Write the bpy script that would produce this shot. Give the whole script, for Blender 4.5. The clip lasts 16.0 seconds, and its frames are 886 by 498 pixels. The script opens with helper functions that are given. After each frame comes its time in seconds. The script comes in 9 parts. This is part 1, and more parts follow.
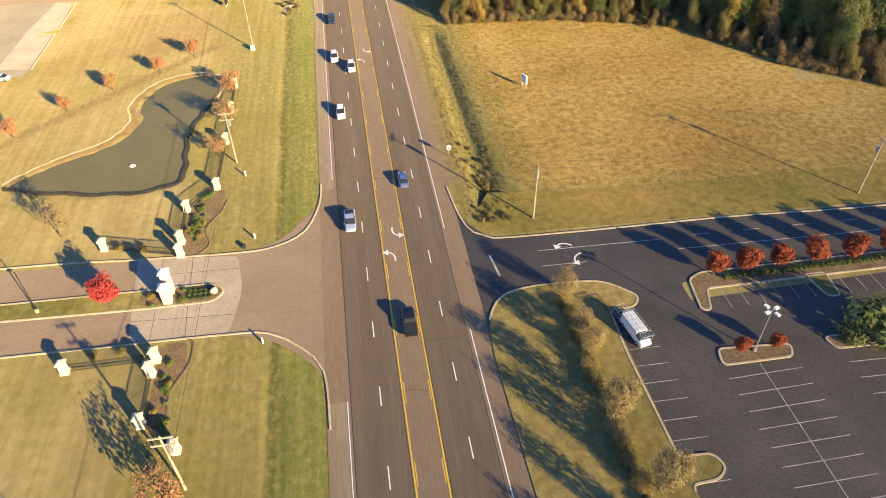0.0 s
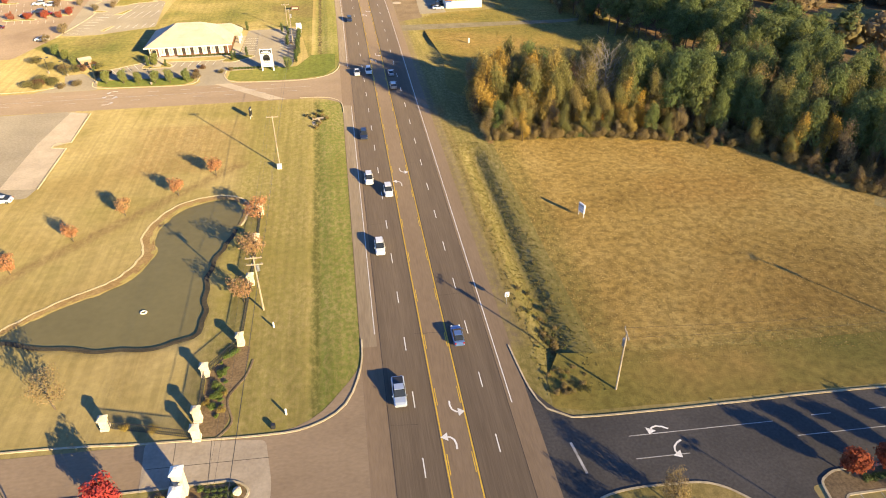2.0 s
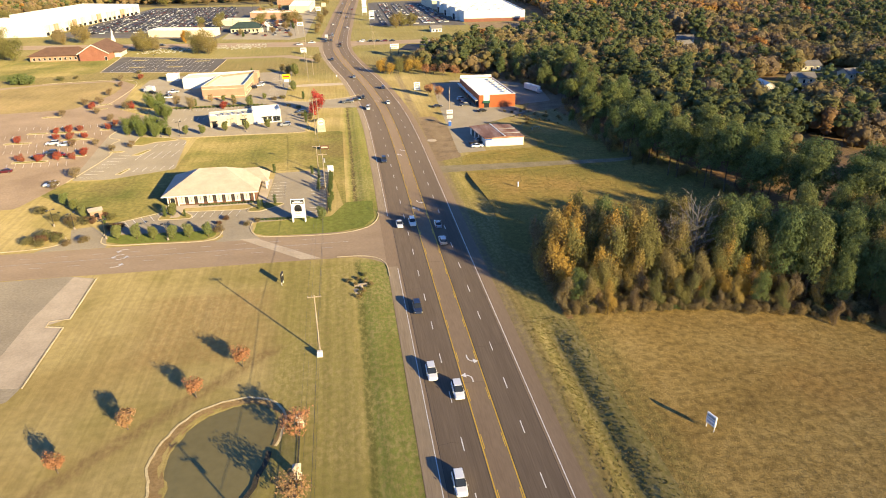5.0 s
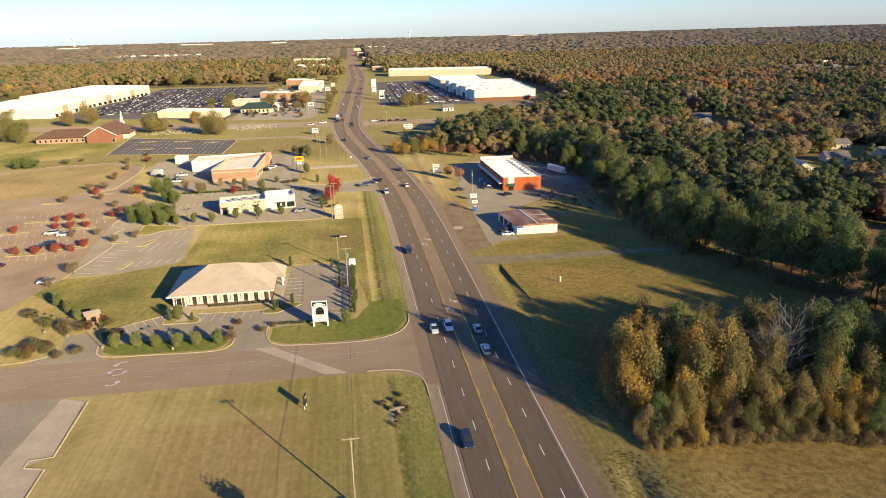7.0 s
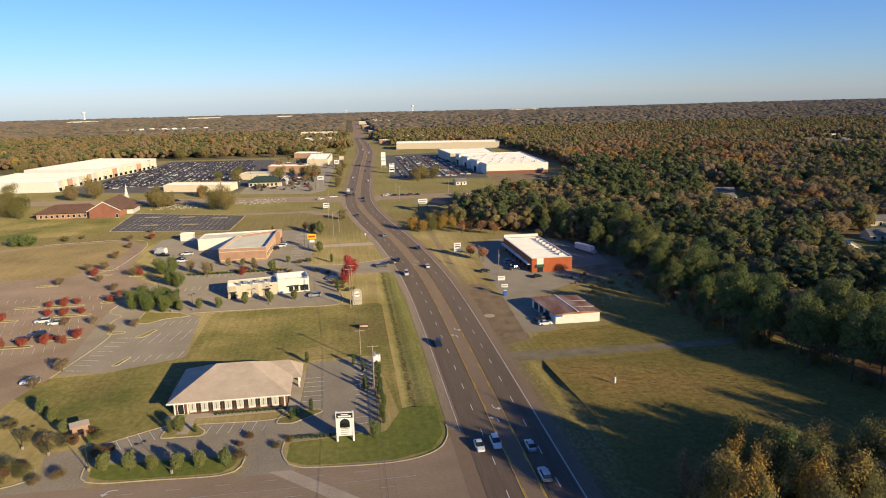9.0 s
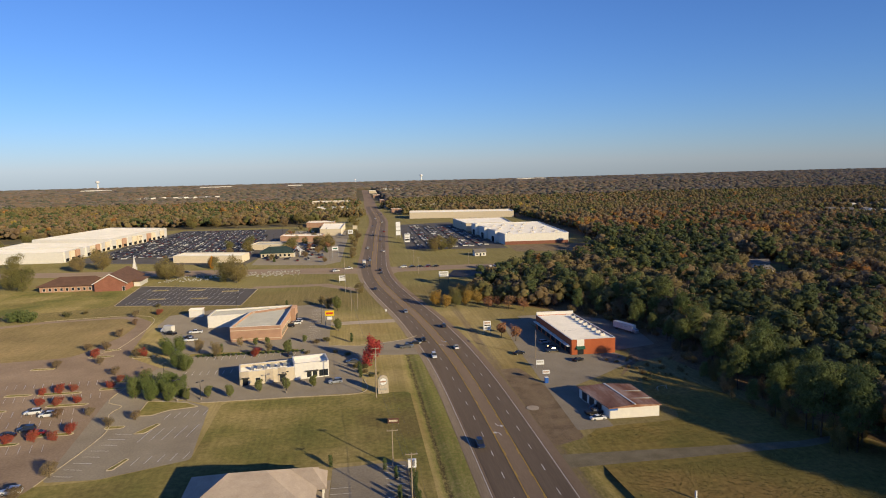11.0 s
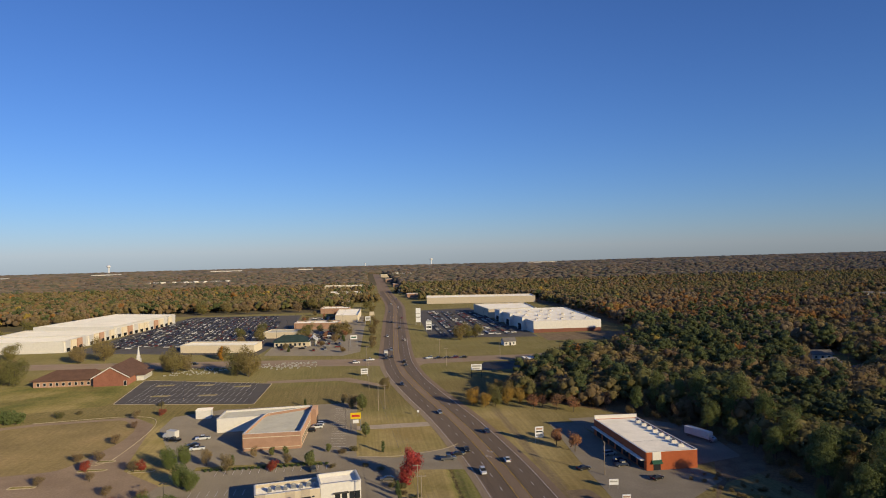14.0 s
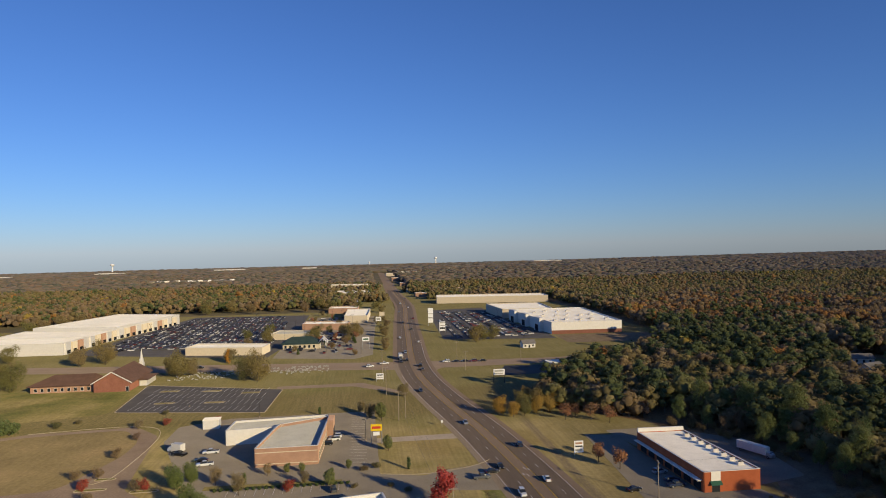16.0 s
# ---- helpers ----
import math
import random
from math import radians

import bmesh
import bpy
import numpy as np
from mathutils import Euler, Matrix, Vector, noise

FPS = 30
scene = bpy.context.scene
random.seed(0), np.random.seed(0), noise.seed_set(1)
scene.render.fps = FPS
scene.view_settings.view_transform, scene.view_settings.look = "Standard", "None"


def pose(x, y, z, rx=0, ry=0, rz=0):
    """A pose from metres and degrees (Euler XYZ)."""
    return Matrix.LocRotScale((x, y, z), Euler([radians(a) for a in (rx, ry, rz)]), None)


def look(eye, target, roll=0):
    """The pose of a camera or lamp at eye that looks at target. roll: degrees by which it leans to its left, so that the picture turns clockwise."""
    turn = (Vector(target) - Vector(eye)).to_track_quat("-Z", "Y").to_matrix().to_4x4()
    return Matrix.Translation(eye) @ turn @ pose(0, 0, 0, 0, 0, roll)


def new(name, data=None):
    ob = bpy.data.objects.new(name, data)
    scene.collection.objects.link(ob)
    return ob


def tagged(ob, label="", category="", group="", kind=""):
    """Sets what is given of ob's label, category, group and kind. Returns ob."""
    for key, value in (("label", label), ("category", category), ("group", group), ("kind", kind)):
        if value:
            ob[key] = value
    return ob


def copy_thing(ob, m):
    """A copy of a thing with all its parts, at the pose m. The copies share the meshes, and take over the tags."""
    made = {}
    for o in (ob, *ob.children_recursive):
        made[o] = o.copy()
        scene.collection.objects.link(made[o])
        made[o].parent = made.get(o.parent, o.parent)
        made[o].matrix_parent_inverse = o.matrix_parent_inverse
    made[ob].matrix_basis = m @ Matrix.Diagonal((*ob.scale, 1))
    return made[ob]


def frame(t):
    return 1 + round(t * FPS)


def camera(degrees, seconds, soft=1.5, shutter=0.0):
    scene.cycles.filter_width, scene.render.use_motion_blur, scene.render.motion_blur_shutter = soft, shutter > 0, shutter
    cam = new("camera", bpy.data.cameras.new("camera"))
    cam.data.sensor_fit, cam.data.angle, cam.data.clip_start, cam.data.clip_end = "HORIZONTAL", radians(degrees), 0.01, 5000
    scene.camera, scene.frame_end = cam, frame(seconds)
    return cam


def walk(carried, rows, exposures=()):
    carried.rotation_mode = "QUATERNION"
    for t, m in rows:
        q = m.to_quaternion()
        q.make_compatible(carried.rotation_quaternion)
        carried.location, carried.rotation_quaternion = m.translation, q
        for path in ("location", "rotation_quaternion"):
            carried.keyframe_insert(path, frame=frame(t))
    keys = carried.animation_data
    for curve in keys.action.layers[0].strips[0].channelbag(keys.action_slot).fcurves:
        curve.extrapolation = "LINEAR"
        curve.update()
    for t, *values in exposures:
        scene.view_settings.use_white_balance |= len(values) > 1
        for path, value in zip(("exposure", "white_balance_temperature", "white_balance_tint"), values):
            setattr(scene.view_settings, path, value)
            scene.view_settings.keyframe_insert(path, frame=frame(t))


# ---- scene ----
cam = camera(67.0, 16.0, 1.0)
PATH = [
    (0, (-5.102, -3.517, 73.411), (-4.88, -2.02, 72.104), -0.9),
    (0.5, (-6.502, 2.497, 73.444), (-6.277, 4.031, 72.181), -0.7),
    (1, (-7.989, 8.46, 73.51), (-7.757, 10.029, 72.291), -0.6),
    (1.5, (-9.607, 14.353, 73.574), (-9.371, 15.955, 72.401), -0.5),
    (2, (-11.318, 20.117, 73.627), (-11.075, 21.751, 72.5), -0.4),
    (2.5, (-12.908, 25.822, 73.67), (-12.661, 27.486, 72.589), -0.4),
    (3, (-14.277, 31.654, 73.703), (-14.027, 33.346, 72.667), -0.5),
    (3.5, (-15.711, 37.6, 73.736), (-15.459, 39.319, 72.746), -0.6),
    (4, (-17.245, 43.382, 73.77), (-16.992, 45.127, 72.826), -0.8),
    (4.5, (-18.714, 49.117, 73.802), (-18.458, 50.887, 72.906), -0.8),
    (5, (-20.275, 54.857, 73.792), (-20.016, 56.65, 72.945), -0.8),
    (7.5, (-28.086, 84.171, 73.492), (-27.813, 86.059, 72.891), -1.2),
    (8, (-29.644, 90.062, 73.487), (-29.368, 91.965, 72.935), -1.2),
    (8.5, (-31.235, 95.94, 73.487), (-30.955, 97.856, 72.985), -1.1),
    (9, (-32.848, 101.754, 73.464), (-32.568, 103.682, 73.012), -1.1),
    (11.5, (-40.433, 130.242, 73.419), (-40.168, 132.213, 73.215), -1.1),
    (12, (-41.972, 135.966, 73.386), (-41.711, 137.943, 73.231), -1.1),
    (12.5, (-43.524, 141.741, 73.34), (-43.268, 143.721, 73.234), -1.1),
    (13, (-45.011, 147.476, 73.29), (-44.758, 149.459, 73.233), -1.1),
    (13.5, (-46.466, 153.071, 73.203), (-46.213, 155.055, 73.183), -1.1),
    (14, (-47.951, 158.69, 73.101), (-47.699, 160.674, 73.097), -1.2),
    (14.5, (-49.491, 164.306, 73.008), (-49.241, 166.291, 73.007), -1.2),
    (15, (-51.124, 169.891, 72.933), (-50.874, 171.875, 72.93), -1.2),
    (15.5, (-52.799, 175.474, 72.878), (-52.552, 177.458, 72.872), -1.2),
    (16, (-54.5, 181.073, 72.829), (-54.257, 183.058, 72.821), -1.2),
]
EXPOSURE = [(0, 1.47, 7900, 2), (3.5, 1.25, 7800, 2), (5, 1.13, 7500, 2), (7.5, 0.62, 7000, 3), (9, 0.25, 6700, 5), (11.5, -0.17, 6500, 6), (12.5, -0.27, 6500, 6), (14, -0.34, 6500, 6), (16, -0.34, 6500, 6)]
walk(cam, [(t, look(eye, target, roll)) for t, eye, target, roll in PATH], EXPOSURE)

# ---- world, sun, exposure ----
SUN_AZ, SUN_EL = 145.0, 16.0
world = bpy.data.worlds.new("world")
scene.world = world
world.use_nodes = True
wn = world.node_tree.nodes
sky = wn.new("ShaderNodeTexSky")
sky.sky_type = "NISHITA"
sky.sun_disc = False
sky.sun_elevation, sky.sun_rotation = radians(SUN_EL), radians(SUN_AZ)
sky.altitude, sky.air_density, sky.dust_density, sky.ozone_density = 100, 1.0, 0.05, 6.0
tint = wn.new("ShaderNodeVectorMath")
tint.operation = "MULTIPLY"
tint.inputs[1].default_value = (0.90, 0.94, 1.28)
world.node_tree.links.new(sky.outputs[0], tint.inputs[0])
world.node_tree.links.new(tint.outputs[0], wn["Background"].inputs["Color"])
wn["Background"].inputs["Strength"].default_value = 0.112
sun_data = bpy.data.lights.new("sun", "SUN")
sun_data.energy, sun_data.angle, sun_data.color = 5.0, radians(0.6), (1.0, 0.79, 0.48)
sun = new("sun", sun_data)
to_sun = Vector((math.sin(radians(SUN_AZ)) * math.cos(radians(SUN_EL)), math.cos(radians(SUN_AZ)) * math.cos(radians(SUN_EL)), math.sin(radians(SUN_EL))))
sun.matrix_world = look(to_sun * 200 + Vector((0, 200, 0)), (0, 200, 0))


# ---- materials ----
def material(name, colors, scales=(0.3, 6.0), rough=0.9, metal=0.0, bump=0.0, bump_scale=8.0, stretch=(1, 1, 1), random_amount=0.0, fine=0.25, spec=0.3):
    """Colours mixed by a broad noise, with a fine noise over it, and relief."""
    m = bpy.data.materials.new(name)
    m.use_nodes = True
    nt = m.node_tree
    n, l = nt.nodes, nt.links
    bsdf = n["Principled BSDF"]
    bsdf.inputs["Roughness"].default_value, bsdf.inputs["Metallic"].default_value = rough, metal
    bsdf.inputs["Specular IOR Level"].default_value = spec
    bsdf.inputs["Diffuse Roughness"].default_value = 1.0 if rough > 0.84 else 0.0
    geo = n.new("ShaderNodeNewGeometry")
    mp = n.new("ShaderNodeMapping")
    mp.inputs["Scale"].default_value = stretch
    l.new(geo.outputs["Position"], mp.inputs["Vector"])
    big = n.new("ShaderNodeTexNoise")
    big.inputs["Scale"].default_value, big.inputs["Detail"].default_value, big.inputs["Roughness"].default_value = scales[0], 6, 0.62
    l.new(mp.outputs[0], big.inputs["Vector"])
    ramp = n.new("ShaderNodeValToRGB")
    e = ramp.color_ramp.elements
    for i, c in enumerate(colors):
        pos = 0.32 + 0.36 * i / max(1, len(colors) - 1)
        el = e[i] if i < 2 else e.new(pos)
        el.position = pos
        el.color = (*c, 1)
    if len(colors) == 1:
        e.remove(e[1])
    l.new(big.outputs["Fac"], ramp.inputs[0])
    small = n.new("ShaderNodeTexNoise")
    small.inputs["Scale"].default_value, small.inputs["Detail"].default_value = scales[1], 4
    l.new(mp.outputs[0], small.inputs["Vector"])
    rng = n.new("ShaderNodeMapRange")
    rng.inputs["From Min"].default_value, rng.inputs["From Max"].default_value = 0.3, 0.7
    rng.inputs["To Min"].default_value, rng.inputs["To Max"].default_value = 1 - fine, 1 + fine
    l.new(small.outputs["Fac"], rng.inputs["Value"])
    factor = rng.outputs[0]
    if random_amount:
        info = n.new("ShaderNodeObjectInfo")
        r2 = n.new("ShaderNodeMapRange")
        r2.inputs["To Min"].default_value, r2.inputs["To Max"].default_value = 1 - random_amount, 1 + random_amount
        l.new(info.outputs["Random"], r2.inputs["Value"])
        mul = n.new("ShaderNodeMath")
        mul.operation = "MULTIPLY"
        l.new(factor, mul.inputs[0])
        l.new(r2.outputs[0], mul.inputs[1])
        factor = mul.outputs[0]
    mix = n.new("ShaderNodeVectorMath")
    mix.operation = "SCALE"
    l.new(ramp.outputs[0], mix.inputs[0])
    l.new(factor, mix.inputs["Scale"])
    l.new(mix.outputs[0], bsdf.inputs["Base Color"])
    if bump:
        b = n.new("ShaderNodeBump")
        b.inputs["Strength"].default_value = min(1.0, bump)
        b.inputs["Distance"].default_value = 0.12
        bn = n.new("ShaderNodeTexNoise")
        bn.inputs["Scale"].default_value, bn.inputs["Detail"].default_value = bump_scale, 5
        l.new(mp.outputs[0], bn.inputs["Vector"])
        l.new(bn.outputs["Fac"], b.inputs["Height"])
        l.new(b.outputs[0], bsdf.inputs["Normal"])
    return m


def foliage(name, colors, cell=0.16, thin=0.25):
    """Leaves: one hue a crown by a cell pattern of crown size, light and dark from leaf to leaf."""
    m = bpy.data.materials.new(name)
    m.use_nodes = True
    n, l = m.node_tree.nodes, m.node_tree.links
    bsdf = n["Principled BSDF"]
    bsdf.inputs["Roughness"].default_value = 0.75
    bsdf.inputs["Specular IOR Level"].default_value = 0.15
    bsdf.inputs["Diffuse Roughness"].default_value = 1.0
    geo = n.new("ShaderNodeNewGeometry")
    flat = n.new("ShaderNodeMapping")
    flat.inputs["Scale"].default_value = (1, 1, 0.02)
    l.new(geo.outputs["Position"], flat.inputs["Vector"])
    vor = n.new("ShaderNodeTexVoronoi")
    vor.inputs["Scale"].default_value = cell
    l.new(flat.outputs[0], vor.inputs["Vector"])
    sep = n.new("ShaderNodeSeparateColor")
    l.new(vor.outputs["Color"], sep.inputs[0])
    ramp = n.new("ShaderNodeValToRGB")
    ramp.color_ramp.interpolation = "LINEAR"
    e = ramp.color_ramp.elements
    for i, c in enumerate(colors):
        pos = 0.05 + 0.9 * i / max(1, len(colors) - 1)
        el = e[i] if i < 2 else e.new(pos)
        el.position = pos
        el.color = (*c, 1)
    l.new(sep.outputs[0], ramp.inputs[0])
    rng = n.new("ShaderNodeMapRange")
    rng.inputs["To Min"].default_value, rng.inputs["To Max"].default_value = 0.7, 1.3
    l.new(geo.outputs["Random Per Island"], rng.inputs["Value"])
    mix = n.new("ShaderNodeVectorMath")
    mix.operation = "SCALE"
    l.new(ramp.outputs[0], mix.inputs[0])
    l.new(rng.outputs[0], mix.inputs["Scale"])
    l.new(mix.outputs[0], bsdf.inputs["Base Color"])
    if thin:
        tr = n.new("ShaderNodeBsdfTranslucent")
        l.new(mix.outputs[0], tr.inputs["Color"])
        ms = n.new("ShaderNodeMixShader")
        ms.inputs[0].default_value = thin
        l.new(bsdf.outputs[0], ms.inputs[1])
        l.new(tr.outputs[0], ms.inputs[2])
        l.new(ms.outputs[0], n["Material Output"].inputs["Surface"])
    return m


def cover(name, colors, bands=(), stripe=0.08, grain=0.12, bump=0.4, patch=None):
    """Ground cover: broad colour drift, mown stripes, tufts, and bands (colour, amount, direction, from, to, softness, south, north) of other growth."""
    m = bpy.data.materials.new(name)
    m.use_nodes = True
    n, l = m.node_tree.nodes, m.node_tree.links
    bsdf = n["Principled BSDF"]
    bsdf.inputs["Roughness"].default_value, bsdf.inputs["Specular IOR Level"].default_value = 0.95, 0.1
    bsdf.inputs["Diffuse Roughness"].default_value = 1.0
    geo = n.new("ShaderNodeNewGeometry")

    def noise_at(scale, detail=4, stretch=(1, 1, 1), rough=0.6):
        mp = n.new("ShaderNodeMapping")
        mp.inputs["Scale"].default_value = stretch
        l.new(geo.outputs["Position"], mp.inputs["Vector"])
        t = n.new("ShaderNodeTexNoise")
        t.inputs["Scale"].default_value, t.inputs["Detail"].default_value, t.inputs["Roughness"].default_value = scale, detail, rough
        l.new(mp.outputs[0], t.inputs["Vector"])
        return t.outputs["Fac"]

    def step(value, a, b, lo=0.0, hi=1.0):
        r = n.new("ShaderNodeMapRange")
        r.interpolation_type = "SMOOTHSTEP"
        for k, q in (("From Min", a), ("From Max", b), ("To Min", lo), ("To Max", hi)):
            r.inputs[k].default_value = q
        l.new(value, r.inputs["Value"])
        return r.outputs[0]

    def calc(op, a, b):
        q = n.new("ShaderNodeMath")
        q.operation = op
        for i, v in enumerate((a, b)):
            if isinstance(v, (int, float)):
                q.inputs[i].default_value = v
            else:
                l.new(v, q.inputs[i])
        return q.outputs[0]

    def blend(fac, a, b):
        q = n.new("ShaderNodeMix")
        q.data_type = "RGBA"
        l.new(fac, q.inputs[0])
        l.new(a, q.inputs[6])
        if isinstance(b, tuple):
            q.inputs[7].default_value = (*b, 1)
        else:
            l.new(b, q.inputs[7])
        return q.outputs[2]

    ramp = n.new("ShaderNodeValToRGB")
    e = ramp.color_ramp.elements
    for i, c in enumerate(colors):
        pos = 0.33 + 0.34 * i / max(1, len(colors) - 1)
        el = e[i] if i < 2 else e.new(pos)
        el.position, el.color = pos, (*c, 1)
    l.new(noise_at(0.035, 6), ramp.inputs[0])
    colour = ramp.outputs[0]
    if patch:
        colour = blend(step(noise_at(0.022, 3), 0.52, 0.68, 0.0, 0.75), colour, patch)
    xyz = n.new("ShaderNodeSeparateXYZ")
    l.new(geo.outputs["Position"], xyz.inputs[0])
    wob = calc("MULTIPLY", calc("SUBTRACT", noise_at(0.22, 5), 0.5), 5.0)
    ragged = noise_at(1.3, 6, (1, 0.6, 1), 0.7)
    for c, amount, (nx, ny), lo, hi, soft, south, north in bands:
        u = calc("ADD", calc("MULTIPLY", xyz.outputs[0], nx), calc("MULTIPLY", xyz.outputs[1], ny))
        u = calc("ADD", u, calc("MULTIPLY", wob, min(1.0, soft * 0.6)))
        f = calc("MULTIPLY", step(u, lo - soft, lo + soft), step(u, hi - soft, hi + soft, 1.0, 0.0))
        f = calc("MULTIPLY", f, calc("MULTIPLY", step(xyz.outputs[1], south - 2, south + 2), step(xyz.outputs[1], north - 2, north + 2, 1.0, 0.0)))
        f = calc("MULTIPLY", f, step(ragged, 0.36, 0.6, amount * 0.3, amount))
        colour = blend(f, colour, c)
    factor = step(noise_at(0.9, 3, (1, 0.03, 1)), 0.35, 0.65, 1 - stripe, 1 + stripe)
    factor = calc("MULTIPLY", factor, step(noise_at(6.0, 5, rough=0.75), 0.3, 0.7, 1 - grain, 1 + grain))
    factor = calc("MULTIPLY", factor, step(noise_at(0.7, 5), 0.3, 0.7, 1 - grain, 1 + grain))
    mix = n.new("ShaderNodeVectorMath")
    mix.operation = "SCALE"
    l.new(colour, mix.inputs[0])
    l.new(factor, mix.inputs["Scale"])
    l.new(mix.outputs[0], bsdf.inputs["Base Color"])
    b = n.new("ShaderNodeBump")
    b.inputs["Strength"].default_value, b.inputs["Distance"].default_value = bump, 0.1
    l.new(noise_at(3.0, 5), b.inputs["Height"])
    l.new(b.outputs[0], bsdf.inputs["Normal"])
    return m


def plain(name, color, rough=0.6, metal=0.0, spec=0.4, fine=0.06):
    return material(name, [tuple(c * 0.93 for c in color), tuple(c * 1.05 for c in color)], (0.8, 9.0), rough, metal, fine=fine, spec=spec)


GREEN, OLIVE, SOIL = (0.115, 0.142, 0.028), (0.138, 0.12, 0.039), (0.162, 0.111, 0.057)
LAWN_BANDS = [
    ((0.175, 0.155, 0.05), 0.85, (1, 0), -38, -20, 2.5, -200, 208),
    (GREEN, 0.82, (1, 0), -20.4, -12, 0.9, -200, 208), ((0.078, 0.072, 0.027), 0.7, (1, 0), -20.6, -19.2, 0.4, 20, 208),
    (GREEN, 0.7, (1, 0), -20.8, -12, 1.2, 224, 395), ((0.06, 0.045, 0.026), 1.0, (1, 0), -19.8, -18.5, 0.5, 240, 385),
    (OLIVE, 0.9, (1, 0), 11, 26, 1.5, 82, 290), ((0.165, 0.128, 0.086), 0.9, (1, 0), 10, 13.3, 0.7, 98, 470), (SOIL, 0.5, (1, 0), 13.5, 15.2, 0.8, 98, 200),
    ((0.125, 0.118, 0.045), 0.85, (0, 1), 455, 4500, 14.0, 430, 4600), ((0.12, 0.085, 0.04), 0.5, (0, 1), 470, 525, 9.0, 440, 560), ((0.15, 0.125, 0.055), 0.7, (1, 0), 22, 400, 6.0, 290, 470),
    (SOIL, 0.75, (0.727, -0.686), -146.2, -143.2, 0.9, 120, 171), ((0.198, 0.126, 0.057), 0.6, (1, 0), -66, -40, 7.0, 168, 196),
]
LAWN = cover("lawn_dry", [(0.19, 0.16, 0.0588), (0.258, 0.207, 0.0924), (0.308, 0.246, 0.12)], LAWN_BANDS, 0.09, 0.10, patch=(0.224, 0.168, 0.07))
LAWN_GREEN = cover("lawn_green", [(0.095, 0.10, 0.03), (0.165, 0.145, 0.05), (0.25, 0.20, 0.085)], (), 0.06, 0.2, patch=(0.125, 0.10, 0.042))
LUSH = cover("lush_lawn", [(0.0868, 0.108, 0.026), (0.118, 0.13, 0.0341), (0.167, 0.158, 0.0496)], (), 0.05, 0.16)
STUBBLE = cover("crop_stubble", [(0.20, 0.132, 0.042), (0.26, 0.178, 0.06), (0.32, 0.228, 0.084)], ((OLIVE, 0.7, (1, 0), 20, 29, 2.5, 80, 180), ((0.16, 0.15, 0.05), 0.5, (0, 1), 85, 95, 2.5, 80, 100)), 0.0, 0.34, 1.0, patch=(0.25, 0.155, 0.05))
MEADOW = cover("meadow_grass", [(0.122, 0.112, 0.0324), (0.18, 0.144, 0.0446), (0.245, 0.169, 0.0576)], (), 0.04, 0.2, 0.7, patch=(0.238, 0.158, 0.0576))
FLOOR = material("forest_floor", [(0.10, 0.07, 0.035), (0.17, 0.11, 0.055), (0.24, 0.14, 0.065)], (0.05, 1.0), 0.95, bump=0.6, fine=0.3)
FAR = material("far_land", [(0.06, 0.055, 0.025), (0.085, 0.07, 0.035), (0.11, 0.085, 0.045)], (0.012, 0.09), 0.95, fine=0.3)
DIRT = material("dirt", [(0.115, 0.082, 0.05), (0.165, 0.12, 0.074), (0.20, 0.15, 0.092)], (0.2, 2.5), 0.95, bump=0.5, fine=0.25)
GRAVEL = material("gravel", [(0.128, 0.109, 0.0675), (0.195, 0.165, 0.112)], (0.25, 4.0), 0.95, bump=0.4, fine=0.25)
ROAD = material("road_asphalt", [(0.158, 0.115, 0.080), (0.19, 0.14, 0.10)], (0.15, 3.0), 0.88, bump=0.15, stretch=(1.2, 0.15, 1), fine=0.10)
LANE = material("lane_asphalt", [(0.098, 0.074, 0.055), (0.13, 0.10, 0.075)], (0.25, 3.0), 0.88, bump=0.15, stretch=(1.6, 0.06, 1), fine=0.14)
SIDE = material("side_road_asphalt", [(0.195, 0.145, 0.103), (0.24, 0.182, 0.132)], (0.12, 2.5), 0.88, bump=0.15, stretch=(0.5, 1.0, 1), fine=0.10)
BLACKTOP = material("blacktop", [(0.044, 0.040, 0.037), (0.07, 0.063, 0.058)], (0.09, 2.5), 0.8, bump=0.15, fine=0.2)
LOT = material("lot_asphalt", [(0.185, 0.158, 0.122), (0.235, 0.205, 0.16)], (0.1, 2.0), 0.88, bump=0.15, fine=0.16)
SHOULDER = material("shoulder_asphalt", [(0.18, 0.14, 0.101), (0.238, 0.191, 0.14)], (0.3, 3.0), 0.9, bump=0.2, stretch=(1.5, 0.1, 1), fine=0.14)
LOT_BROWN = material("lot_brown", [(0.165, 0.12, 0.085), (0.235, 0.178, 0.13)], (0.06, 1.6), 0.9, bump=0.15, fine=0.18)
CONCRETE = material("concrete", [(0.27, 0.225, 0.18), (0.345, 0.292, 0.236)], (0.2, 2.0), 0.9, bump=0.15, fine=0.10)
KERB = material("kerb_concrete", [(0.33, 0.27, 0.185), (0.46, 0.39, 0.28)], (0.3, 2.0), 0.9, fine=0.18)
WHITE_LINE = material("white_paint", [(0.60, 0.57, 0.52), (0.78, 0.75, 0.70)], (0.6, 5.0), 0.7, fine=0.15)
FADED_LINE = material("faded_white_paint", [(0.22, 0.21, 0.20), (0.42, 0.40, 0.38)], (0.6, 5.0), 0.7, fine=0.2)
YELLOW_LINE = material("yellow_paint", [(0.55, 0.34, 0.045), (0.68, 0.43, 0.06)], (0.6, 5.0), 0.7, fine=0.15)
WHITE_WALL = plain("white_wall", (0.74, 0.71, 0.64), 0.8)
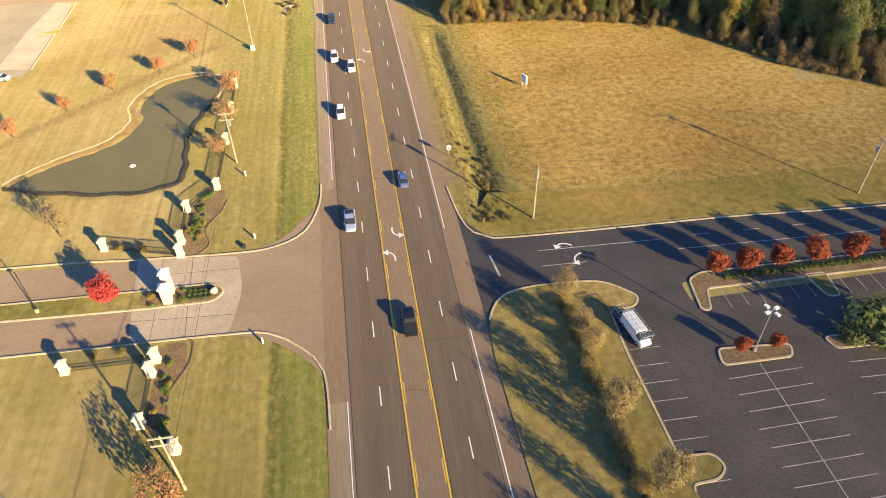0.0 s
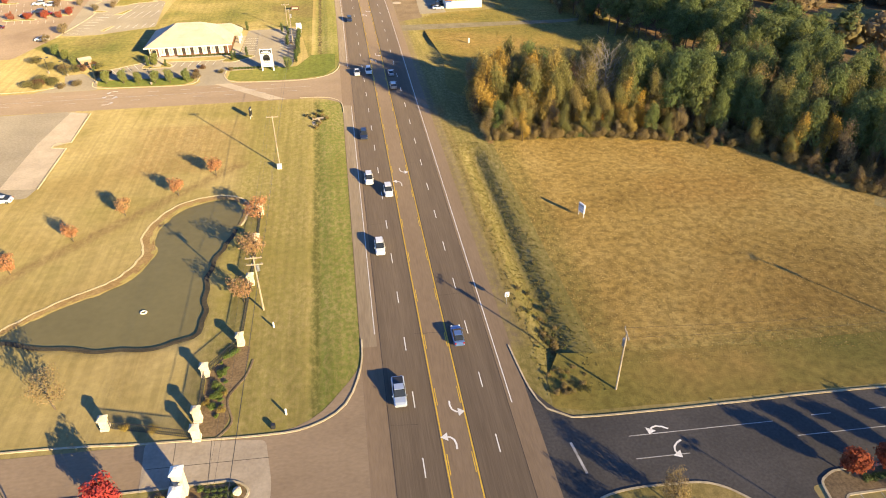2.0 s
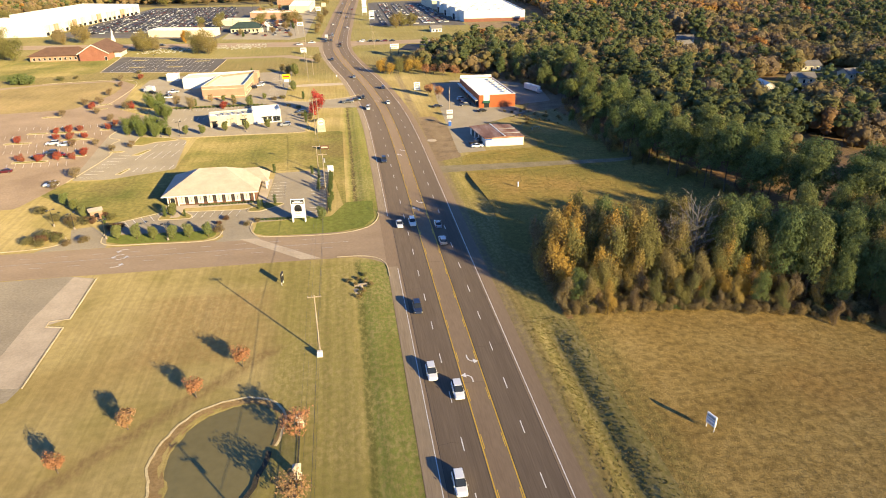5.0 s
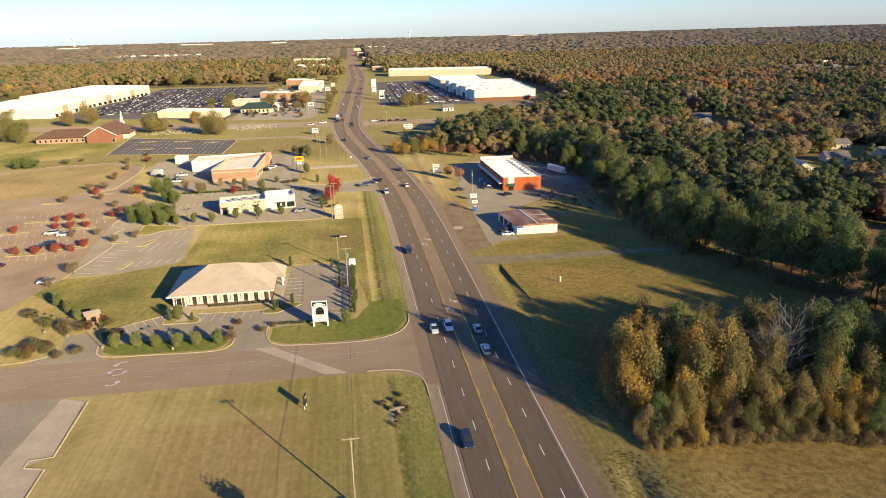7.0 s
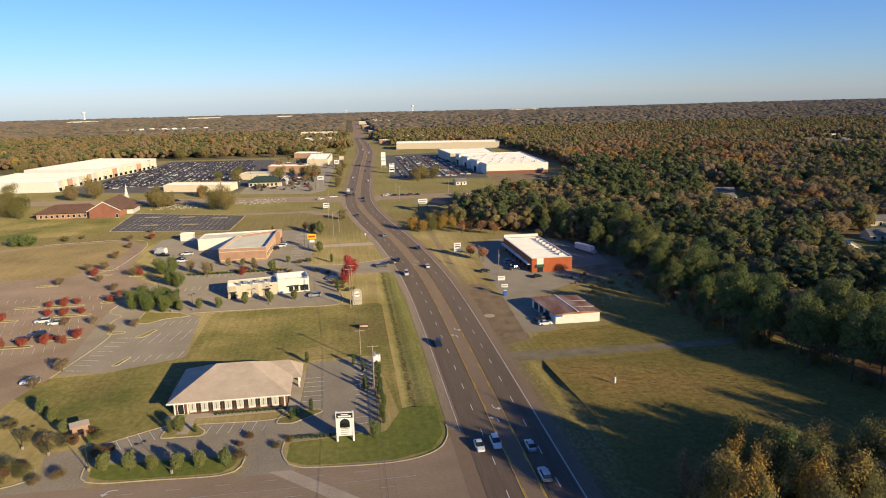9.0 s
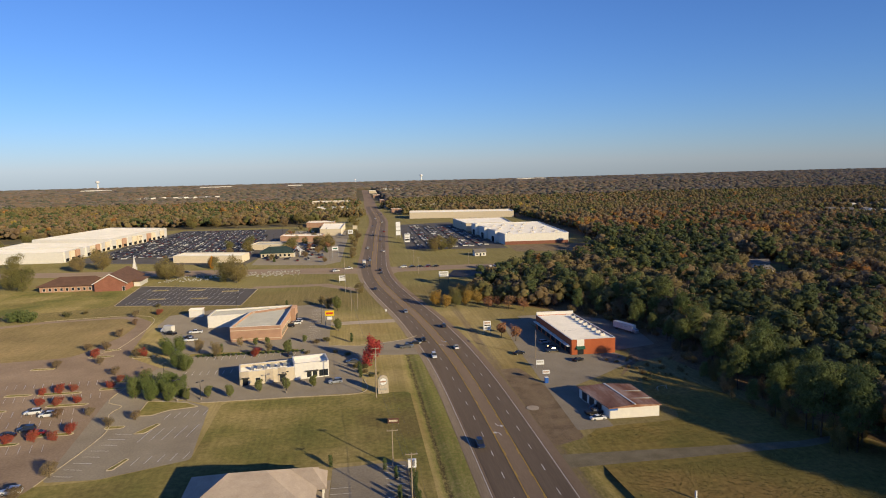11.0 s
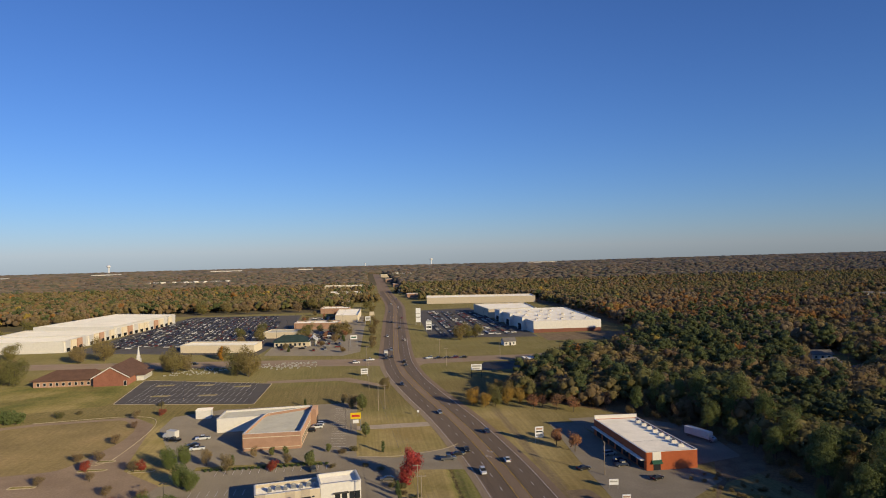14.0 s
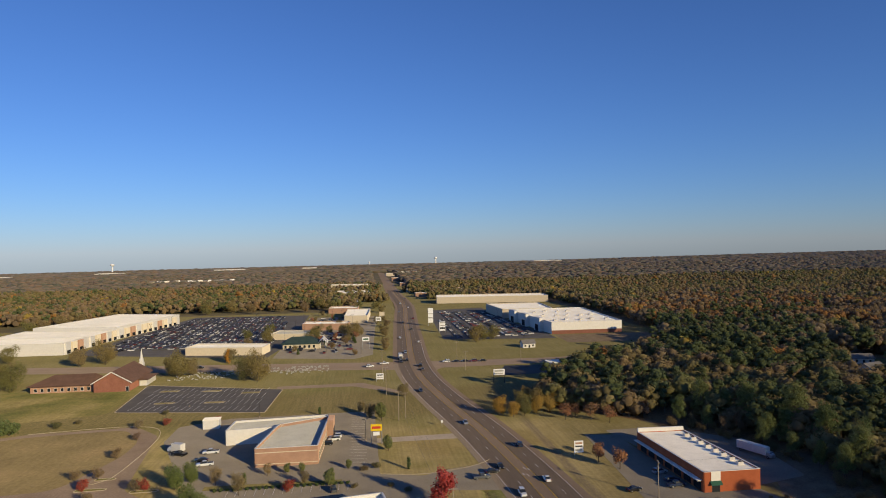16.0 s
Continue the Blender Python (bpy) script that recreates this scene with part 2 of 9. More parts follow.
CREAM_WALL = plain("cream_wall", (0.66, 0.58, 0.44), 0.85)
STONE_CREAM = material("cream_stone", [(0.48, 0.41, 0.31), (0.60, 0.53, 0.42)], (0.8, 6.0), 0.85, bump=0.2, fine=0.14)
RED_BRICK = material("red_brick", [(0.27, 0.115, 0.075), (0.34, 0.15, 0.10)], (0.5, 7.0), 0.9, bump=0.2, fine=0.18)
ORANGE_BRICK = material("orange_brick", [(0.46, 0.125, 0.045), (0.55, 0.16, 0.06)], (0.4, 6.0), 0.85, bump=0.2, fine=0.10)
TAN_BRICK = material("tan_brick", [(0.40, 0.245, 0.165), (0.48, 0.305, 0.21)], (0.5, 7.0), 0.9, bump=0.2, fine=0.14)
ROOF_TAN = material("tan_shingle", [(0.36, 0.295, 0.24), (0.44, 0.365, 0.30)], (0.3, 5.0), 0.9, bump=0.3, stretch=(1, 1, 3), fine=0.14)
BROWN_BRICK = material("brown_brick", [(0.12, 0.06, 0.042), (0.17, 0.085, 0.058)], (0.5, 7.0), 0.9, bump=0.2, fine=0.18)
BLINDS = plain("window_blinds", (0.55, 0.53, 0.48), 0.5)
WORN_BLACKTOP = material("worn_blacktop", [(0.062, 0.056, 0.052), (0.092, 0.084, 0.078)], (0.12, 2.5), 0.85, bump=0.15, fine=0.16)
ROOF_BROWN = material("brown_shingle", [(0.095, 0.055, 0.04), (0.135, 0.078, 0.055)], (0.3, 5.0), 0.9, bump=0.3, fine=0.12)
ROOF_GREEN = material("green_shingle", [(0.035, 0.06, 0.05), (0.055, 0.085, 0.07)], (0.3, 5.0), 0.8, fine=0.12)
ROOF_WHITE = material("white_membrane", [(0.72, 0.68, 0.60), (0.85, 0.80, 0.71)], (0.15, 2.0), 0.9, fine=0.07)
ROOF_PALE = material("pale_membrane", [(0.64, 0.61, 0.54), (0.76, 0.72, 0.64)], (0.06, 1.0), 0.9, fine=0.1)
ROOF_GREY = material("grey_membrane", [(0.36, 0.35, 0.31), (0.45, 0.44, 0.39)], (0.12, 2.0), 0.9, fine=0.1)
ROOF_RUST = material("rusty_metal_roof", [(0.20, 0.085, 0.045), (0.33, 0.17, 0.10), (0.48, 0.33, 0.24)], (0.25, 2.5), 0.75, stretch=(1.0, 0.25, 1), fine=0.15)
GLASS = plain("dark_glass", (0.025, 0.03, 0.035), 0.12, spec=0.6)
DARK = plain("dark_metal", (0.03, 0.03, 0.032), 0.5)
BLACK_RUBBER = plain("rubber", (0.02, 0.02, 0.02), 0.8)
STEEL = plain("galvanised_steel", (0.42, 0.42, 0.42), 0.45, 0.7)
POLE_WOOD = material("pole_wood", [(0.30, 0.24, 0.17), (0.42, 0.35, 0.26)], (1.0, 8.0), 0.9, fine=0.15)
BARK = material("bark", [(0.09, 0.068, 0.048), (0.16, 0.125, 0.09)], (1.0, 8.0), 0.95, bump=0.3, fine=0.2)
WATER = material("pond_water", [(0.185, 0.152, 0.066), (0.215, 0.178, 0.078)], (0.05, 0.8), 0.4, bump=0.03, bump_scale=2.0, fine=0.05, spec=0.05)
SIGN_WHITE = plain("sign_white", (0.80, 0.80, 0.78), 0.4)
SIGN_BLACK = plain("sign_black", (0.03, 0.03, 0.03), 0.4)
SIGN_YELLOW = plain("sign_yellow", (0.80, 0.55, 0.02), 0.4)
SIGN_RED = plain("sign_red", (0.55, 0.05, 0.03), 0.4)
SIGN_BLUE = plain("sign_blue", (0.04, 0.13, 0.45), 0.4)
CANVAS_GREEN = plain("green_awning", (0.02, 0.09, 0.055), 0.7)


# ---- mesh helpers ----
def mesh_object(name, verts, faces, mat, parent=None, label="", smooth=False):
    me = bpy.data.meshes.new(name)
    me.from_pydata([tuple(v) for v in verts], [], faces)
    me.update()
    if isinstance(mat, (list, tuple)):
        for m in mat:
            me.materials.append(m)
    elif mat:
        me.materials.append(mat)
    if smooth:
        me.polygons.foreach_set("use_smooth", [True] * len(me.polygons))
    ob = new(name, me)
    if parent:
        ob.parent = parent
    if label:
        ob["label"] = label
    return ob


def part(name, bm, mat, parent, label="", smooth=False):
    me = bpy.data.meshes.new(name)
    bm.to_mesh(me)
    bm.free()
    me.materials.append(mat)
    if smooth:
        me.polygons.foreach_set("use_smooth", [True] * len(me.polygons))
    ob = new(name, me)
    ob.parent = parent
    if label:
        ob["label"] = label
    return ob


def thing(name, m, label, category, group="", kind=""):
    ob = new(name)
    ob.empty_display_size = 0.3
    ob.matrix_world = m
    return tagged(ob, label, category, group, kind)


def add_box(bm, x0, x1, y0, y1, z0, z1, bevel=0.0, turn=None):
    r = bmesh.ops.create_cube(bm, size=1.0)
    vs = r["verts"]
    bmesh.ops.scale(bm, vec=(x1 - x0, y1 - y0, z1 - z0), verts=vs)
    bmesh.ops.translate(bm, vec=((x0 + x1) / 2, (y0 + y1) / 2, (z0 + z1) / 2), verts=vs)
    if turn is not None:
        bmesh.ops.transform(bm, matrix=turn, verts=vs)
    if bevel:
        es = {e for v in vs for e in v.link_edges}
        bmesh.ops.bevel(bm, geom=list(es), offset=bevel, segments=1, affect="EDGES")
    return vs


def box_part(name, parent, x0, x1, y0, y1, z0, z1, mat, bevel=0.0, label=""):
    bm = bmesh.new()
    add_box(bm, x0, x1, y0, y1, z0, z1, bevel)
    return part(name, bm, mat, parent, label)


def add_cylinder(bm, a, b, r0, r1, seg=8):
    a, b = Vector(a), Vector(b)
    d = b - a
    q = d.to_track_quat("Z", "Y").to_matrix().to_4x4()
    m = Matrix.Translation((a + b) / 2) @ q
    return bmesh.ops.create_cone(bm, cap_ends=True, segments=seg, radius1=r0, radius2=r1, depth=d.length, matrix=m)["verts"]


def cylinder_part(name, parent, a, b, r0, r1, mat, seg=8, label=""):
    bm = bmesh.new()
    add_cylinder(bm, a, b, r0, r1, seg)
    return part(name, bm, mat, parent, label)


def smooth_line(points, step=2.0, closed=False):
    """A rounded line through plan points."""
    p = [Vector((q[0], q[1], 0)) for q in points]
    n = len(p)
    out = []
    count = n if closed else n - 1
    for i in range(count):
        a = p[(i - 1) % n] if closed or i > 0 else p[i]
        b, c = p[i], p[(i + 1) % n]
        d = p[(i + 2) % n] if closed or i + 2 < n else c
        k = max(1, int((c - b).length / step))
        for j in range(k):
            t = j / k
            out.append(0.5 * ((2 * b) + (c - a) * t + (2 * a - 5 * b + 4 * c - d) * t * t + (3 * b - a - 3 * c + d) * t ** 3))
    if not closed:
        out.append(p[-1])
    return [(v.x, v.y) for v in out]


def rounded(points, radius=2.0, seg=5):
    """A closed outline with its corners rounded; a point may bring its own radius."""
    out = []
    n = len(points)
    for i in range(n):
        p = Vector(points[i][:2])
        a, b = Vector(points[i - 1][:2]), Vector(points[(i + 1) % n][:2])
        r = points[i][2] if len(points[i]) > 2 else radius
        r = min(r, (a - p).length * 0.49, (b - p).length * 0.49)
        if r < 0.05:
            out.append((p.x, p.y))
            continue
        s, e = p + (a - p).normalized() * r, p + (b - p).normalized() * r
        for j in range(seg + 1):
            t = j / seg
            q = s * (1 - t) ** 2 + p * 2 * t * (1 - t) + e * t * t
            out.append((q.x, q.y))
    return out


def sheet(name, outline, z, mat, label="", kind="structure", depth=0.0, parent=None):
    """A flat area of ground, with a skirt down where it is raised."""
    bm = bmesh.new()
    vs = [bm.verts.new((x, y, z)) for x, y in outline]
    f = bm.faces.new(vs)
    if f.normal.z < 0:
        f.normal_flip()
    bm.normal_update()
    if f.normal.z < 0:
        bmesh.ops.reverse_faces(bm, faces=[f])
    if depth:
        n = len(vs)
        low = [bm.verts.new((v.co.x, v.co.y, z - depth)) for v in vs]
        for i in range(n):
            bm.faces.new((vs[i], low[i], low[(i + 1) % n], vs[(i + 1) % n]))
    bmesh.ops.triangulate(bm, faces=[q for q in bm.faces if len(q.verts) > 4])
    bmesh.ops.recalc_face_normals(bm, faces=bm.faces)
    me = bpy.data.meshes.new(name)
    bm.to_mesh(me)
    bm.free()
    me.materials.append(mat)
    ob = new(name, me)
    if parent:
        ob.parent = parent
    return tagged(ob, label, "", "", kind if not parent else "")


def strip(verts, faces, line, width, z0, z1):
    """Adds a bar of that width along a plan line to verts and faces."""
    pts = [Vector(p) for p in line]
    base = len(verts)
    n = len(pts)
    for i, p in enumerate(pts):
        d = (pts[min(i + 1, n - 1)] - pts[max(i - 1, 0)])
        d = d.normalized() if d.length > 1e-6 else Vector((1, 0))
        s = Vector((-d.y, d.x)) * width / 2
        for q, z in ((p + s, z0), (p + s, z1), (p - s, z1), (p - s, z0)):
            verts.append((q.x, q.y, z))
    for i in range(n - 1):
        a, b = base + 4 * i, base + 4 * i + 4
        for j in range(3):
            faces.append((a + j, a + j + 1, b + j + 1, b + j))
    faces.append((base, base + 3, base + 2, base + 1))
    e = base + 4 * (n - 1)
    faces.append((e, e + 1, e + 2, e + 3))


def kerb(line, width=0.26, height=0.15, label="pale concrete kerb along the pavement"):
    v, f = [], []
    strip(v, f, line, width, -0.1, height)
    return tagged(mesh_object("kerb", v, f, KERB), label, "kerb", "", "structure")


def paint(name, lines, width, mat, z=0.045, label="worn white painted lines"):
    """Painted lines, a few millimetres thick."""
    v, f = [], []
    for ln in lines:
        strip(v, f, ln, width, z - 0.012, z)
    return tagged(mesh_object(name, v, f, mat), label, "road marking", "", "structure")


def dashes(x, ys, length=3.2):
    return [[(x(y - length / 2), y - length / 2), (x(y + length / 2), y + length / 2)] for y in ys]


# ---- plan: the highway's centre line ----
CENTRE = [(-200, 0.0), (0, -0.4), (200, -0.4), (320, -0.5), (370, -2.0), (408, -5.0), (445, -9.0), (500, -17.0), (552, -22.5), (603, -23.5), (714, -18.3), (830, -12.5), (1019, -2.5), (1300, -2.0), (1700, 4.0), (4800, 40.0)]


def cx(y):
    ys = [c[0] for c in CENTRE]
    i = max(1, min(len(ys) - 2, next((k for k, q in enumerate(ys) if q > y), len(ys) - 1) - 1))
    y0, y1 = ys[i], ys[i + 1]
    if y < ys[1]:
        i, y0, y1 = 0, ys[0], ys[1]
    t = min(1, max(0, (y - y0) / (y1 - y0)))
    p = [CENTRE[max(0, i - 1)], CENTRE[i], CENTRE[i + 1], CENTRE[min(len(ys) - 1, i + 2)]]
    m0 = (p[2][1] - p[0][1]) / max(1, p[2][0] - p[0][0]) * (y1 - y0)
    m1 = (p[3][1] - p[1][1]) / max(1, p[3][0] - p[1][0]) * (y1 - y0)
    return (2 * t ** 3 - 3 * t ** 2 + 1) * p[1][1] + (t ** 3 - 2 * t ** 2 + t) * m0 + (-2 * t ** 3 + 3 * t ** 2) * p[2][1] + (t ** 3 - t ** 2) * m1


def smoothstep(a, b, x):
    t = min(1.0, max(0.0, (x - a) / (b - a)))
    return t * t * (3 - 2 * t)


POND = smooth_line([(-72, 112.8), (-64.5, 119.4), (-55, 125.2), (-51, 133.8), (-52.3, 141.7), (-48.5, 150.8), (-41.1, 153.9), (-36.4, 151.5), (-35.3, 146.9), (-36.9, 137.6), (-39.6, 125.9), (-38.8, 110.9), (-42.5, 106.9), (-51, 106.4), (-61.7, 108.6), (-69.6, 111.0)], 1.2, True)
POND_C = [Vector(p) for p in POND]


def inside(x, y, poly):
    c = False
    n = len(poly)
    for i in range(n):
        x0, y0 = poly[i]
        x1, y1 = poly[i - 1]
        if (y0 > y) != (y1 > y) and x < (x1 - x0) * (y - y0) / (y1 - y0) + x0:
            c = not c
    return c


def pond_depth(x, y):
    if not (-78 < x < -30 and 100 < y < 160):
        return 0.0
    d = min((Vector((x, y)) - q).length for q in POND_C)
    return -min(1.6, d * 0.45) if inside(x, y, POND) else 0.0


def ground_z(x, y):
    z = 0.0
    r = math.hypot(x, y - 100)
    if r > 900:
        side = smoothstep(0.1, 0.8, x / max(1.0, r))
        z -= (r - 900) ** 1.0 * (0.0125 - 0.0075 * side)
    if 30 < y < 203:
        k = smoothstep(30, 38, y) * (1 - smoothstep(195, 203, y)) * (1 - smoothstep(56, 62, y) * (1 - smoothstep(88, 95, y)))
        z -= 0.4 * k * max(0, 1 - abs(x + 19.5) / 1.4)
    if 82 < y < 175:
        z -= 1.1 * smoothstep(84, 92, y) * (1 - smoothstep(165, 175, y)) * max(0, 1 - abs(x - 18.2) / 3.2)
    if 228 < y < 274:
        z -= 1.0 * smoothstep(228, 236, y) * (1 - smoothstep(268, 273, y)) * max(0, 1 - abs(x - 18.6) / 2.6)
    if 237 < y < 385:
        z -= 0.6 * smoothstep(237, 245, y) * (1 - smoothstep(375, 385, y)) * max(0, 1 - abs(x + 19.0) / 2.6)
    return z + pond_depth(x, y)


def axis(fine0, fine1, step, lo, hi, grow=1.22):
    a = list(np.arange(fine0, fine1 + 0.1, step))
    s, v = step, a[-1]
    while v < hi:
        s *= grow
        v += s
        a.append(min(v, hi))
    s, v = step, a[0]
    while v > lo:
        s *= grow
        v -= s
        a.insert(0, max(v, lo))
    return a


gx, gy = axis(-90, 40, 1.3, -4600, 4600), axis(20, 390, 1.6, -700, 4850)
gv = [(x, y, ground_z(x, y)) for y in gy for x in gx]
w = len(gx)
gf = [(j * w + i, j * w + i + 1, (j + 1) * w + i + 1, (j + 1) * w + i) for j in range(len(gy) - 1) for i in range(w - 1)]
WILD = [(-4600, 900), (-420, 740), (-345, 900), (-300, 985), (-62, 1010), (-62, 1690), (42, 1690), (60, 1110), (192, 1110), (192, 1000), (480, 430), (900, 100), (4600, 100), (4600, 4850), (-4600, 4850)]
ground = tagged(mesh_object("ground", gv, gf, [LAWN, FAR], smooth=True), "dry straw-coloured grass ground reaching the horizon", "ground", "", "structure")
for q in ground.data.polygons:
    c = q.center
    if (c.y > 420 or abs(c.x) > 400) and inside(c.x, c.y, WILD):
        q.material_index = 1


# ---- highway ----
def ribbon(name, y0, y1, dl, dr, z, mat, label, step=6.0):
    ys = list(np.arange(y0, y1, step)) + [y1]
    v = []
    for y in ys:
        base = ground_z(0, y) + z
        v += [(cx(y) + dl, y, base), (cx(y) + dr, y, base)]
    f = [(2 * i, 2 * i + 1, 2 * i + 3, 2 * i + 2) for i in range(len(ys) - 1)]
    return tagged(mesh_object(name, v, f, mat), label, "road", "", "structure")


ribbon("road", -150, 1700, -12.4, 11.6, 0.030, ROAD, "five-lane highway of weathered brown asphalt with wide shoulders")
ribbon("road_far", 1700, 4700, -11, 11, 0.030, ROAD, "far stretch of brown asphalt highway", 60)
for dl, dr in ((-9.1, -2.5), (1.9, 8.3)):
    ribbon("lane", -150, 1400, dl, dr, 0.034, LANE, "darker worn asphalt of two traffic lanes")
for y0, y1 in ((-150, 52), (101, 203), (237, 600)):
    ribbon("shoulder", y0, y1, -12.3, -9.75, 0.034, SHOULDER, "pale worn asphalt shoulder of the highway")
LATTICE = [40 + 12.192 * i for i in range(-10, 70)]
paint("lane_marking", dashes(lambda y: cx(y) - 5.2, LATTICE), 0.16, WHITE_LINE, label="broken white lane line on asphalt")
paint("lane_marking", dashes(lambda y: cx(y) + 5.3, [y + 2.5 for y in LATTICE]), 0.16, WHITE_LINE, label="broken white lane line on asphalt")


def long_line(dx, y0, y1, step=6.0):
    ys = list(np.arange(y0, y1, step)) + [y1]
    return [(cx(y) + dx, y) for y in ys]


paint("edge_line", [long_line(8.9, -150, 62), long_line(8.9, 86, 700)], 0.15, WHITE_LINE, label="solid white edge line on asphalt")
paint("edge_line", [long_line(-9.6, -150, 52), long_line(-9.9, 104, 202), long_line(-9.9, 236, 560)], 0.13, WHITE_LINE, label="faded white edge line on asphalt")
for d, inner in ((-2.2, 0.28), (1.75, -0.28)):
    paint("yellow_line", [long_line(d, -150, 560), long_line(d, 620, 1300)], 0.2, YELLOW_LINE, label="solid yellow line beside the turn lane")
    paint("yellow_line", dashes(lambda y, d=d, inner=inner: cx(y) + d + inner, LATTICE, 3.4), 0.13, YELLOW_LINE, label="broken yellow line inside the turn lane")


def turn_arrow(x, y, turn):
    """A curved left-turn arrow painted on the lane."""
    v, f = [], []
    line = [(0.0, -1.6), (0.05, -0.7), (-0.15, 0.1), (-0.6, 0.55), (-1.0, 0.7)]
    m = Matrix.Rotation(radians(turn), 2)
    strip(v, f, [tuple(m @ Vector(p) + Vector((x, y))) for p in line], 0.26, 0.036, 0.047)
    k = len(v)
    for p in ((-0.95, 1.45), (-0.95, -0.05), (-1.95, 0.7)):
        q = m @ Vector(p) + Vector((x, y))
        v.append((q.x, q.y, 0.047))
    f.append((k, k + 1, k + 2))
    return tagged(mesh_object("turn_arrow", v, f, WHITE_LINE), "white left-turn arrow painted on the asphalt", "road marking", "arrows in the turn lane", "structure")


for y in (80.5, 155.0, 240.5, 296.0, 388.0):
    turn_arrow(cx(y) - 0.4, y, 0)
    turn_arrow(cx(y) - 0.1, y + 5.6, 180)

# ---- side roads ----
def flared(name, outline, z, mat, label):
    return sheet(name, rounded(outline), z, mat, label)


flared("side_road", [(-11.8, 103, 0), (-13.0, 96.5, 5), (-21, 85.4, 6), (-150, 89.5, 0), (-150, 70.5, 0), (-22, 66.6, 6), (-12.6, 57.5, 5), (-11.8, 48, 0)], 0.024, SIDE, "brown asphalt entrance road meeting the highway")
sheet("concrete_apron", rounded([(-26.6, 84.6, 1), (-25.2, 76, 3), (-26.7, 67.3, 1), (-41, 67.6, 1), (-43, 86.6, 1)]), 0.029, CONCRETE, "pale concrete apron across the entrance road")
flared("side_road", [(-11.8, 240, 0), (-13, 233, 5), (-19, 227, 5), (-300, 228.5, 0), (-300, 214, 0), (-19, 210.3, 5), (-12.6, 205, 4), (-11.8, 198, 0)], 0.025, SIDE, "brown asphalt side road meeting the highway")
flared("side_road", [(10.5, 98, 0), (11.6, 88.5, 3), (15.5, 81.8, 4), (140, 78.0, 0), (140, 64.0, 0), (43, 66.2, 1), (43, 30, 0), (30, 30, 0), (30, 62, 1), (35, 64, 2), (32.5, 68.3, 4), (16, 69.4, 4), (11.4, 63, 3), (10.5, 54, 0)], 0.024, BLACKTOP, "black asphalt entrance road beside the field")
sheet("parking_lot", [(29.6, -60), (140, -60), (140, 64.4), (30.2, 62)], 0.020, BLACKTOP, "black asphalt parking lot with white stall lines")
sheet("side_road", [(-45, 608), (-400, 660), (-400, 640), (-45, 582), (-12, 572), (-8, 580), (60, 582), (160, 590), (160, 605), (60, 600), (-8, 604)], 0.022, SIDE, "brown asphalt crossroad at the far junction")
sheet("side_road", [(-36, 514), (-36, 521), (-55, 545), (-100, 545), (-100, 538), (-60, 537)], 0.022, SIDE, "narrow asphalt access road")

# ---- fields and woods floor ----
sheet("field", smooth_line([(24.6, 90.5), (30, 89.6), (60, 88), (150, 86), (300, 84), (300, 104), (117, 122), (101, 136), (87, 158), (71, 168), (52, 173), (30, 174.5), (24.6, 173.5), (24.2, 160), (24.2, 130), (24.4, 100)], 5, True), 0.012, STUBBLE, "golden harvested crop field with stubble")
sheet("meadow", smooth_line([(22, 205), (60, 203), (90, 215), (100, 250), (80, 300), (70, 330), (62, 340), (52, 320), (52, 298), (22, 290), (21.5, 240)], 5, True), 0.010, MEADOW, "rough olive meadow beside the woods")
sheet("forest_floor", [(23, 172), (70, 165), (100, 133), (134, 150), (134, 205), (300, 200), (900, 200), (900, 1500), (180, 1500), (185, 720), (150, 630), (75, 560), (30, 470), (60, 440), (75, 360), (85, 300), (100, 255), (92, 214), (60, 202), (23, 202)], 0.006, FLOOR, "brown leaf-covered woodland floor")

paint("lane_marking", [[(x, 217.2 + (x + 20) * -0.004), (x + 3.0, 217.2 + (x + 20) * -0.004)] for x in np.arange(-110, -24, 9.0)] + [[(x, 223.6), (x + 3.0, 223.6)] for x in np.arange(-106, -30, 9.0)], 0.14, FADED_LINE, label="faded broken white lines on the side road")
paint("lane_marking", [[(-300, 220.6), (-22, 220.2)]], 0.13, FADED_LINE, label="thin worn pale line on the side road")
sheet("concrete_patch", [(-34, 211.2), (-29, 211.0), (-46.5, 226.6), (-51, 226.8)], 0.028, CONCRETE, "pale patched strip across the side road")
SEAM = material("tar_seam", [(0.045, 0.035, 0.028), (0.07, 0.055, 0.042)], (0.5, 4.0), 0.7, fine=0.2)
paint("tar_seam", [long_line(d, -150, 900) for d in (-9.15, -2.45, 1.95, 8.35)], 0.09, SEAM, 0.041, "dark tar joint along the lanes")
paint("tar_seam", [[(cx(y) + a, y), (cx(y) + (a + b) / 2, y + 0.35 * math.sin(y * 1.7)), (cx(y) + b, y + 0.5 * math.sin(y * 3.1))] for y, a, b in [(31 + 17.3 * i + 5 * math.sin(i * 2.2), -9 + 5.5 * (i % 3), -5 + 6.5 * (i % 3)) for i in range(12)]], 0.05, SEAM, 0.041, "thin dark cracks sealed across the lanes")
sheet("grass_strip", smooth_line([(14.2, 84.2), (28, 82.4), (60, 81.2), (140, 78.6), (300, 74), (300, 88), (150, 90), (60, 92), (24, 94), (18, 95)], 5, True), 0.016, MEADOW, "olive grass strip between the field and the entrance road")

# ---- lots, kerbs and stall lines ----
def lot(name, outline, z, mat, label, radius=1.5, edge=False):
    o = rounded(outline, radius)
    sheet(name, o, z, mat, label)
    if edge:
        kerb(o + [o[0]])
    return o


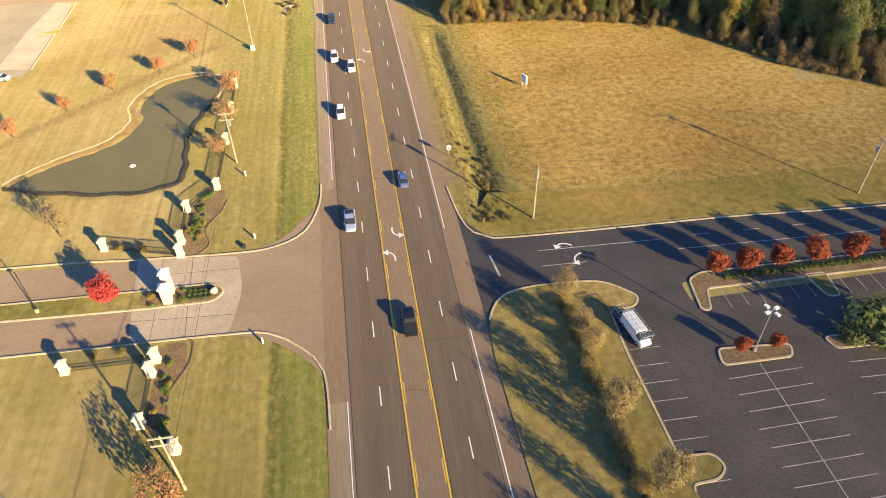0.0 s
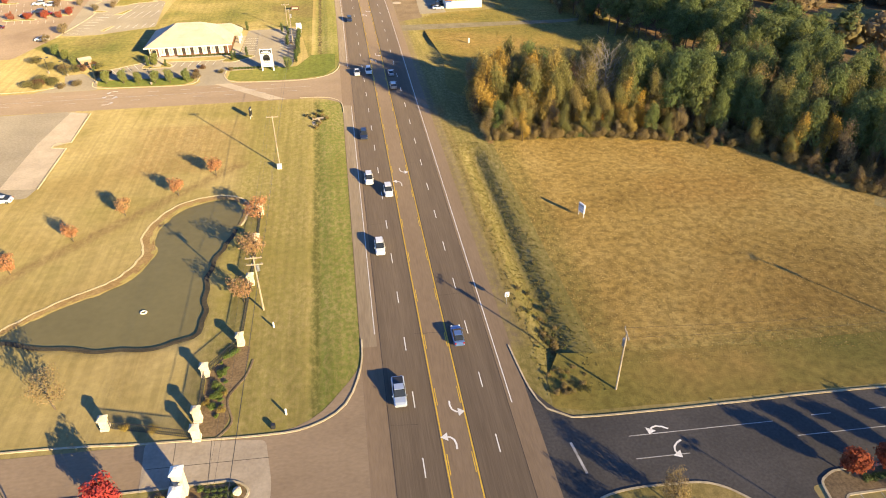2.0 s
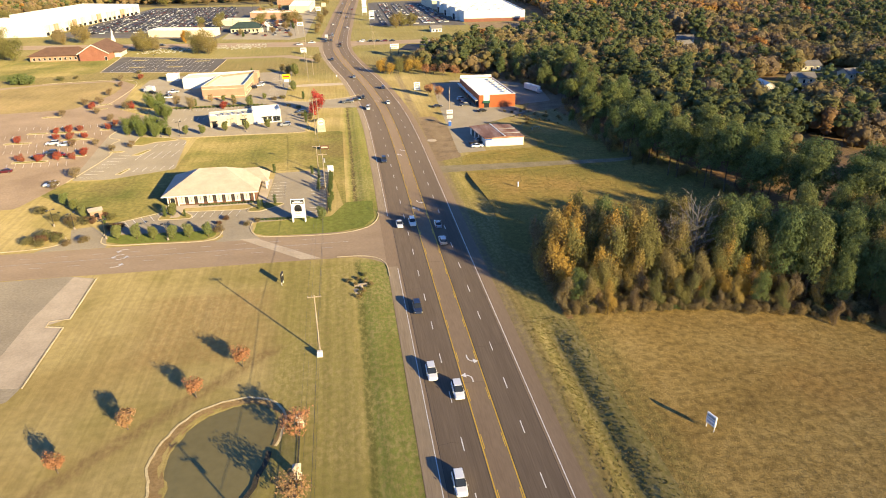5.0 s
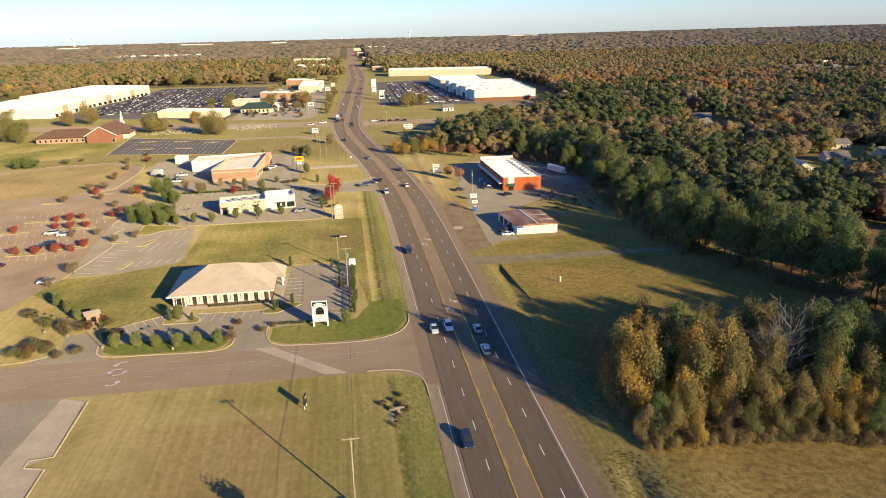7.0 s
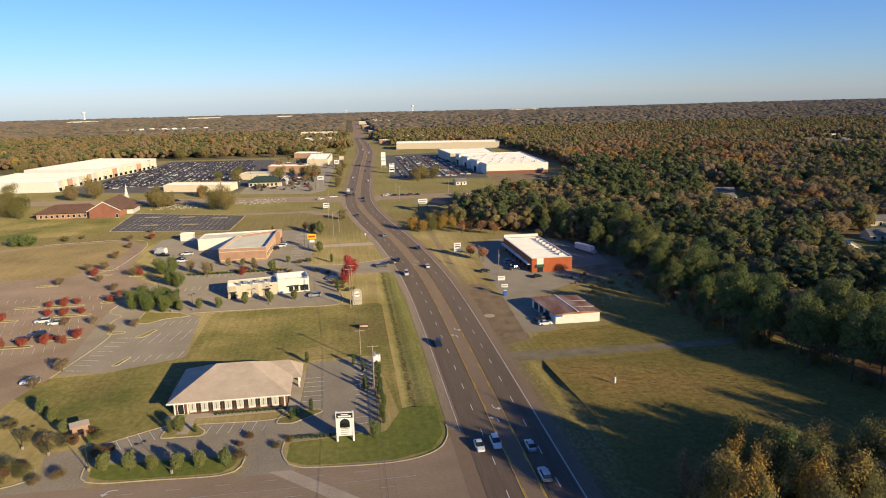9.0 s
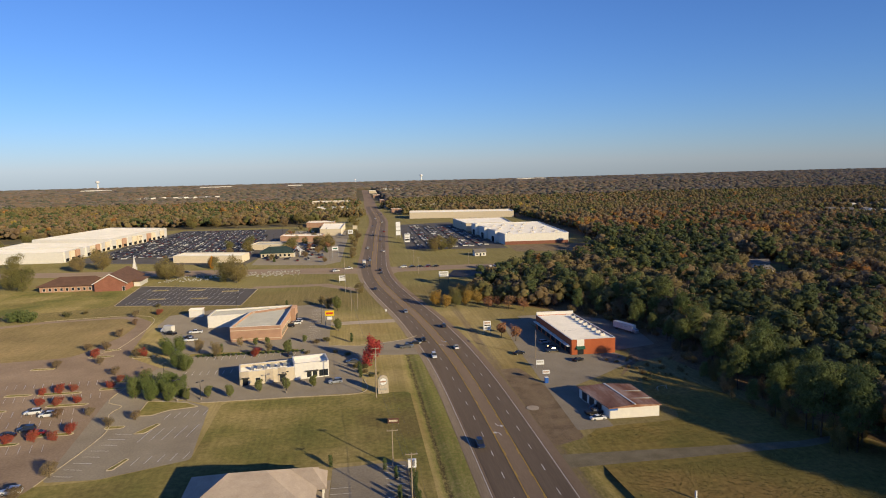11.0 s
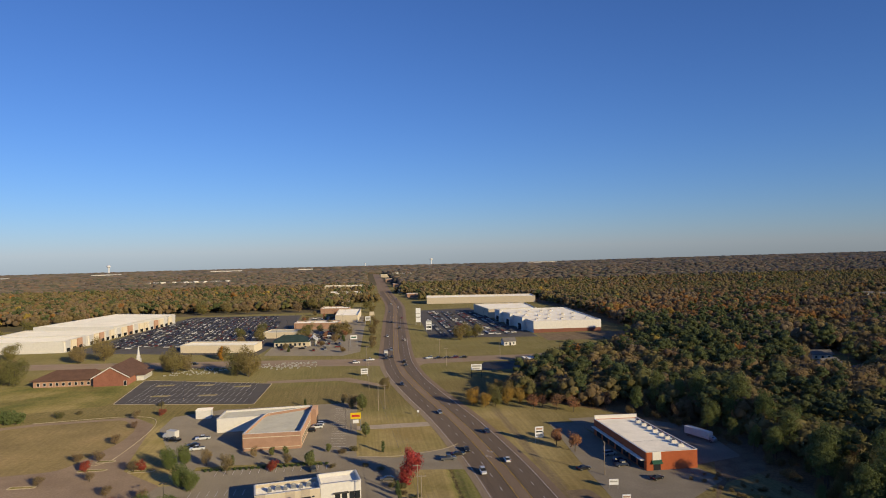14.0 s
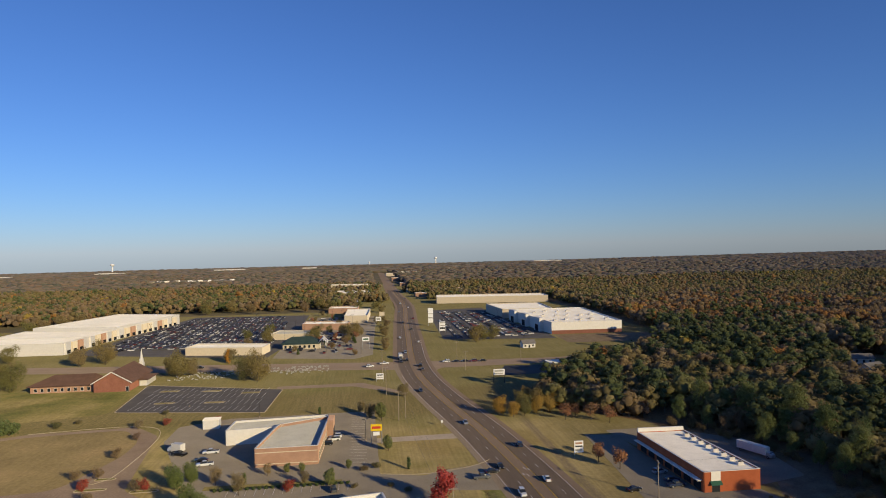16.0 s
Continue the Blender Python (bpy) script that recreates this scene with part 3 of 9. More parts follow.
def island(outline, mat, label, radius=1.2):
    """A kerbed bed in a lot: raised soil or grass inside a concrete kerb."""
    o = rounded(outline, radius)
    sheet("planting_bed", o, 0.13, mat, label, depth=0.13)
    kerb(o + [o[0]], 0.3, 0.17, "pale concrete kerb round a planting bed")


def lines_between(a0, a1, b0, b1, count):
    """Stall lines: count lines from the side a0-a1 to the side b0-b1."""
    out = []
    for i in range(count):
        t = i / max(1, count - 1)
        out.append([(a0[0] + (a1[0] - a0[0]) * t, a0[1] + (a1[1] - a0[1]) * t), (b0[0] + (b1[0] - b0[0]) * t, b0[1] + (b1[1] - b0[1]) * t)])
    return out


BED = material("planting_soil", [(0.135, 0.092, 0.05), (0.20, 0.14, 0.08)], (0.4, 3.0), 0.95, bump=0.5, fine=0.3)
# entrance road: kerbs and median
kerb(smooth_line([(-150, 89.5), (-66, 87.9), (-43, 86.4), (-27, 85.4), (-20.5, 86.0), (-15.5, 89.4), (-12.9, 96.8), (-12.5, 103)], 2))
kerb(smooth_line([(-150, 70.3), (-60, 67.8), (-40, 67.3), (-27, 66.9), (-21, 66.2), (-16.2, 62.6), (-13.0, 57.6), (-12.4, 48)], 2))
island([(-90, 76.4), (-90, 79.6), (-42, 78.5), (-30, 78.4), (-27.8, 76.5), (-29.5, 74.3), (-41, 74.4)], LAWN_GREEN, "grass median island of the entrance road", 1.6)
sheet("planting_bed", rounded([(-41, 74.8), (-29.4, 74.7), (-28.2, 76.5), (-29.8, 78.0), (-41, 78.1)], 1.5), 0.16, BED, "dark mulched bed at the median's end", depth=0.1)
paint("slab_joint", [[(-41.5, 72), (-26.2, 71)], [(-42, 82), (-26, 81.5)], [(-33, 67.6), (-33.4, 74)], [(-33.6, 79), (-34, 86)], [(-38, 67.6), (-38.2, 74)], [(-38.4, 79), (-38.8, 86)]], 0.07, SEAM, 0.036, "dark joints between the concrete slabs")
# east entrance
kerb(smooth_line([(10.8, 98), (11.7, 88.5), (13.2, 84.0), (16.2, 81.9), (28.7, 81.2), (41, 80.9), (59.4, 80.5), (87.4, 78.9), (140, 77.9)], 2))
GRASS_STRIP = [(12.6, -60, 0), (10.9, 56, 0), (11.4, 63, 2), (14.2, 68.3, 3), (20, 69.4, 3), (31, 68.8, 3), (35.4, 64.4, 1.6), (34.2, 62.5, 1), (30.0, 62, 0.6), (29.5, 54), (29.7, 37), (34, 36.8, 0.9), (34.9, 34.8, 0.9), (33.4, 33.4, 0.9), (29.8, 33.2), (29.8, -60, 0)]
STRIP = cover("strip_grass", [(0.145, 0.128, 0.047), (0.22, 0.174, 0.068), (0.28, 0.212, 0.09)], (), 0.08, 0.2)
o = rounded(GRASS_STRIP, 0.8)
sheet("grass_strip", o, 0.12, STRIP, "olive and straw grass strip with hedge and trees", depth=0.12)
kerb(o[5:-1], 0.3, 0.17)
island([(43.6, 60.0), (45.0, 59.7), (46.4, 64.2), (125, 63.6), (125, 67.0), (47.0, 67.8), (44.6, 66.6)], BED, "mulched bed with red trees and a clipped hedge", 0.9)
island([(64.0, 59.4), (66.0, 59.4), (66.4, 64.5), (63.0, 64.6)], LAWN_GREEN, "grass bed between parking stalls", 0.8)
island([(41.8, 49.5), (52.2, 49.4), (53.0, 51.6), (42.4, 52.4)], BED, "mulched lot island with red shrubs", 0.9)
island([(58.4, 51.9), (59.0, 49.7), (72, 49.2), (72, 52.2)], BED, "mulched lot island with evergreen shrubs", 0.9)
st = lines_between((30.0, 57.4), (29.9, 6), (34.6, 57.3), (34.6, 6), 18)
st += lines_between((41.5, 47.2), (41.3, 1), (52.3, 47.4), (52.3, 1), 18) + [[(47.0, 49), (46.6, -10)]]
st += lines_between((59.2, 47.2), (58.8, 1), (70, 46.8), (70, 1), 18)
st += lines_between((48.4, 59.8), (62.2, 59.8), (48.4, 64.2), (62.2, 64.2), 6) + lines_between((68, 59.6), (92, 59.6), (68, 64.0), (92, 64.0), 10)
paint("stall_lines", st, 0.09, FADED_LINE, 0.034, "faint white parking stall lines")
paint("stall_lines", [[(23, 77.4), (44, 76.8)], [(46, 73.9), (110, 72.0)], [(22.5, 73.6), (30, 73.4)]] + [[(50 + i * 9, 77.0 - i * 0.25), (53 + i * 9, 76.9 - i * 0.25)] for i in range(6)], 0.13, FADED_LINE, 0.038, "white lane lines of the entrance road")
paint("stop_line", [[(15.3, 72.4), (14.7, 77.6)]], 0.35, FADED_LINE, 0.038, "white stop bar across the entrance road")
for x, y, a in ((27.5, 78.6, 60), (28.4, 74.9, 120)):
    turn_arrow(x, y, a)
for x, y, a in ((-80.8, 225.4, 90), (-81.2, 222.1, 90), (-79.4, 219.4, 270), (-79.5, 214.9, 270)):
    turn_arrow(x, y, a)
# bank block
lot("parking_lot", [(-88.4, 236.2), (-58.5, 234.8), (-55.6, 230), (-57.5, 226.0), (-45.5, 226.0), (-48.2, 231.5), (-48.8, 238.2), (-28.0, 239.6), (-27.4, 283.5), (-45.6, 282.5), (-46.4, 252.4), (-52.6, 249.4), (-66.8, 250.0), (-75.6, 250.8), (-88.2, 244.4)], 0.026, LOT, "grey asphalt bank parking lot", 0.8)
lot("driveway", [(-104, 227.5), (-96.5, 233.2), (-99.2, 242.4), (-93.6, 243.2), (-88.2, 236.2), (-85.5, 227.5)], 0.028, LOT, "grey concrete driveway to the side road", 1.0)
kerb(smooth_line([(-88.2, 244.4), (-84, 246.8), (-75.6, 251.0), (-66.8, 250.2), (-52.6, 249.6), (-46.4, 252.6)], 2))
kerb(smooth_line([(-48.8, 238.4), (-49.0, 234), (-47.2, 229), (-44.4, 227.2), (-26, 225.9), (-16.6, 229.0), (-13.2, 235.2), (-12.9, 240)], 2))
kerb(smooth_line([(-88.6, 236.4), (-88.0, 231), (-84, 228.6), (-74, 227.9), (-60.5, 227.2), (-56.8, 230), (-56.6, 235)], 2))
kerb(smooth_line([(-120, 228.9), (-104, 229.6), (-97, 233.2), (-98.8, 236.5)], 2))
kerb(smooth_line([(-12.6, 198), (-13.0, 205), (-15.6, 209.2), (-20, 210.7), (-25, 210.9)], 2))
island([(-76.4, 244.9), (-67.3, 244.6), (-66.9, 246.6), (-69.5, 250.0), (-76.0, 250.6)], LAWN_GREEN, "small planted bed before the bank's door", 0.9)
sheet("front_walk", [(-73.2, 246.0), (-70.6, 246.0), (-70.6, 255.6), (-73.2, 255.6)], 0.16, CONCRETE, "pale concrete walk to the bank's door", depth=0.15)
island([(-51.4, 247.4), (-47.6, 246.8), (-40.8, 251.6), (-41.5, 252.8), (-45.8, 253.6), (-47, 256), (-51, 250)], LAWN_GREEN, "kerbed bed with columnar evergreens", 0.9)
island([(-31.6, 262.6), (-28.4, 262.6), (-28.4, 266), (-31.6, 266)], BED, "small kerbed bed beside the lot fence", 0.6)
st = lines_between((-86, 246.0), (-77.5, 250.0), (-83.6, 241.6), (-75.2, 245.6), 5) + lines_between((-66, 249.6), (-53.4, 249.2), (-66.8, 245), (-54.2, 244.6), 6)
st += lines_between((-46, 272), (-46, 258), (-41, 272), (-41, 258), 6) + lines_between((-28, 281), (-28, 244), (-33, 281), (-33, 244), 13)
paint("stall_lines", st, 0.12, WHITE_LINE, 0.04, "white parking stall lines on grey asphalt")
# grey lot and brown lot west of the bank
lot("parking_lot", [(-114, 287), (-101.3, 286.4), (-81.5, 294), (-84.5, 332), (-92, 338.6), (-105.5, 344), (-105.5, 378), (-112, 378), (-118.5, 345)], 0.028, LOT, "grey asphalt parking lot with faded stall lines", 1.5)
st = lines_between((-84.4, 330), (-95, 328.5), (-85, 325.6), (-95.8, 324.2), 5) + lines_between((-84.6, 318), (-97, 316.5), (-86.2, 309.4), (-98.6, 307.9), 5) + lines_between((-82.8, 299), (-98, 297.2), (-83.6, 294.6), (-98.8, 292.8), 6)
paint("stall_lines", st + lines_between((-112.6, 290), (-106.5, 315), (-107.8, 289), (-101.6, 314), 8), 0.13, WHITE_LINE, 0.042, "white parking stall lines on grey asphalt")
for b in ([(-104.8, 328.2), (-100.6, 327.8), (-96.5, 331.4), (-88, 333.2), (-92.5, 337.5), (-105, 341)], [(-101.5, 314), (-98.4, 314), (-95.8, 320.5), (-97, 321)], [(-101, 291), (-99.4, 291), (-97.4, 297), (-98.2, 297.4)]):
    island(b, LAWN_GREEN, "grass bed in the grey lot", 0.7)
lot("parking_lot", [(-115, 285), (-109.5, 318), (-117, 345), (-111, 378), (-128, 396), (-136, 458), (-149, 474), (-190, 470), (-240, 452), (-270, 300), (-175, 262), (-122, 262)], 0.018, LOT_BROWN, "worn brown asphalt parking lot", 2)
kerb(smooth_line([(-115, 285), (-109.6, 316), (-113.5, 331), (-112, 338), (-118, 345), (-113, 372)], 2))
kerb(smooth_line([(-190, 470.5), (-150, 474.6), (-135.5, 459), (-136.4, 408), (-144, 406)], 3))
OLD_GRASS = cover("worn_grass", [(0.155, 0.12, 0.06), (0.20, 0.155, 0.075), (0.24, 0.18, 0.09)], (), 0.05, 0.14)
sheet("grass_field", rounded([(-150, 400), (-141, 432), (-141, 452), (-152, 470), (-188, 466), (-230, 448), (-240, 405), (-185, 396)], 6), 0.024, OLD_GRASS, "dry grass grown over part of the old lot")
for x, y, l in ((-137, 354.5, 13), (-130, 342.3, 12), (-121, 356.5, 8), (-124, 317.5, 10), (-137, 312.5, 12), (-150, 355, 8), (-139, 398.5, 9), (-122, 394.5, 8), (-138, 408, 6), (-152, 340, 10), (-155, 385, 8), (-108.5, 320, 5), (-121, 363.6, 6)):
    island([(x - l / 2, y - 1.1), (x + l / 2, y - 0.9), (x + l / 2 + 0.6, y + 0.6), (x - l / 2 + 0.4, y + 1.2)], LAWN_GREEN, "kerbed grass island in the brown lot", 0.9)
st = []
for y in (306, 325, 334, 348, 362):
    st += lines_between((-160, y), (-122, y), (-161.5, y + 5), (-123.5, y + 5), 14)
paint("stall_lines", st, 0.11, WHITE_LINE, 0.03, "faded white stall lines on brown asphalt")
# burger restaurant and drug store
lot("parking_lot", [(-105.5, 345), (-92, 339), (-88, 336.4), (-37.5, 336.4), (-36.4, 374), (-30, 379), (-12, 376), (-12, 402), (-30, 397), (-36, 393), (-50, 397), (-50, 481), (-112, 480), (-131, 470), (-131, 448), (-112, 398), (-105.5, 388)], 0.027, LOT, "pale grey asphalt lot of the roadside shops", 1.5)
kerb(smooth_line([(-88, 336.4), (-60, 336.2), (-37.5, 336.4), (-36.5, 350)], 2))
kerb(smooth_line([(-12.8, 405), (-17, 401), (-24, 397.6), (-36, 394.6), (-50, 397)], 2))
sheet("driveway", [(-50, 432), (-14, 432), (-14.5, 439), (-50, 438)], 0.024, CONCRETE, "pale concrete drive to the highway")
sheet("grass_strip", [(-104, 391.5), (-62, 391.5), (-62, 394), (-104, 395)], 0.14, LAWN_GREEN, "planted strip between two lots", depth=0.14)
st = lines_between((-96, 385), (-60, 385), (-96, 390), (-60, 390), 14) + lines_between((-54, 410), (-54, 470), (-60, 411), (-60, 471), 18) + lines_between((-100, 371), (-84, 371), (-100, 366), (-84, 366), 7)
paint("stall_lines", st, 0.12, WHITE_LINE, 0.04, "white parking stall lines on grey asphalt")
# church lot
lot("parking_lot", [(-168, 502), (-171.5, 564), (-96.5, 537.5), (-99, 488)], 0.026, WORN_BLACKTOP, "dark grey asphalt church parking lot", 2, True)
st = []
for k in range(4):
    y = 505 + k * 13
    st += lines_between((-163, y), (-105, y - 12 + k), (-162, y + 9), (-104, y - 3 + k), 20)
paint("stall_lines", st, 0.16, WHITE_LINE, 0.04, "white stall lines on dark asphalt")
for x, y in ((-150, 517), (-126, 514), (-155, 545), (-133, 541), (-112, 533)):
    island([(x - 5, y - 1), (x + 4, y - 1.4), (x + 5, y + 1), (x - 4, y + 1.4)], LAWN_GREEN, "pale kerbed island in the church lot", 0.9)
# mall lots
sheet("parking_lot", [(-262, 690), (-120, 640), (-112, 700), (-112, 930), (-235, 945), (-250, 850)], 0.024, WORN_BLACKTOP, "dark asphalt lot of the shopping mall")
sheet("parking_lot", [(8, 700), (95, 684), (95, 715), (82, 830), (84, 955), (18, 940)], 0.024, WORN_BLACKTOP, "dark asphalt lot before the big store")
sheet("parking_lot", [(-115, 640), (-60, 625), (-48, 640), (-40, 900), (-110, 900)], 0.022, LOT, "grey asphalt lots of roadside restaurants")
# right side lots
lot("parking_lot", [(20.7, 294), (31.5, 295), (32.5, 330), (44, 338), (62, 352), (60, 364), (42, 364.6), (40, 425), (28.5, 428), (24.5, 372), (22.5, 330)], 0.024, LOT, "grey asphalt apron before the roadside shops", 1.0)
sheet("dirt_shoulder", rounded([(11.4, 285), (21, 289), (23, 330), (19, 352), (11.6, 352)], 2), 0.018, DIRT, "bare brown dirt beside the highway")
sheet("gravel_drive", [(11.4, 272.5), (75, 273.5), (100, 278), (100, 281), (75, 277), (11.4, 280)], 0.016, GRAVEL, "grey gravel track across the meadow")
sheet("dirt_yard", rounded([(50, 335), (62, 350), (78, 356), (96, 380), (92, 395), (70, 372), (60, 352)], 3), 0.018, DIRT, "bare tan dirt yard behind the brick shops")
sheet("truck_yard", rounded([(59, 366), (80, 372), (84, 410), (60, 432), (38, 432), (42, 408), (58, 407)], 2), 0.022, LOT, "asphalt yard behind the brick shops")
sheet("dirt_yard", rounded([(96, 660), (175, 655), (178, 700), (98, 704)], 3), 0.014, DIRT, "bare orange dirt beside the big store")
lot("concrete_pad", [(-83.0, 209.2), (-89.5, 211.2), (-110, 211), (-118, 190), (-112, 160), (-83.5, 161), (-82.6, 165), (-82.7, 186.6), (-86.6, 187.2), (-86.6, 189.4), (-82.4, 189.6)], 0.022, LOT, "old pale asphalt lot at the field's edge", 0.6)
sheet("concrete_pad", rounded([(-83.3, 209), (-88.3, 210.8), (-90.5, 190), (-91, 166), (-83, 165.2), (-82.9, 186.4), (-86.8, 187.4), (-82.6, 190)], 0.5), 0.03, CONCRETE, "pale concrete strip of an old lot")
kerb([(-82.5, 208.8), (-82.2, 189.8), (-86.2, 189.4), (-86.2, 187.2), (-82.4, 186.4), (-82.3, 165)])
# grass with a colour of its own
sheet("lawn", rounded([(-130, 284), (-84, 240), (-76, 252), (-77.5, 280), (-45, 285), (-27, 285), (-22, 240), (-22, 335), (-81, 335), (-81.5, 294), (-101, 286)], 3), 0.010, LAWN_GREEN, "greener mown grass round the bank")
sheet("lawn", rounded([(-240, 480), (-170, 500), (-172, 560), (-240, 560), (-300, 520)], 6), 0.010, LAWN_GREEN, "green mown lawn of the church")


# ---- pond ----
wl = -0.2
water = sheet("pond_water", POND, wl, WATER, "still murky olive pond water")
tagged(water, "", "water")
rim = [p for p in POND]
kv, kf = [], []
PALE_BANK = material("pale_bank", [(0.42, 0.335, 0.19), (0.55, 0.46, 0.29)], (0.4, 3.0), 0.95, bump=0.4, fine=0.2)
SHADED_BANK = material("shaded_bank", [(0.03, 0.026, 0.018), (0.065, 0.054, 0.036)], (0.4, 3.0), 0.95, bump=0.5, fine=0.3)
west = [p for p in POND[:int(len(POND) * 0.52)]]
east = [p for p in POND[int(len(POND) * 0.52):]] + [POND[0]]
def beside(line, d):
    """A plan line moved to its left by d."""
    out = []
    for i, p in enumerate(line):
        a, b = Vector(line[max(0, i - 1)]), Vector(line[min(len(line) - 1, i + 1)])
        t = (b - a).normalized()
        out.append((p[0] - t.y * d, p[1] + t.x * d))
    return out


SAND = material("sandy_slope", [(0.189, 0.122, 0.0525), (0.252, 0.175, 0.084)], (0.3, 2.0), 0.95, bump=0.6, fine=0.2)
v, f = [], []
n_w = len(west)
for i, (a, b, c) in enumerate(zip(west, beside(west, 1.1), beside(west, 2.2))):
    k = 0.35 + 0.65 * math.sin(math.pi * min(1.0, (i + 1) / n_w))
    a, b, c = Vector(a), Vector(b), Vector(c)
    v += [(a.x, a.y, -0.06), *((*(a.lerp(b, k)), 0.03),), *((*(a.lerp(c, k)), 0.05),)]
for i in range(n_w - 1):
    f += [(3 * i, 3 * i + 3, 3 * i + 4, 3 * i + 1), (3 * i + 1, 3 * i + 4, 3 * i + 5, 3 * i + 2)]
tagged(mesh_object("pond_bank", v, f, SAND, smooth=True), "bare tan earth slope round the pond", "pond bank", "", "structure")
v, f = [], []
strip(v, f, [(Vector(a).lerp(Vector(c), 0.35 + 0.65 * math.sin(math.pi * min(1.0, (i + 1) / n_w))) + Vector((0.12 * math.sin(i * 1.9), 0.12 * math.cos(i * 2.3))))[:] for i, (a, c) in enumerate(zip(west, beside(west, 2.25)))], 0.42, -0.1, 0.07)
tagged(mesh_object("pond_edge", v, f, PALE_BANK), "pale sandy lip of the pond", "pond edge", "", "structure")
# south and east bank: its shade put in as a dark strip
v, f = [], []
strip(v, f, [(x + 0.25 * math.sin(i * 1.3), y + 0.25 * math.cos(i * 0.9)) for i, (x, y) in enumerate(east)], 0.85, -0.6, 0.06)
tagged(mesh_object("pond_edge", v, f, SHADED_BANK), "dark wavy band standing in for the pond's shaded bank", "pond edge", "", "structure")
v, f = [], []
ring = thing("life_ring", pose(-49.3, 116.1, wl), "small white floating ring on the pond", "float")
rv, rf = [], []
for i in range(18):
    a = math.tau * i / 18
    for j in range(6):
        b = math.tau * j / 6
        q = 0.5 + 0.14 * math.cos(b)
        rv.append((math.cos(a) * q, math.sin(a) * q * 0.8, 0.08 + 0.14 * math.sin(b)))
        rf.append((i * 6 + j, (i + 1) % 18 * 6 + j, (i + 1) % 18 * 6 + (j + 1) % 6, i * 6 + (j + 1) % 6))
mesh_object("float_ring", rv, rf, WHITE_WALL, ring, smooth=True)


# ---- buildings ----
def poly_building(name, outline, height, wall_mat, roof_mat, label, category="building", parapet=0.7, cap=None, roof_drop=0.6, group=""):
    """A flat-roofed building over a plan outline (counter-clockwise): a wall a side, a cap on each, and a sunken roof."""
    ox = sum(p[0] for p in outline) / len(outline)
    oy = sum(p[1] for p in outline) / len(outline)
    root = thing(name, pose(ox, oy, 0), label, category, group)
    pts = [Vector((p[0] - ox, p[1] - oy)) for p in outline]
    n = len(pts)
    for i in range(n):
        a, b = pts[i], pts[(i + 1) % n]
        v, f = [], []
        strip(v, f, [tuple(a), tuple(b)], 0.36, -0.2, height)
        mesh_object("wall", v, f, wall_mat, root)
        v, f = [], []
        strip(v, f, [tuple(a), tuple(b)], 0.5, height + 0.002, height + 0.16)
        mesh_object("wall_cap", v, f, cap or WHITE_WALL, root, "pale coping along the wall top")
    c = Vector((0, 0))
    inner = [p + (c - p).normalized() * 0.2 for p in pts]
    sheet("roof", [(p.x, p.y) for p in inner], height - roof_drop, roof_mat, parent=root)
    return root


def wall_frame(root, a, b):
    """The pose on the outer face of a wall that runs from a to b in plan (outline order), x along it, -y outward."""
    d = (Vector(b) - Vector(a)).normalized()
    ang = math.degrees(math.atan2(d.y, d.x))
    return root.matrix_world.inverted() @ pose(a[0], a[1], 0, 0, 0, ang)


def opening(root, frame_m, u0, u1, z0, z1, name="window", glass=None, trim=None, proud=0.24):
    """A window or door: a frame proud of the wall and a pane set into it."""
    bm = bmesh.new()
    t = 0.12
    for q in ((u0 - t, u0, z0 - t, z1 + t), (u1, u1 + t, z0 - t, z1 + t), (u0, u1, z1, z1 + t), (u0, u1, z0 - t, z0)):
        add_box(bm, q[0], q[1], -proud, -0.1, q[2], q[3])
    bmesh.ops.transform(bm, matrix=frame_m, verts=bm.verts)
    w = part(name, bm, trim or WHITE_WALL, root)
    bm = bmesh.new()
    add_box(bm, u0, u1, -proud + 0.05, -0.1, z0, z1)
    bmesh.ops.transform(bm, matrix=frame_m, verts=bm.verts)
    part("pane", bm, glass or GLASS, w)
    return w


def block_on(root, frame_m, u0, u1, y0, y1, z0, z1, mat, name, label=""):
    bm = bmesh.new()
    add_box(bm, u0, u1, y0, y1, z0, z1)
    bmesh.ops.transform(bm, matrix=frame_m, verts=bm.verts)
    return part(name, bm, mat, root, label)


def hip_roof(root, x0, x1, y0, y1, z0, z1, mat, rx0, rx1, ry, name="roof"):
    v = [(x0, y0, z0), (x1, y0, z0), (x1, y1, z0), (x0, y1, z0), (rx0, ry, z1), (rx1, ry, z1),
         (x0, y0, z0 - 0.25), (x1, y0, z0 - 0.25), (x1, y1, z0 - 0.25), (x0, y1, z0 - 0.25)]
    f = [(0, 1, 5, 4), (1, 2, 5), (2, 3, 4, 5), (3, 0, 4), (0, 6, 7, 1), (1, 7, 8, 2), (2, 8, 9, 3), (3, 9, 6, 0), (6, 9, 8, 7)]
    return mesh_object(name, v, f, mat, root)


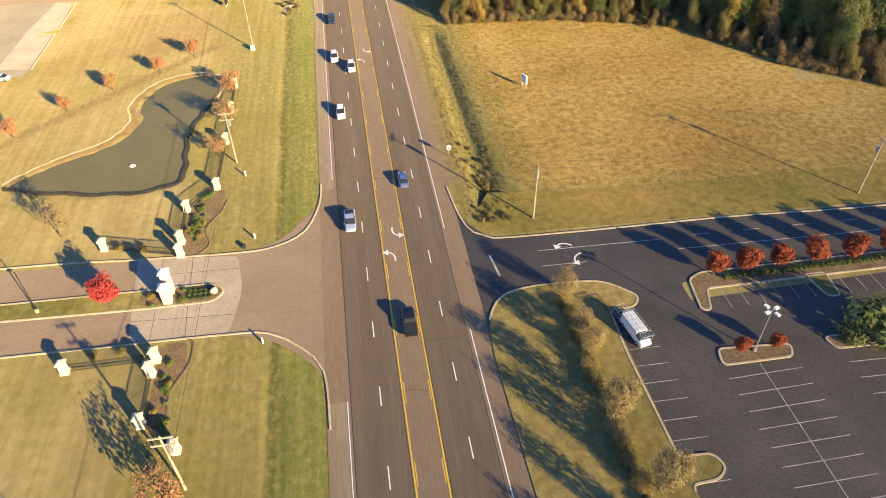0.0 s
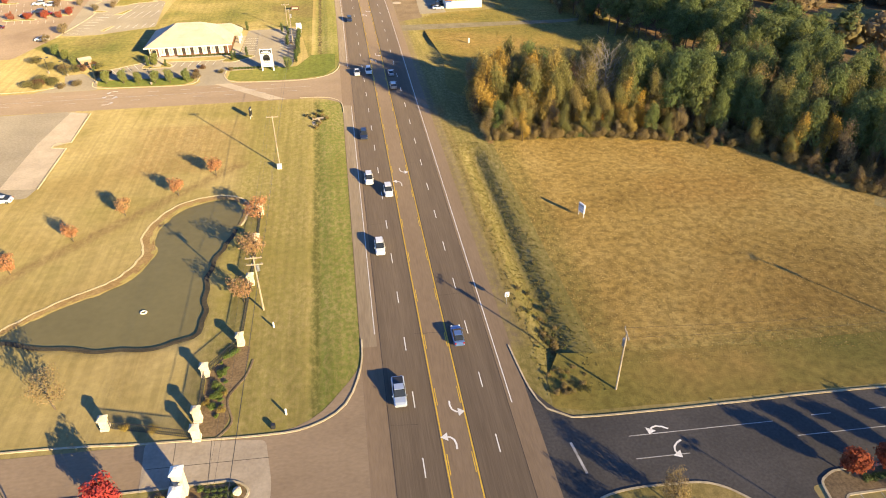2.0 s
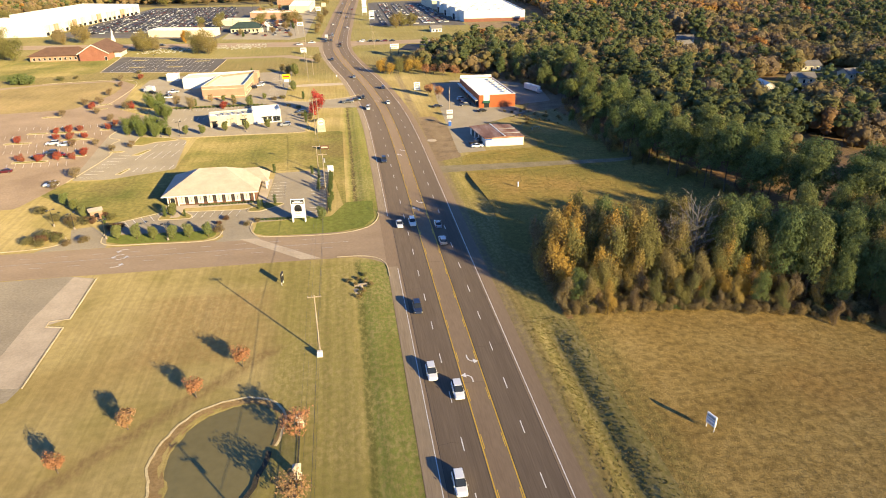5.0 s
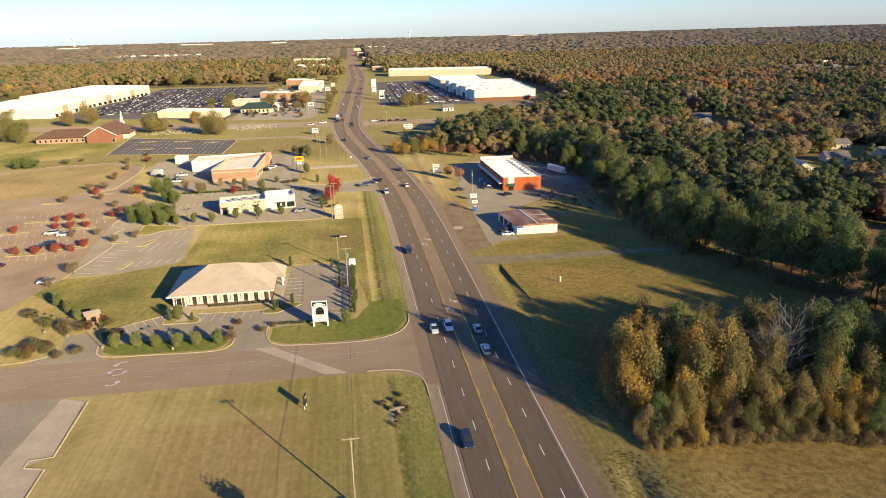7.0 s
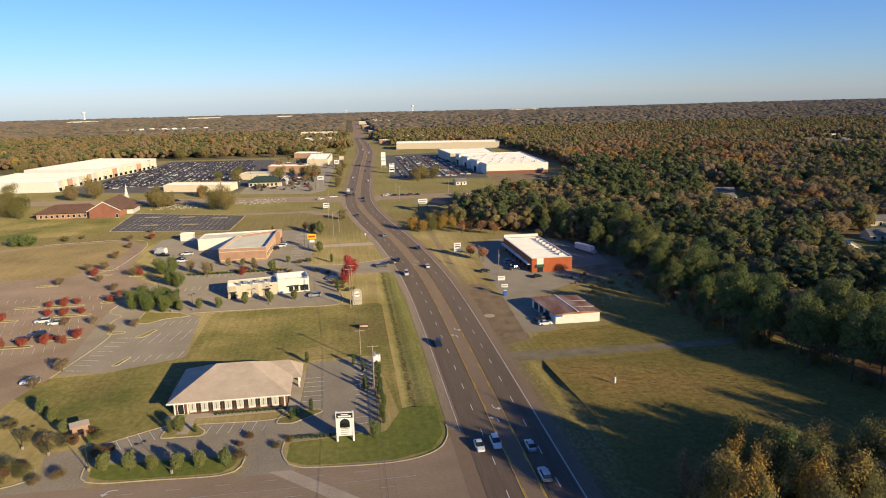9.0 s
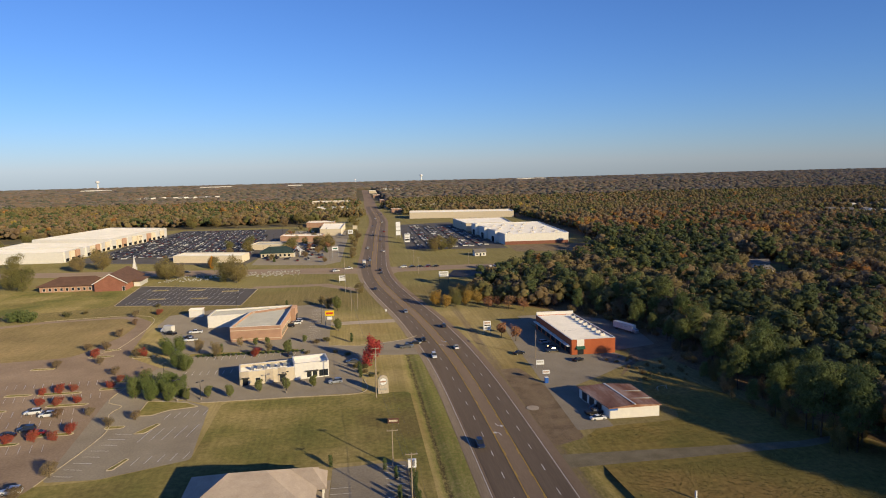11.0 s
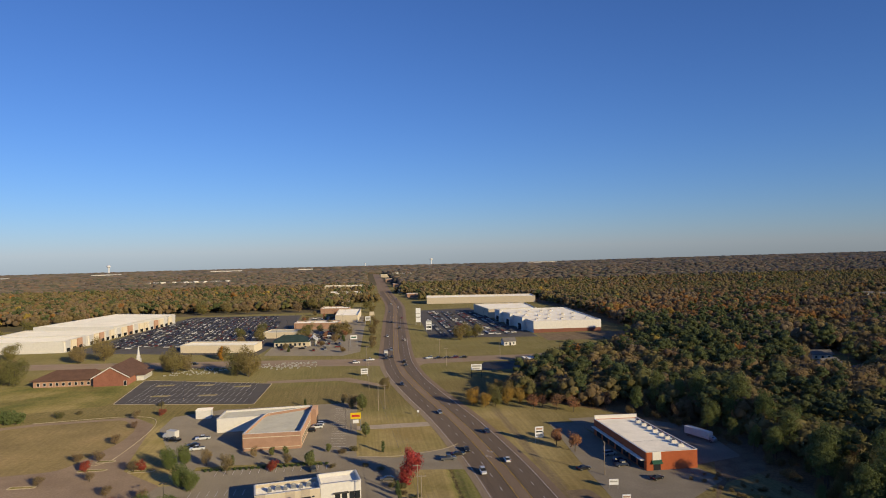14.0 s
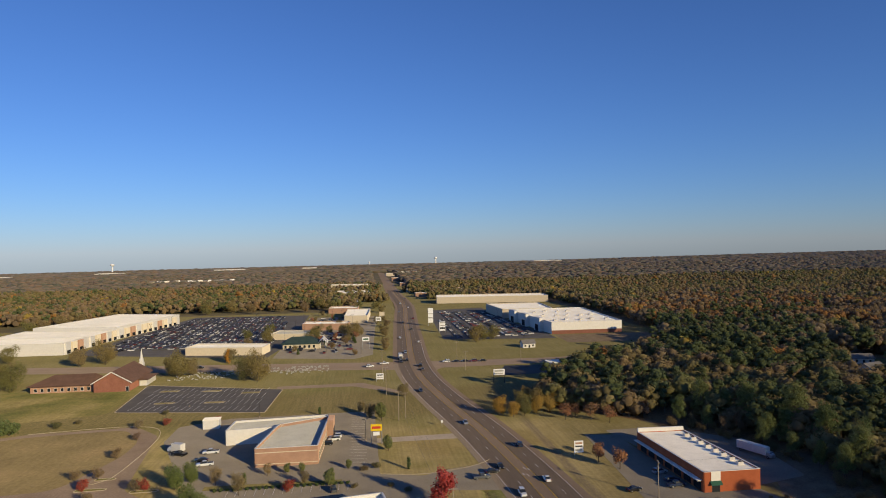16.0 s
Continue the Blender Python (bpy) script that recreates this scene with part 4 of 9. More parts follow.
def gable_roof(root, x0, x1, y0, y1, z0, z1, mat, along="y", name="roof"):
    if along == "y":
        xm = (x0 + x1) / 2
        top = [(xm, y0, z1), (xm, y1, z1)]
        v = [(x0, y0, z0), (x1, y0, z0), (x1, y1, z0), (x0, y1, z0), *top]
        f = [(0, 4, 5, 3), (1, 2, 5, 4)]
    else:
        ym = (y0 + y1) / 2
        v = [(x0, y0, z0), (x1, y0, z0), (x1, y1, z0), (x0, y1, z0), (x0, ym, z1), (x1, ym, z1)]
        f = [(0, 1, 5, 4), (2, 3, 4, 5)]
    k = len(v)
    v += [(a, b, c - 0.22) for a, b, c in v]
    f += [tuple(reversed([i + k for i in q])) for q in f]
    e = [(0, 4), (4, 3), (3, 5), (5, 0)]
    f += [(a, b, b + k, a + k) for a, b in (((0, 3), (1, 2), (0, 4), (4, 1), (3, 5), (5, 2)) if along == "y" else ((0, 1), (3, 2), (0, 4), (4, 3), (1, 5), (5, 2)))]
    return mesh_object(name, v, f, mat, root)


def gable_end(root, pts, mat):
    return mesh_object("gable", pts, [tuple(range(len(pts)))], mat, root)


# bank with a tan hipped roof
BX, BY = -62.8, 265.5
bank = thing("bank", pose(BX, BY, 0), "single-storey brown brick bank with a tan hipped shingle roof", "building")
for a, b in (((-13, -9), (13, -9)), ((13, -9), (13, 9.5)), ((13, 9.5), (-13, 9.5)), ((-13, 9.5), (-13, -9))):
    v, f = [], []
    strip(v, f, [a, b], 0.35, -0.2, 3.5)
    mesh_object("wall", v, f, BROWN_BRICK, bank)
hip_roof(bank, -14.3, 14.3, -10.4, 10.8, 3.5, 8.6, ROOF_TAN, -4.2, 3.6, 0.2)
hip_roof(bank, 9.0, 16.4, 0.4, 9.2, 3.3, 6.4, ROOF_TAN, 8.0, 13.2, 4.8)
box_part("fascia", bank, -14.36, 14.36, -10.46, -10.3, 3.18, 3.52, WHITE_WALL)
fm = Matrix.Translation((-13, -9, 0))
for i in range(8):
    u = 3.6 + i * 2.75
    block_on(bank, fm, u - 0.14, u + 1.49, -0.22, -0.12, 0.35, 2.95, WHITE_WALL, "window_surround", "white panelled window surround")
    for w in (u - 0.62, u + 1.53):
        block_on(bank, fm, w, w + 0.44, -0.24, -0.14, 0.75, 2.85, DARK, "shutter", "dark louvred window shutter")
    opening(bank, fm, u, u + 1.35, 0.9, 2.75, glass=BLINDS, proud=0.34)
    block_on(bank, fm, u + 0.63, u + 0.72, -0.36, -0.3, 0.9, 2.75, GLASS, "mullion", "dark window mullion")
opening(bank, fm, 0.9, 2.2, 0.1, 2.5, "door")
for u in (-0.0, 3.0, 25.6):
    block_on(bank, fm, u, u + 0.35, -0.35, -0.15, 0, 3.2, WHITE_WALL, "corner_post", "white corner post")
for y in (1.2, 4.6, 8.2):
    box_part("porch_post", bank, 15.4, 15.8, y, y + 0.4, 0, 3.1, WHITE_WALL)
sheet("front_walk", [(-77.6, 253.6), (-46.6, 253.6), (-45.9, 276), (-49.3, 276), (-49.3, 255.8), (-77.6, 255.8)], 0.15, CONCRETE, "pale walk along the bank's front", depth=0.15)

# burger restaurant
burger = poly_building("restaurant", [(-78.0, 351.0), (-60.2, 354.2), (-61.6, 363.0), (-79.4, 360.0)], 4.7, CREAM_WALL, ROOF_WHITE, "cream flat-roofed fast-food restaurant", roof_drop=0.9)
burger_hall = poly_building("restaurant_hall", [(-60.1, 354.2), (-48.7, 356.2), (-50.2, 365.2), (-61.5, 363.2)], 5.6, WHITE_WALL, ROOF_WHITE, "white higher dining hall of the restaurant", roof_drop=0.9)
fm = wall_frame(burger, (-78.0, 351.0), (-60.2, 354.2))
for u in (0.2, 8.3, 12.6):
    block_on(burger, fm, u, u + 2.6, -0.34, -0.1, 0, 4.9, STONE_CREAM, "pilaster", "tan stucco pilaster")
for u in (0.9, 13.2):
    opening(burger, fm, u, u + 1.5, 0.2, 2.4, "door", trim=DARK, proud=0.45)
    block_on(burger, fm, u - 0.5, u + 2.1, -1.3, -0.3, 2.6, 2.8, DARK, "canopy", "dark flat door canopy")
opening(burger, fm, 5.0, 6.6, 1.0, 2.3)
fm = wall_frame(burger_hall, (-60.1, 354.2), (-48.7, 356.2))
for u in (4.2, 6.2, 8.4, 10.0):
    opening(burger_hall, fm, u, u + 1.3, 0.6, 2.6, trim=DARK)
block_on(burger_hall, fm, 3.6, 8.0, -1.4, -0.3, 2.75, 2.95, DARK, "canopy", "dark flat window canopy")
fm = wall_frame(burger_hall, (-48.7, 356.2), (-50.2, 365.2))
opening(burger_hall, fm, 1.0, 7.5, 0.6, 2.6, trim=DARK)
for i in range(7):
    u, w = 1.4 + i * 2.3, 1.1 + 0.5 * (i % 2)
    b = thing("roof_unit", pose(-76 + u * 0.95, 356.2 + u * 0.17 + 0.8 * (i % 2), 3.8), "grey metal ventilation unit on the restaurant roof", "roof unit", "roof units of the restaurant")
    box_part("casing", b, -w / 2, w / 2, -0.6, 0.6, 0, 1.0, STEEL, 0.05)
    box_part("hood", b, -w / 3, w / 3, -0.4, 0.4, 1.0, 1.3, ROOF_GREY, 0.04)

# drug store
drug = poly_building("drug_store", [(-91.3, 411.2), (-70.6, 411.2), (-68.6, 450.5), (-86.5, 441.5), (-87.6, 438)], 6.3, TAN_BRICK, ROOF_GREY, "tan brick drug store with a grey flat roof", roof_drop=1.0)
wing = poly_building("drug_store_wing", [(-106.0, 439.0), (-87.5, 441.0), (-69.0, 451.0), (-69.5, 455.5), (-105.0, 452.5)], 5.6, WHITE_WALL, ROOF_GREY, "white-walled rear wing of the drug store", roof_drop=0.6)
fm = wall_frame(drug, (-91.3, 411.2), (-70.6, 411.2))
block_on(drug, fm, 0.0, 20.7, -0.26, -0.1, 4.7, 4.95, CREAM_WALL, "string_course", "pale string course on brick")
block_on(drug, fm, 0.0, 20.7, -0.26, -0.1, 0.9, 1.1, CREAM_WALL, "string_course", "pale string course on brick")
fm2 = wall_frame(drug, (-70.6, 411.2), (-68.6, 450.5))
for i in range(9):
    opening(drug, fm2, 3.0 + i * 3.0, 4.7 + i * 3.0, 0.7, 3.2, trim=CREAM_WALL)
block_on(drug, fm2, 30.5, 38.5, -2.4, -0.2, 0, 6.9, TAN_BRICK, "entrance_bay", "projecting brick entrance bay")
block_on(drug, fm2, 31.5, 37.5, -2.5, -2.35, 0.3, 3.4, GLASS, "entrance_glass", "dark entrance glazing")
shed = thing("storage_shed", pose(-117.0, 466.5, 0), "small white flat-roofed storage shed", "shed")
box_part("wall", shed, -3.2, 3.2, -2.4, 2.4, 0, 3.6, WHITE_WALL, 0.05)
box_part("roof", shed, -3.4, 3.4, -2.6, 2.6, 3.604, 3.8, ROOF_WHITE, 0.04)

# orange brick shops
shops = poly_building("brick_shops", [(42.6, 364.0), (59.8, 364.0), (57.6, 406.5), (41.0, 407.2)], 5.9, ORANGE_BRICK, ROOF_WHITE, "long orange brick shop row with a white roof", roof_drop=0.25)
fm = wall_frame(shops, (42.6, 364.0), (59.8, 364.0))
block_on(shops, fm, 2.0, 4.9, -0.3, -0.1, 3.2, 6.0, WHITE_WALL, "panel", "white panel over the door")
opening(shops, fm, 2.4, 4.6, 0.1, 2.4, "door", trim=DARK)
aw = mesh_object("awning", [tuple(fm @ Vector(p)) for p in ((1.7, -0.2, 3.4), (5.1, -0.2, 3.4), (5.1, -1.3, 2.3), (1.7, -1.3, 2.3), (1.7, -0.2, 2.3), (5.1, -0.2, 2.3))], [(0, 3, 2, 1), (0, 4, 3), (1, 2, 5), (3, 4, 5, 2)], CANVAS_GREEN, shops, "dark green canvas awning")
fm2 = wall_frame(shops, (41.0, 407.2), (42.6, 364.0))
for i in range(7):
    opening(shops, fm2, 3 + i * 5.8, 7 + i * 5.8, 0.3, 2.8, trim=DARK)
block_on(shops, fm2, 0.5, 42.5, -1.6, -0.2, 3.1, 3.4, ROOF_WHITE, "canopy", "flat canopy along the shop fronts")
fm3 = wall_frame(shops, (57.6, 406.5), (41.0, 407.2))
block_on(shops, fm3, 0.0, 16.6, -0.2, 0.3, 6.0, 7.3, WHITE_WALL, "parapet", "white raised rear parapet")
for i in range(8):
    u = thing("roof_unit", pose(56.6 - i * 0.18, 369 + i * 4.4, 5.65), "white air-conditioning unit on the brick shops' roof", "roof unit", "roof units of the brick shops")
    box_part("casing", u, -0.9, 0.9, -0.7, 0.7, 0, 1.0, ROOF_WHITE, 0.06)
    box_part("fan_grille", u, -0.5, 0.5, -0.45, 0.45, 1.0, 1.08, DARK)

# white workshop with a rusty roof
shop = thing("workshop", pose(38.9, 309.5, 0), "low white workshop with a rusty metal roof", "building")
q = [(-6.4, -9.0), (8.2, -9.3), (6.9, 8.5), (-8.9, 9.5)]
for i in range(4):
    v, f = [], []
    strip(v, f, [q[i], q[(i + 1) % 4]], 0.3, -0.2, 3.3)
    mesh_object("wall", v, f, WHITE_WALL, shop)
mesh_object("roof", [(-7.0, -9.6, 3.3), (0.9, -9.7, 3.95), (8.7, -9.9, 3.5), (7.3, 9.0, 3.5), (-1.0, 9.6, 3.95), (-9.5, 10.0, 3.3), (-7.0, -9.6, 3.1), (8.7, -9.9, 3.3), (7.3, 9.0, 3.3), (-9.5, 10.0, 3.1)], [(0, 1, 4, 5), (1, 2, 3, 4), (0, 6, 7, 2, 1), (2, 7, 8, 3), (3, 8, 9, 5, 4), (5, 9, 6, 0), (6, 9, 8, 7)], ROOF_RUST, shop)
v, f = [], []
strip(v, f, [(0.9, -9.75), (-1.0, 9.6)], 0.5, 3.9, 4.08)
mesh_object("ridge_cap", v, f, WHITE_WALL, shop, "pale ridge flashing")
for t in (0.28, 0.62):
    v, f = [], []
    strip(v, f, [(1.3 - 1.9 * t, -9.75 + 19.2 * t), (8.4 - 1.4 * t, -9.9 + 18.8 * t)], 0.12, 3.55, 3.92)
    mesh_object("roof_seam", v, f, STEEL, shop, "pale seam of the metal roof")
box_part("stripe", shop, -6.62, -4.2, -9.27, -9.1, 2.4, 3.28, SIGN_BLUE, label="blue painted corner panel")
fm = shop.matrix_world.inverted() @ pose(30.0, 319.0, 0, 0, 0, -82.3)
for u in (2, 6.5, 11):
    opening(shop, fm, u, u + 3.2, 0.1, 2.7, "garage_door", glass=DARK)

# church
church = thing("church", pose(-186, 551, 0), "red-brick church with brown roofs and white trim", "church")
box_part("wall", church, -9, 9, 0, 34, 0, 4.6, RED_BRICK)
gable_roof(church, -10.2, 10.6, -0.8, 35, 4.6, 10.6, ROOF_BROWN)
gable_end(church, [(-9.6, -0.02, 4.5), (9.9, -0.02, 4.5), (0.2, -0.02, 10.1)], RED_BRICK)
for s in (-1, 1):
    v = [(0.2, -0.9, 10.75), (0.2 + s * 10.4, -0.9, 4.75), (0.2 + s * 10.4, -0.9, 4.2), (0.2, -0.9, 10.2), (0.2, -0.7, 10.75), (0.2 + s * 10.4, -0.7, 4.75), (0.2 + s * 10.4, -0.7, 4.2), (0.2, -0.7, 10.2)]
    mesh_object("verge_board", v, [(0, 1, 2, 3), (4, 7, 6, 5), (0, 4, 5, 1), (3, 2, 6, 7)], WHITE_WALL, church, "white verge board")
box_part("side_wing", church, -42, -10, 4, 20, 0, 3.8, TAN_BRICK)
hip_roof(church, -43.5, -9.4, 2.6, 22, 3.8, 8.2, ROOF_BROWN, -33, -12, 12)
box_part("portico", church, 9.5, 13.5, 14, 30, 0, 3.4, WHITE_WALL)
hip_roof(church, 8.8, 14.6, 12.6, 31.4, 3.5, 5.4, ROOF_BROWN, 9.4, 10.6, 22)
fm = Matrix.Translation((-42, 4, 0))
for i in range(9):
    opening(church, fm, 2 + i * 3.3, 3.4 + i * 3.3, 0.8, 2.4)
opening(church, Matrix.Translation((7.2, 0, 0)), 0, 1.4, 0.1, 2.6, "door")
steeple = thing("steeple", pose(-183, 590, 0), "slim white church steeple with a tapered spire", "steeple")
box_part("tower", steeple, -1.3, 1.3, -1.3, 1.3, 0, 9, WHITE_WALL, 0.05)
box_part("belfry", steeple, -0.9, 0.9, -0.9, 0.9, 9, 11, WHITE_WALL, 0.05)
cylinder_part("spire", steeple, (0, 0, 11), (0, 0, 17), 0.9, 0.05, WHITE_WALL, 8)

# malls and far shops
for o, h in (([(-350, 697), (-269.5, 693.5), (-266, 728), (-346, 733)], 8.6), ([(-345, 734), (-266, 729), (-261, 775), (-340, 790)], 7.6), ([(-334, 791), (-261, 776), (-237, 880), (-302, 905)], 10.0)):
    m = poly_building("mall", o, h, WHITE_WALL, ROOF_PALE, "long white flat-roofed shopping mall", "mall", group="mall blocks")
    a, b = o[1], o[2]
    fmm = wall_frame(m, a, b)
    ln = math.hypot(b[0] - a[0], b[1] - a[1])
    u = 2.0
    while u < ln - 8:
        block_on(m, fmm, u, u + 6.5, -1.4, -0.1, 0, 6.2 + (u * 7 % 3), TAN_BRICK if int(u / 9) % 5 == 2 else (CREAM_WALL if int(u / 9) % 3 else WHITE_WALL), "shop_front", "projecting shop front")
        block_on(m, fmm, u + 1, u + 5.5, -1.6, -1.4, 0.3, 3.0, GLASS, "shop_glass")
        u += 9
big = poly_building("big_store", [(97, 707), (155, 705), (161, 822), (88, 824)], 9.6, WHITE_WALL, ROOF_WHITE, "huge white big-box store with a white roof", "store", roof_drop=0.5)
fm = wall_frame(big, (97, 707), (155, 705))
block_on(big, fm, 0, 58, -0.3, -0.1, 0, 3.0, RED_BRICK, "base_course", "brick-red base of the wall")
fm = wall_frame(big, (88, 824), (97, 707))
for u in (15, 48, 84):
    block_on(big, fm, u, u + 14, -3.5, -0.1, 0, 11.2, WHITE_WALL, "entrance_bay", "tall white entrance bay")
    block_on(big, fm, u + 3, u + 11, -3.7, -3.45, 0.2, 5.5, GLASS, "entrance_glass")
for i in range(14):
    u = thing("roof_unit", pose(104 + (i % 5) * 11, 720 + (i // 5) * 34 + 5 * (i % 2), 9.1), "white rooftop unit on the big store", "roof unit", "roof units of the big store")
    box_part("casing", u, -1.6, 1.6, -1.1, 1.1, 0, 1.4, ROOF_WHITE, 0.08)
    box_part("fan_grille", u, -0.8, 0.8, -0.8, 0.8, 1.4, 1.5, DARK)
poly_building("store", [(84, 836), (134, 834), (138, 900), (80, 902)], 9.0, CREAM_WALL, ROOF_WHITE, "cream big-box store behind the first", "store")
poly_building("strip_mall", [(40, 1030), (180, 1010), (184, 1050), (44, 1070)], 8.0, CREAM_WALL, ROOF_WHITE, "long low pale strip mall", "mall")
poly_building("strip_mall", [(-178, 668), (-124, 656), (-121, 674), (-174, 688)], 5.5, CREAM_WALL, ROOF_PALE, "low cream restaurant building before the mall", "building")
for o, h, lab in (([(-108, 790), (-68, 784), (-66, 804), (-106, 810)], 6, "tan restaurant with a flat roof"), ([(-72, 842), (-50, 838), (-46, 910), (-70, 914)], 7, "pale roadside shop row"), ([(-128, 735), (-98, 728), (-95, 748), (-124, 756)], 5, "small pale roadside restaurant"), ([(-100, 1190), (-45, 1180), (-42, 1230), (-96, 1240)], 7, "far low white-roofed store"), ([(-92, 940), (-60, 936), (-58, 962), (-90, 966)], 6, "tan brick roadside shop"), ([(60, 1230), (110, 1220), (112, 1250), (62, 1260)], 6, "far low pale shop"), ([(-110, 1400), (-40, 1390), (-40, 1420), (-108, 1430)], 7, "far low pale store")):
    poly_building("roadside_shop", o, h, TAN_BRICK if h == 6 else CREAM_WALL, ROOF_WHITE if h != 5 else ROOF_GREY, lab, "building")
for i, (x, y, w, d, h) in enumerate(((-75, 1040, 30, 24, 6), (-110, 1060, 34, 20, 6), (-70, 1110, 26, 30, 6), (-95, 1290, 44, 26, 7), (38, 1190, 26, 18, 6), (36, 1330, 30, 20, 6), (-70, 1480, 40, 24, 7), (-60, 1620, 36, 30, 7), (40, 1560, 34, 24, 7), (-75, 1900, 60, 30, 9), (44, 1850, 50, 30, 8), (50, 2250, 60, 40, 9))):
    q = poly_building("roadside_shop", [(x - w / 2, y - d / 2), (x + w / 2, y - d / 2), (x + w / 2, y + d / 2), (x - w / 2, y + d / 2)], h, CREAM_WALL if i % 2 else TAN_BRICK, ROOF_PALE if i % 3 else ROOF_WHITE, "far pale flat-roofed shop beside the highway", "building")
    q.location.z = ground_z(x, y)
green = thing("green_roof_bank", pose(-97.5, 685, 0), "white branch building with a dark green hipped roof", "building")
box_part("wall", green, -15, 11, -7, 7, 0, 4.0, CREAM_WALL)
hip_roof(green, -16.5, 12, -8.5, 8.5, 4.0, 8.4, ROOF_GREEN, -9, 5, 0)
for u in (11.5, 15.2):
    for y in (-6, 0, 6):
        box_part("column", green, u, u + 0.7, y - 0.35, y + 0.35, 0, 4.0, WHITE_WALL)
gable_roof(green, 10.2, 17.2, -8, 8, 4.0, 7.4, WHITE_WALL, "y")
for i in range(7):
    opening(green, Matrix.Translation((-15, -7, 0)), 1.2 + i * 3.4, 2.8 + i * 3.4, 0.8, 2.8)


def house(x, y, turn, wall, roof, w=12, d=8, h=3.0):
    r = thing("house", pose(x, y, ground_z(x, y), 0, 0, turn), "small pale house with a gabled roof among trees", "house", "houses in the woods")
    box_part("wall", r, -w / 2, w / 2, -d / 2, d / 2, 0, h, wall)
    gable_roof(r, -w / 2 - 0.5, w / 2 + 0.5, -d / 2 - 0.5, d / 2 + 0.5, h, h + 2.4, roof, "x")
    for s in (-1, 1):
        gable_end(r, [(s * (w / 2 - 0.01), -d / 2, h), (s * (w / 2 - 0.01), d / 2, h), (s * (w / 2 - 0.01), 0, h + 2.2)], wall)
    for u in (-0.32, 0.0, 0.3):
        opening(r, Matrix.Translation((u * w, -d / 2, 0)), -0.6, 0.6, 0.9 if u else 0.1, 2.2, "window" if u else "door")
    return r


HOUSE_ROOF = material("house_shingle", [(0.16, 0.15, 0.14), (0.24, 0.22, 0.20)], (0.3, 4.0), 0.9, fine=0.12)
for x, y, a, k in ((192, 371, 80, 0), (210, 360, 5, 0), (224, 388, -10, 1), (258, 393, 5, 1), (211, 487, 0, 1), (218, 512, 15, 0), (233, 539, -12, 0), (233, 497, 20, 1), (195, 500, 70, 1), (196, 425, 20, 1), (262, 602, 5, 0), (300, 560, 30, 1), (285, 470, -8, 0), (330, 660, 12, 0), (150, 470, 40, 1), (112, 381, 75, 0), (250, 420, 0, 1), (392, 760, 6, 0), (420, 700, -14, 1)):
    house(x, y, a, WHITE_WALL if k == 0 else CREAM_WALL, ROOF_WHITE if k == 0 and x < 210 else HOUSE_ROOF)
for i, (a, b, r) in enumerate([(172, 246, 24), (192, 262, 18), (192, 362, 20), (218, 378, 26), (250, 388, 22), (208, 496, 22), (228, 512, 20), (236, 541, 20), (112, 381, 9), (196, 425, 16), (260, 600, 22), (285, 470, 20), (330, 660, 24), (250, 420, 18)]):
    sheet("clearing", [(a + math.cos(t * math.tau / 18) * r * (0.85 + 0.2 * math.sin(t * 2.3)), b + math.sin(t * math.tau / 18) * r * (0.85 + 0.2 * math.cos(t * 1.7))) for t in range(18)], 0.02 + 0.005 * i, LAWN_GREEN, "lawn in a woodland clearing")
for i in range(22):
    a = i * 2.4
    q = 9 + 2.6 * i
    house((600 if i % 3 else 675) + math.cos(a) * q * 0.85, (900 if i % 3 else 1010) + math.sin(a) * q * 0.7, i * 47 % 180, WHITE_WALL if i % 4 else CREAM_WALL, HOUSE_ROOF if i % 5 else ROOF_WHITE, 14, 9, 4.5)
for i in range(16):
    house(-565 + i * 13 + 4 * math.sin(i * 2.1), 1895 - i * 2 + 9 * math.sin(i * 1.7), i * 31 % 60, WHITE_WALL if i % 3 else CREAM_WALL, ROOF_WHITE if i % 2 else HOUSE_ROOF, 11, 9, 12)
for x, y, r in ((600, 900, 62), (675, 1010, 50), (-560, 1040, 45)):
    sheet("clearing", [(x + math.cos(t * math.tau / 20) * r * (0.9 + 0.15 * math.sin(t * 2.3)), y + math.sin(t * math.tau / 20) * r * (0.9 + 0.15 * math.cos(t * 1.7))) for t in range(20)], 0.4 + ground_z(x, y), LAWN_GREEN, "open lawn among the far woods")
house(61.6, 646, 5, WHITE_WALL, HOUSE_ROOF, 9, 7)
wash = thing("car_wash", pose(66, 566, 0), "low car wash with green and white canopies", "building")
box_part("wall", wash, -12, 12, -4, 4, 0, 3.2, WHITE_WALL)
box_part("roof", wash, -13, 13, -5, 5, 3.204, 3.6, ROOF_WHITE)
for i in range(4):
    box_part("awning", wash, -11 + i * 6, -7 + i * 6, -8, -5.02, 2.7, 2.95, plain("bright_green", (0.05, 0.35, 0.12), 0.5) if i == 0 else bpy.data.materials["bright_green"], label="bright green canopy")
sheet("parking_lot", [(20, 548), (78, 552), (86, 574), (30, 578)], 0.02, BLACKTOP, "dark asphalt yard of the car wash")


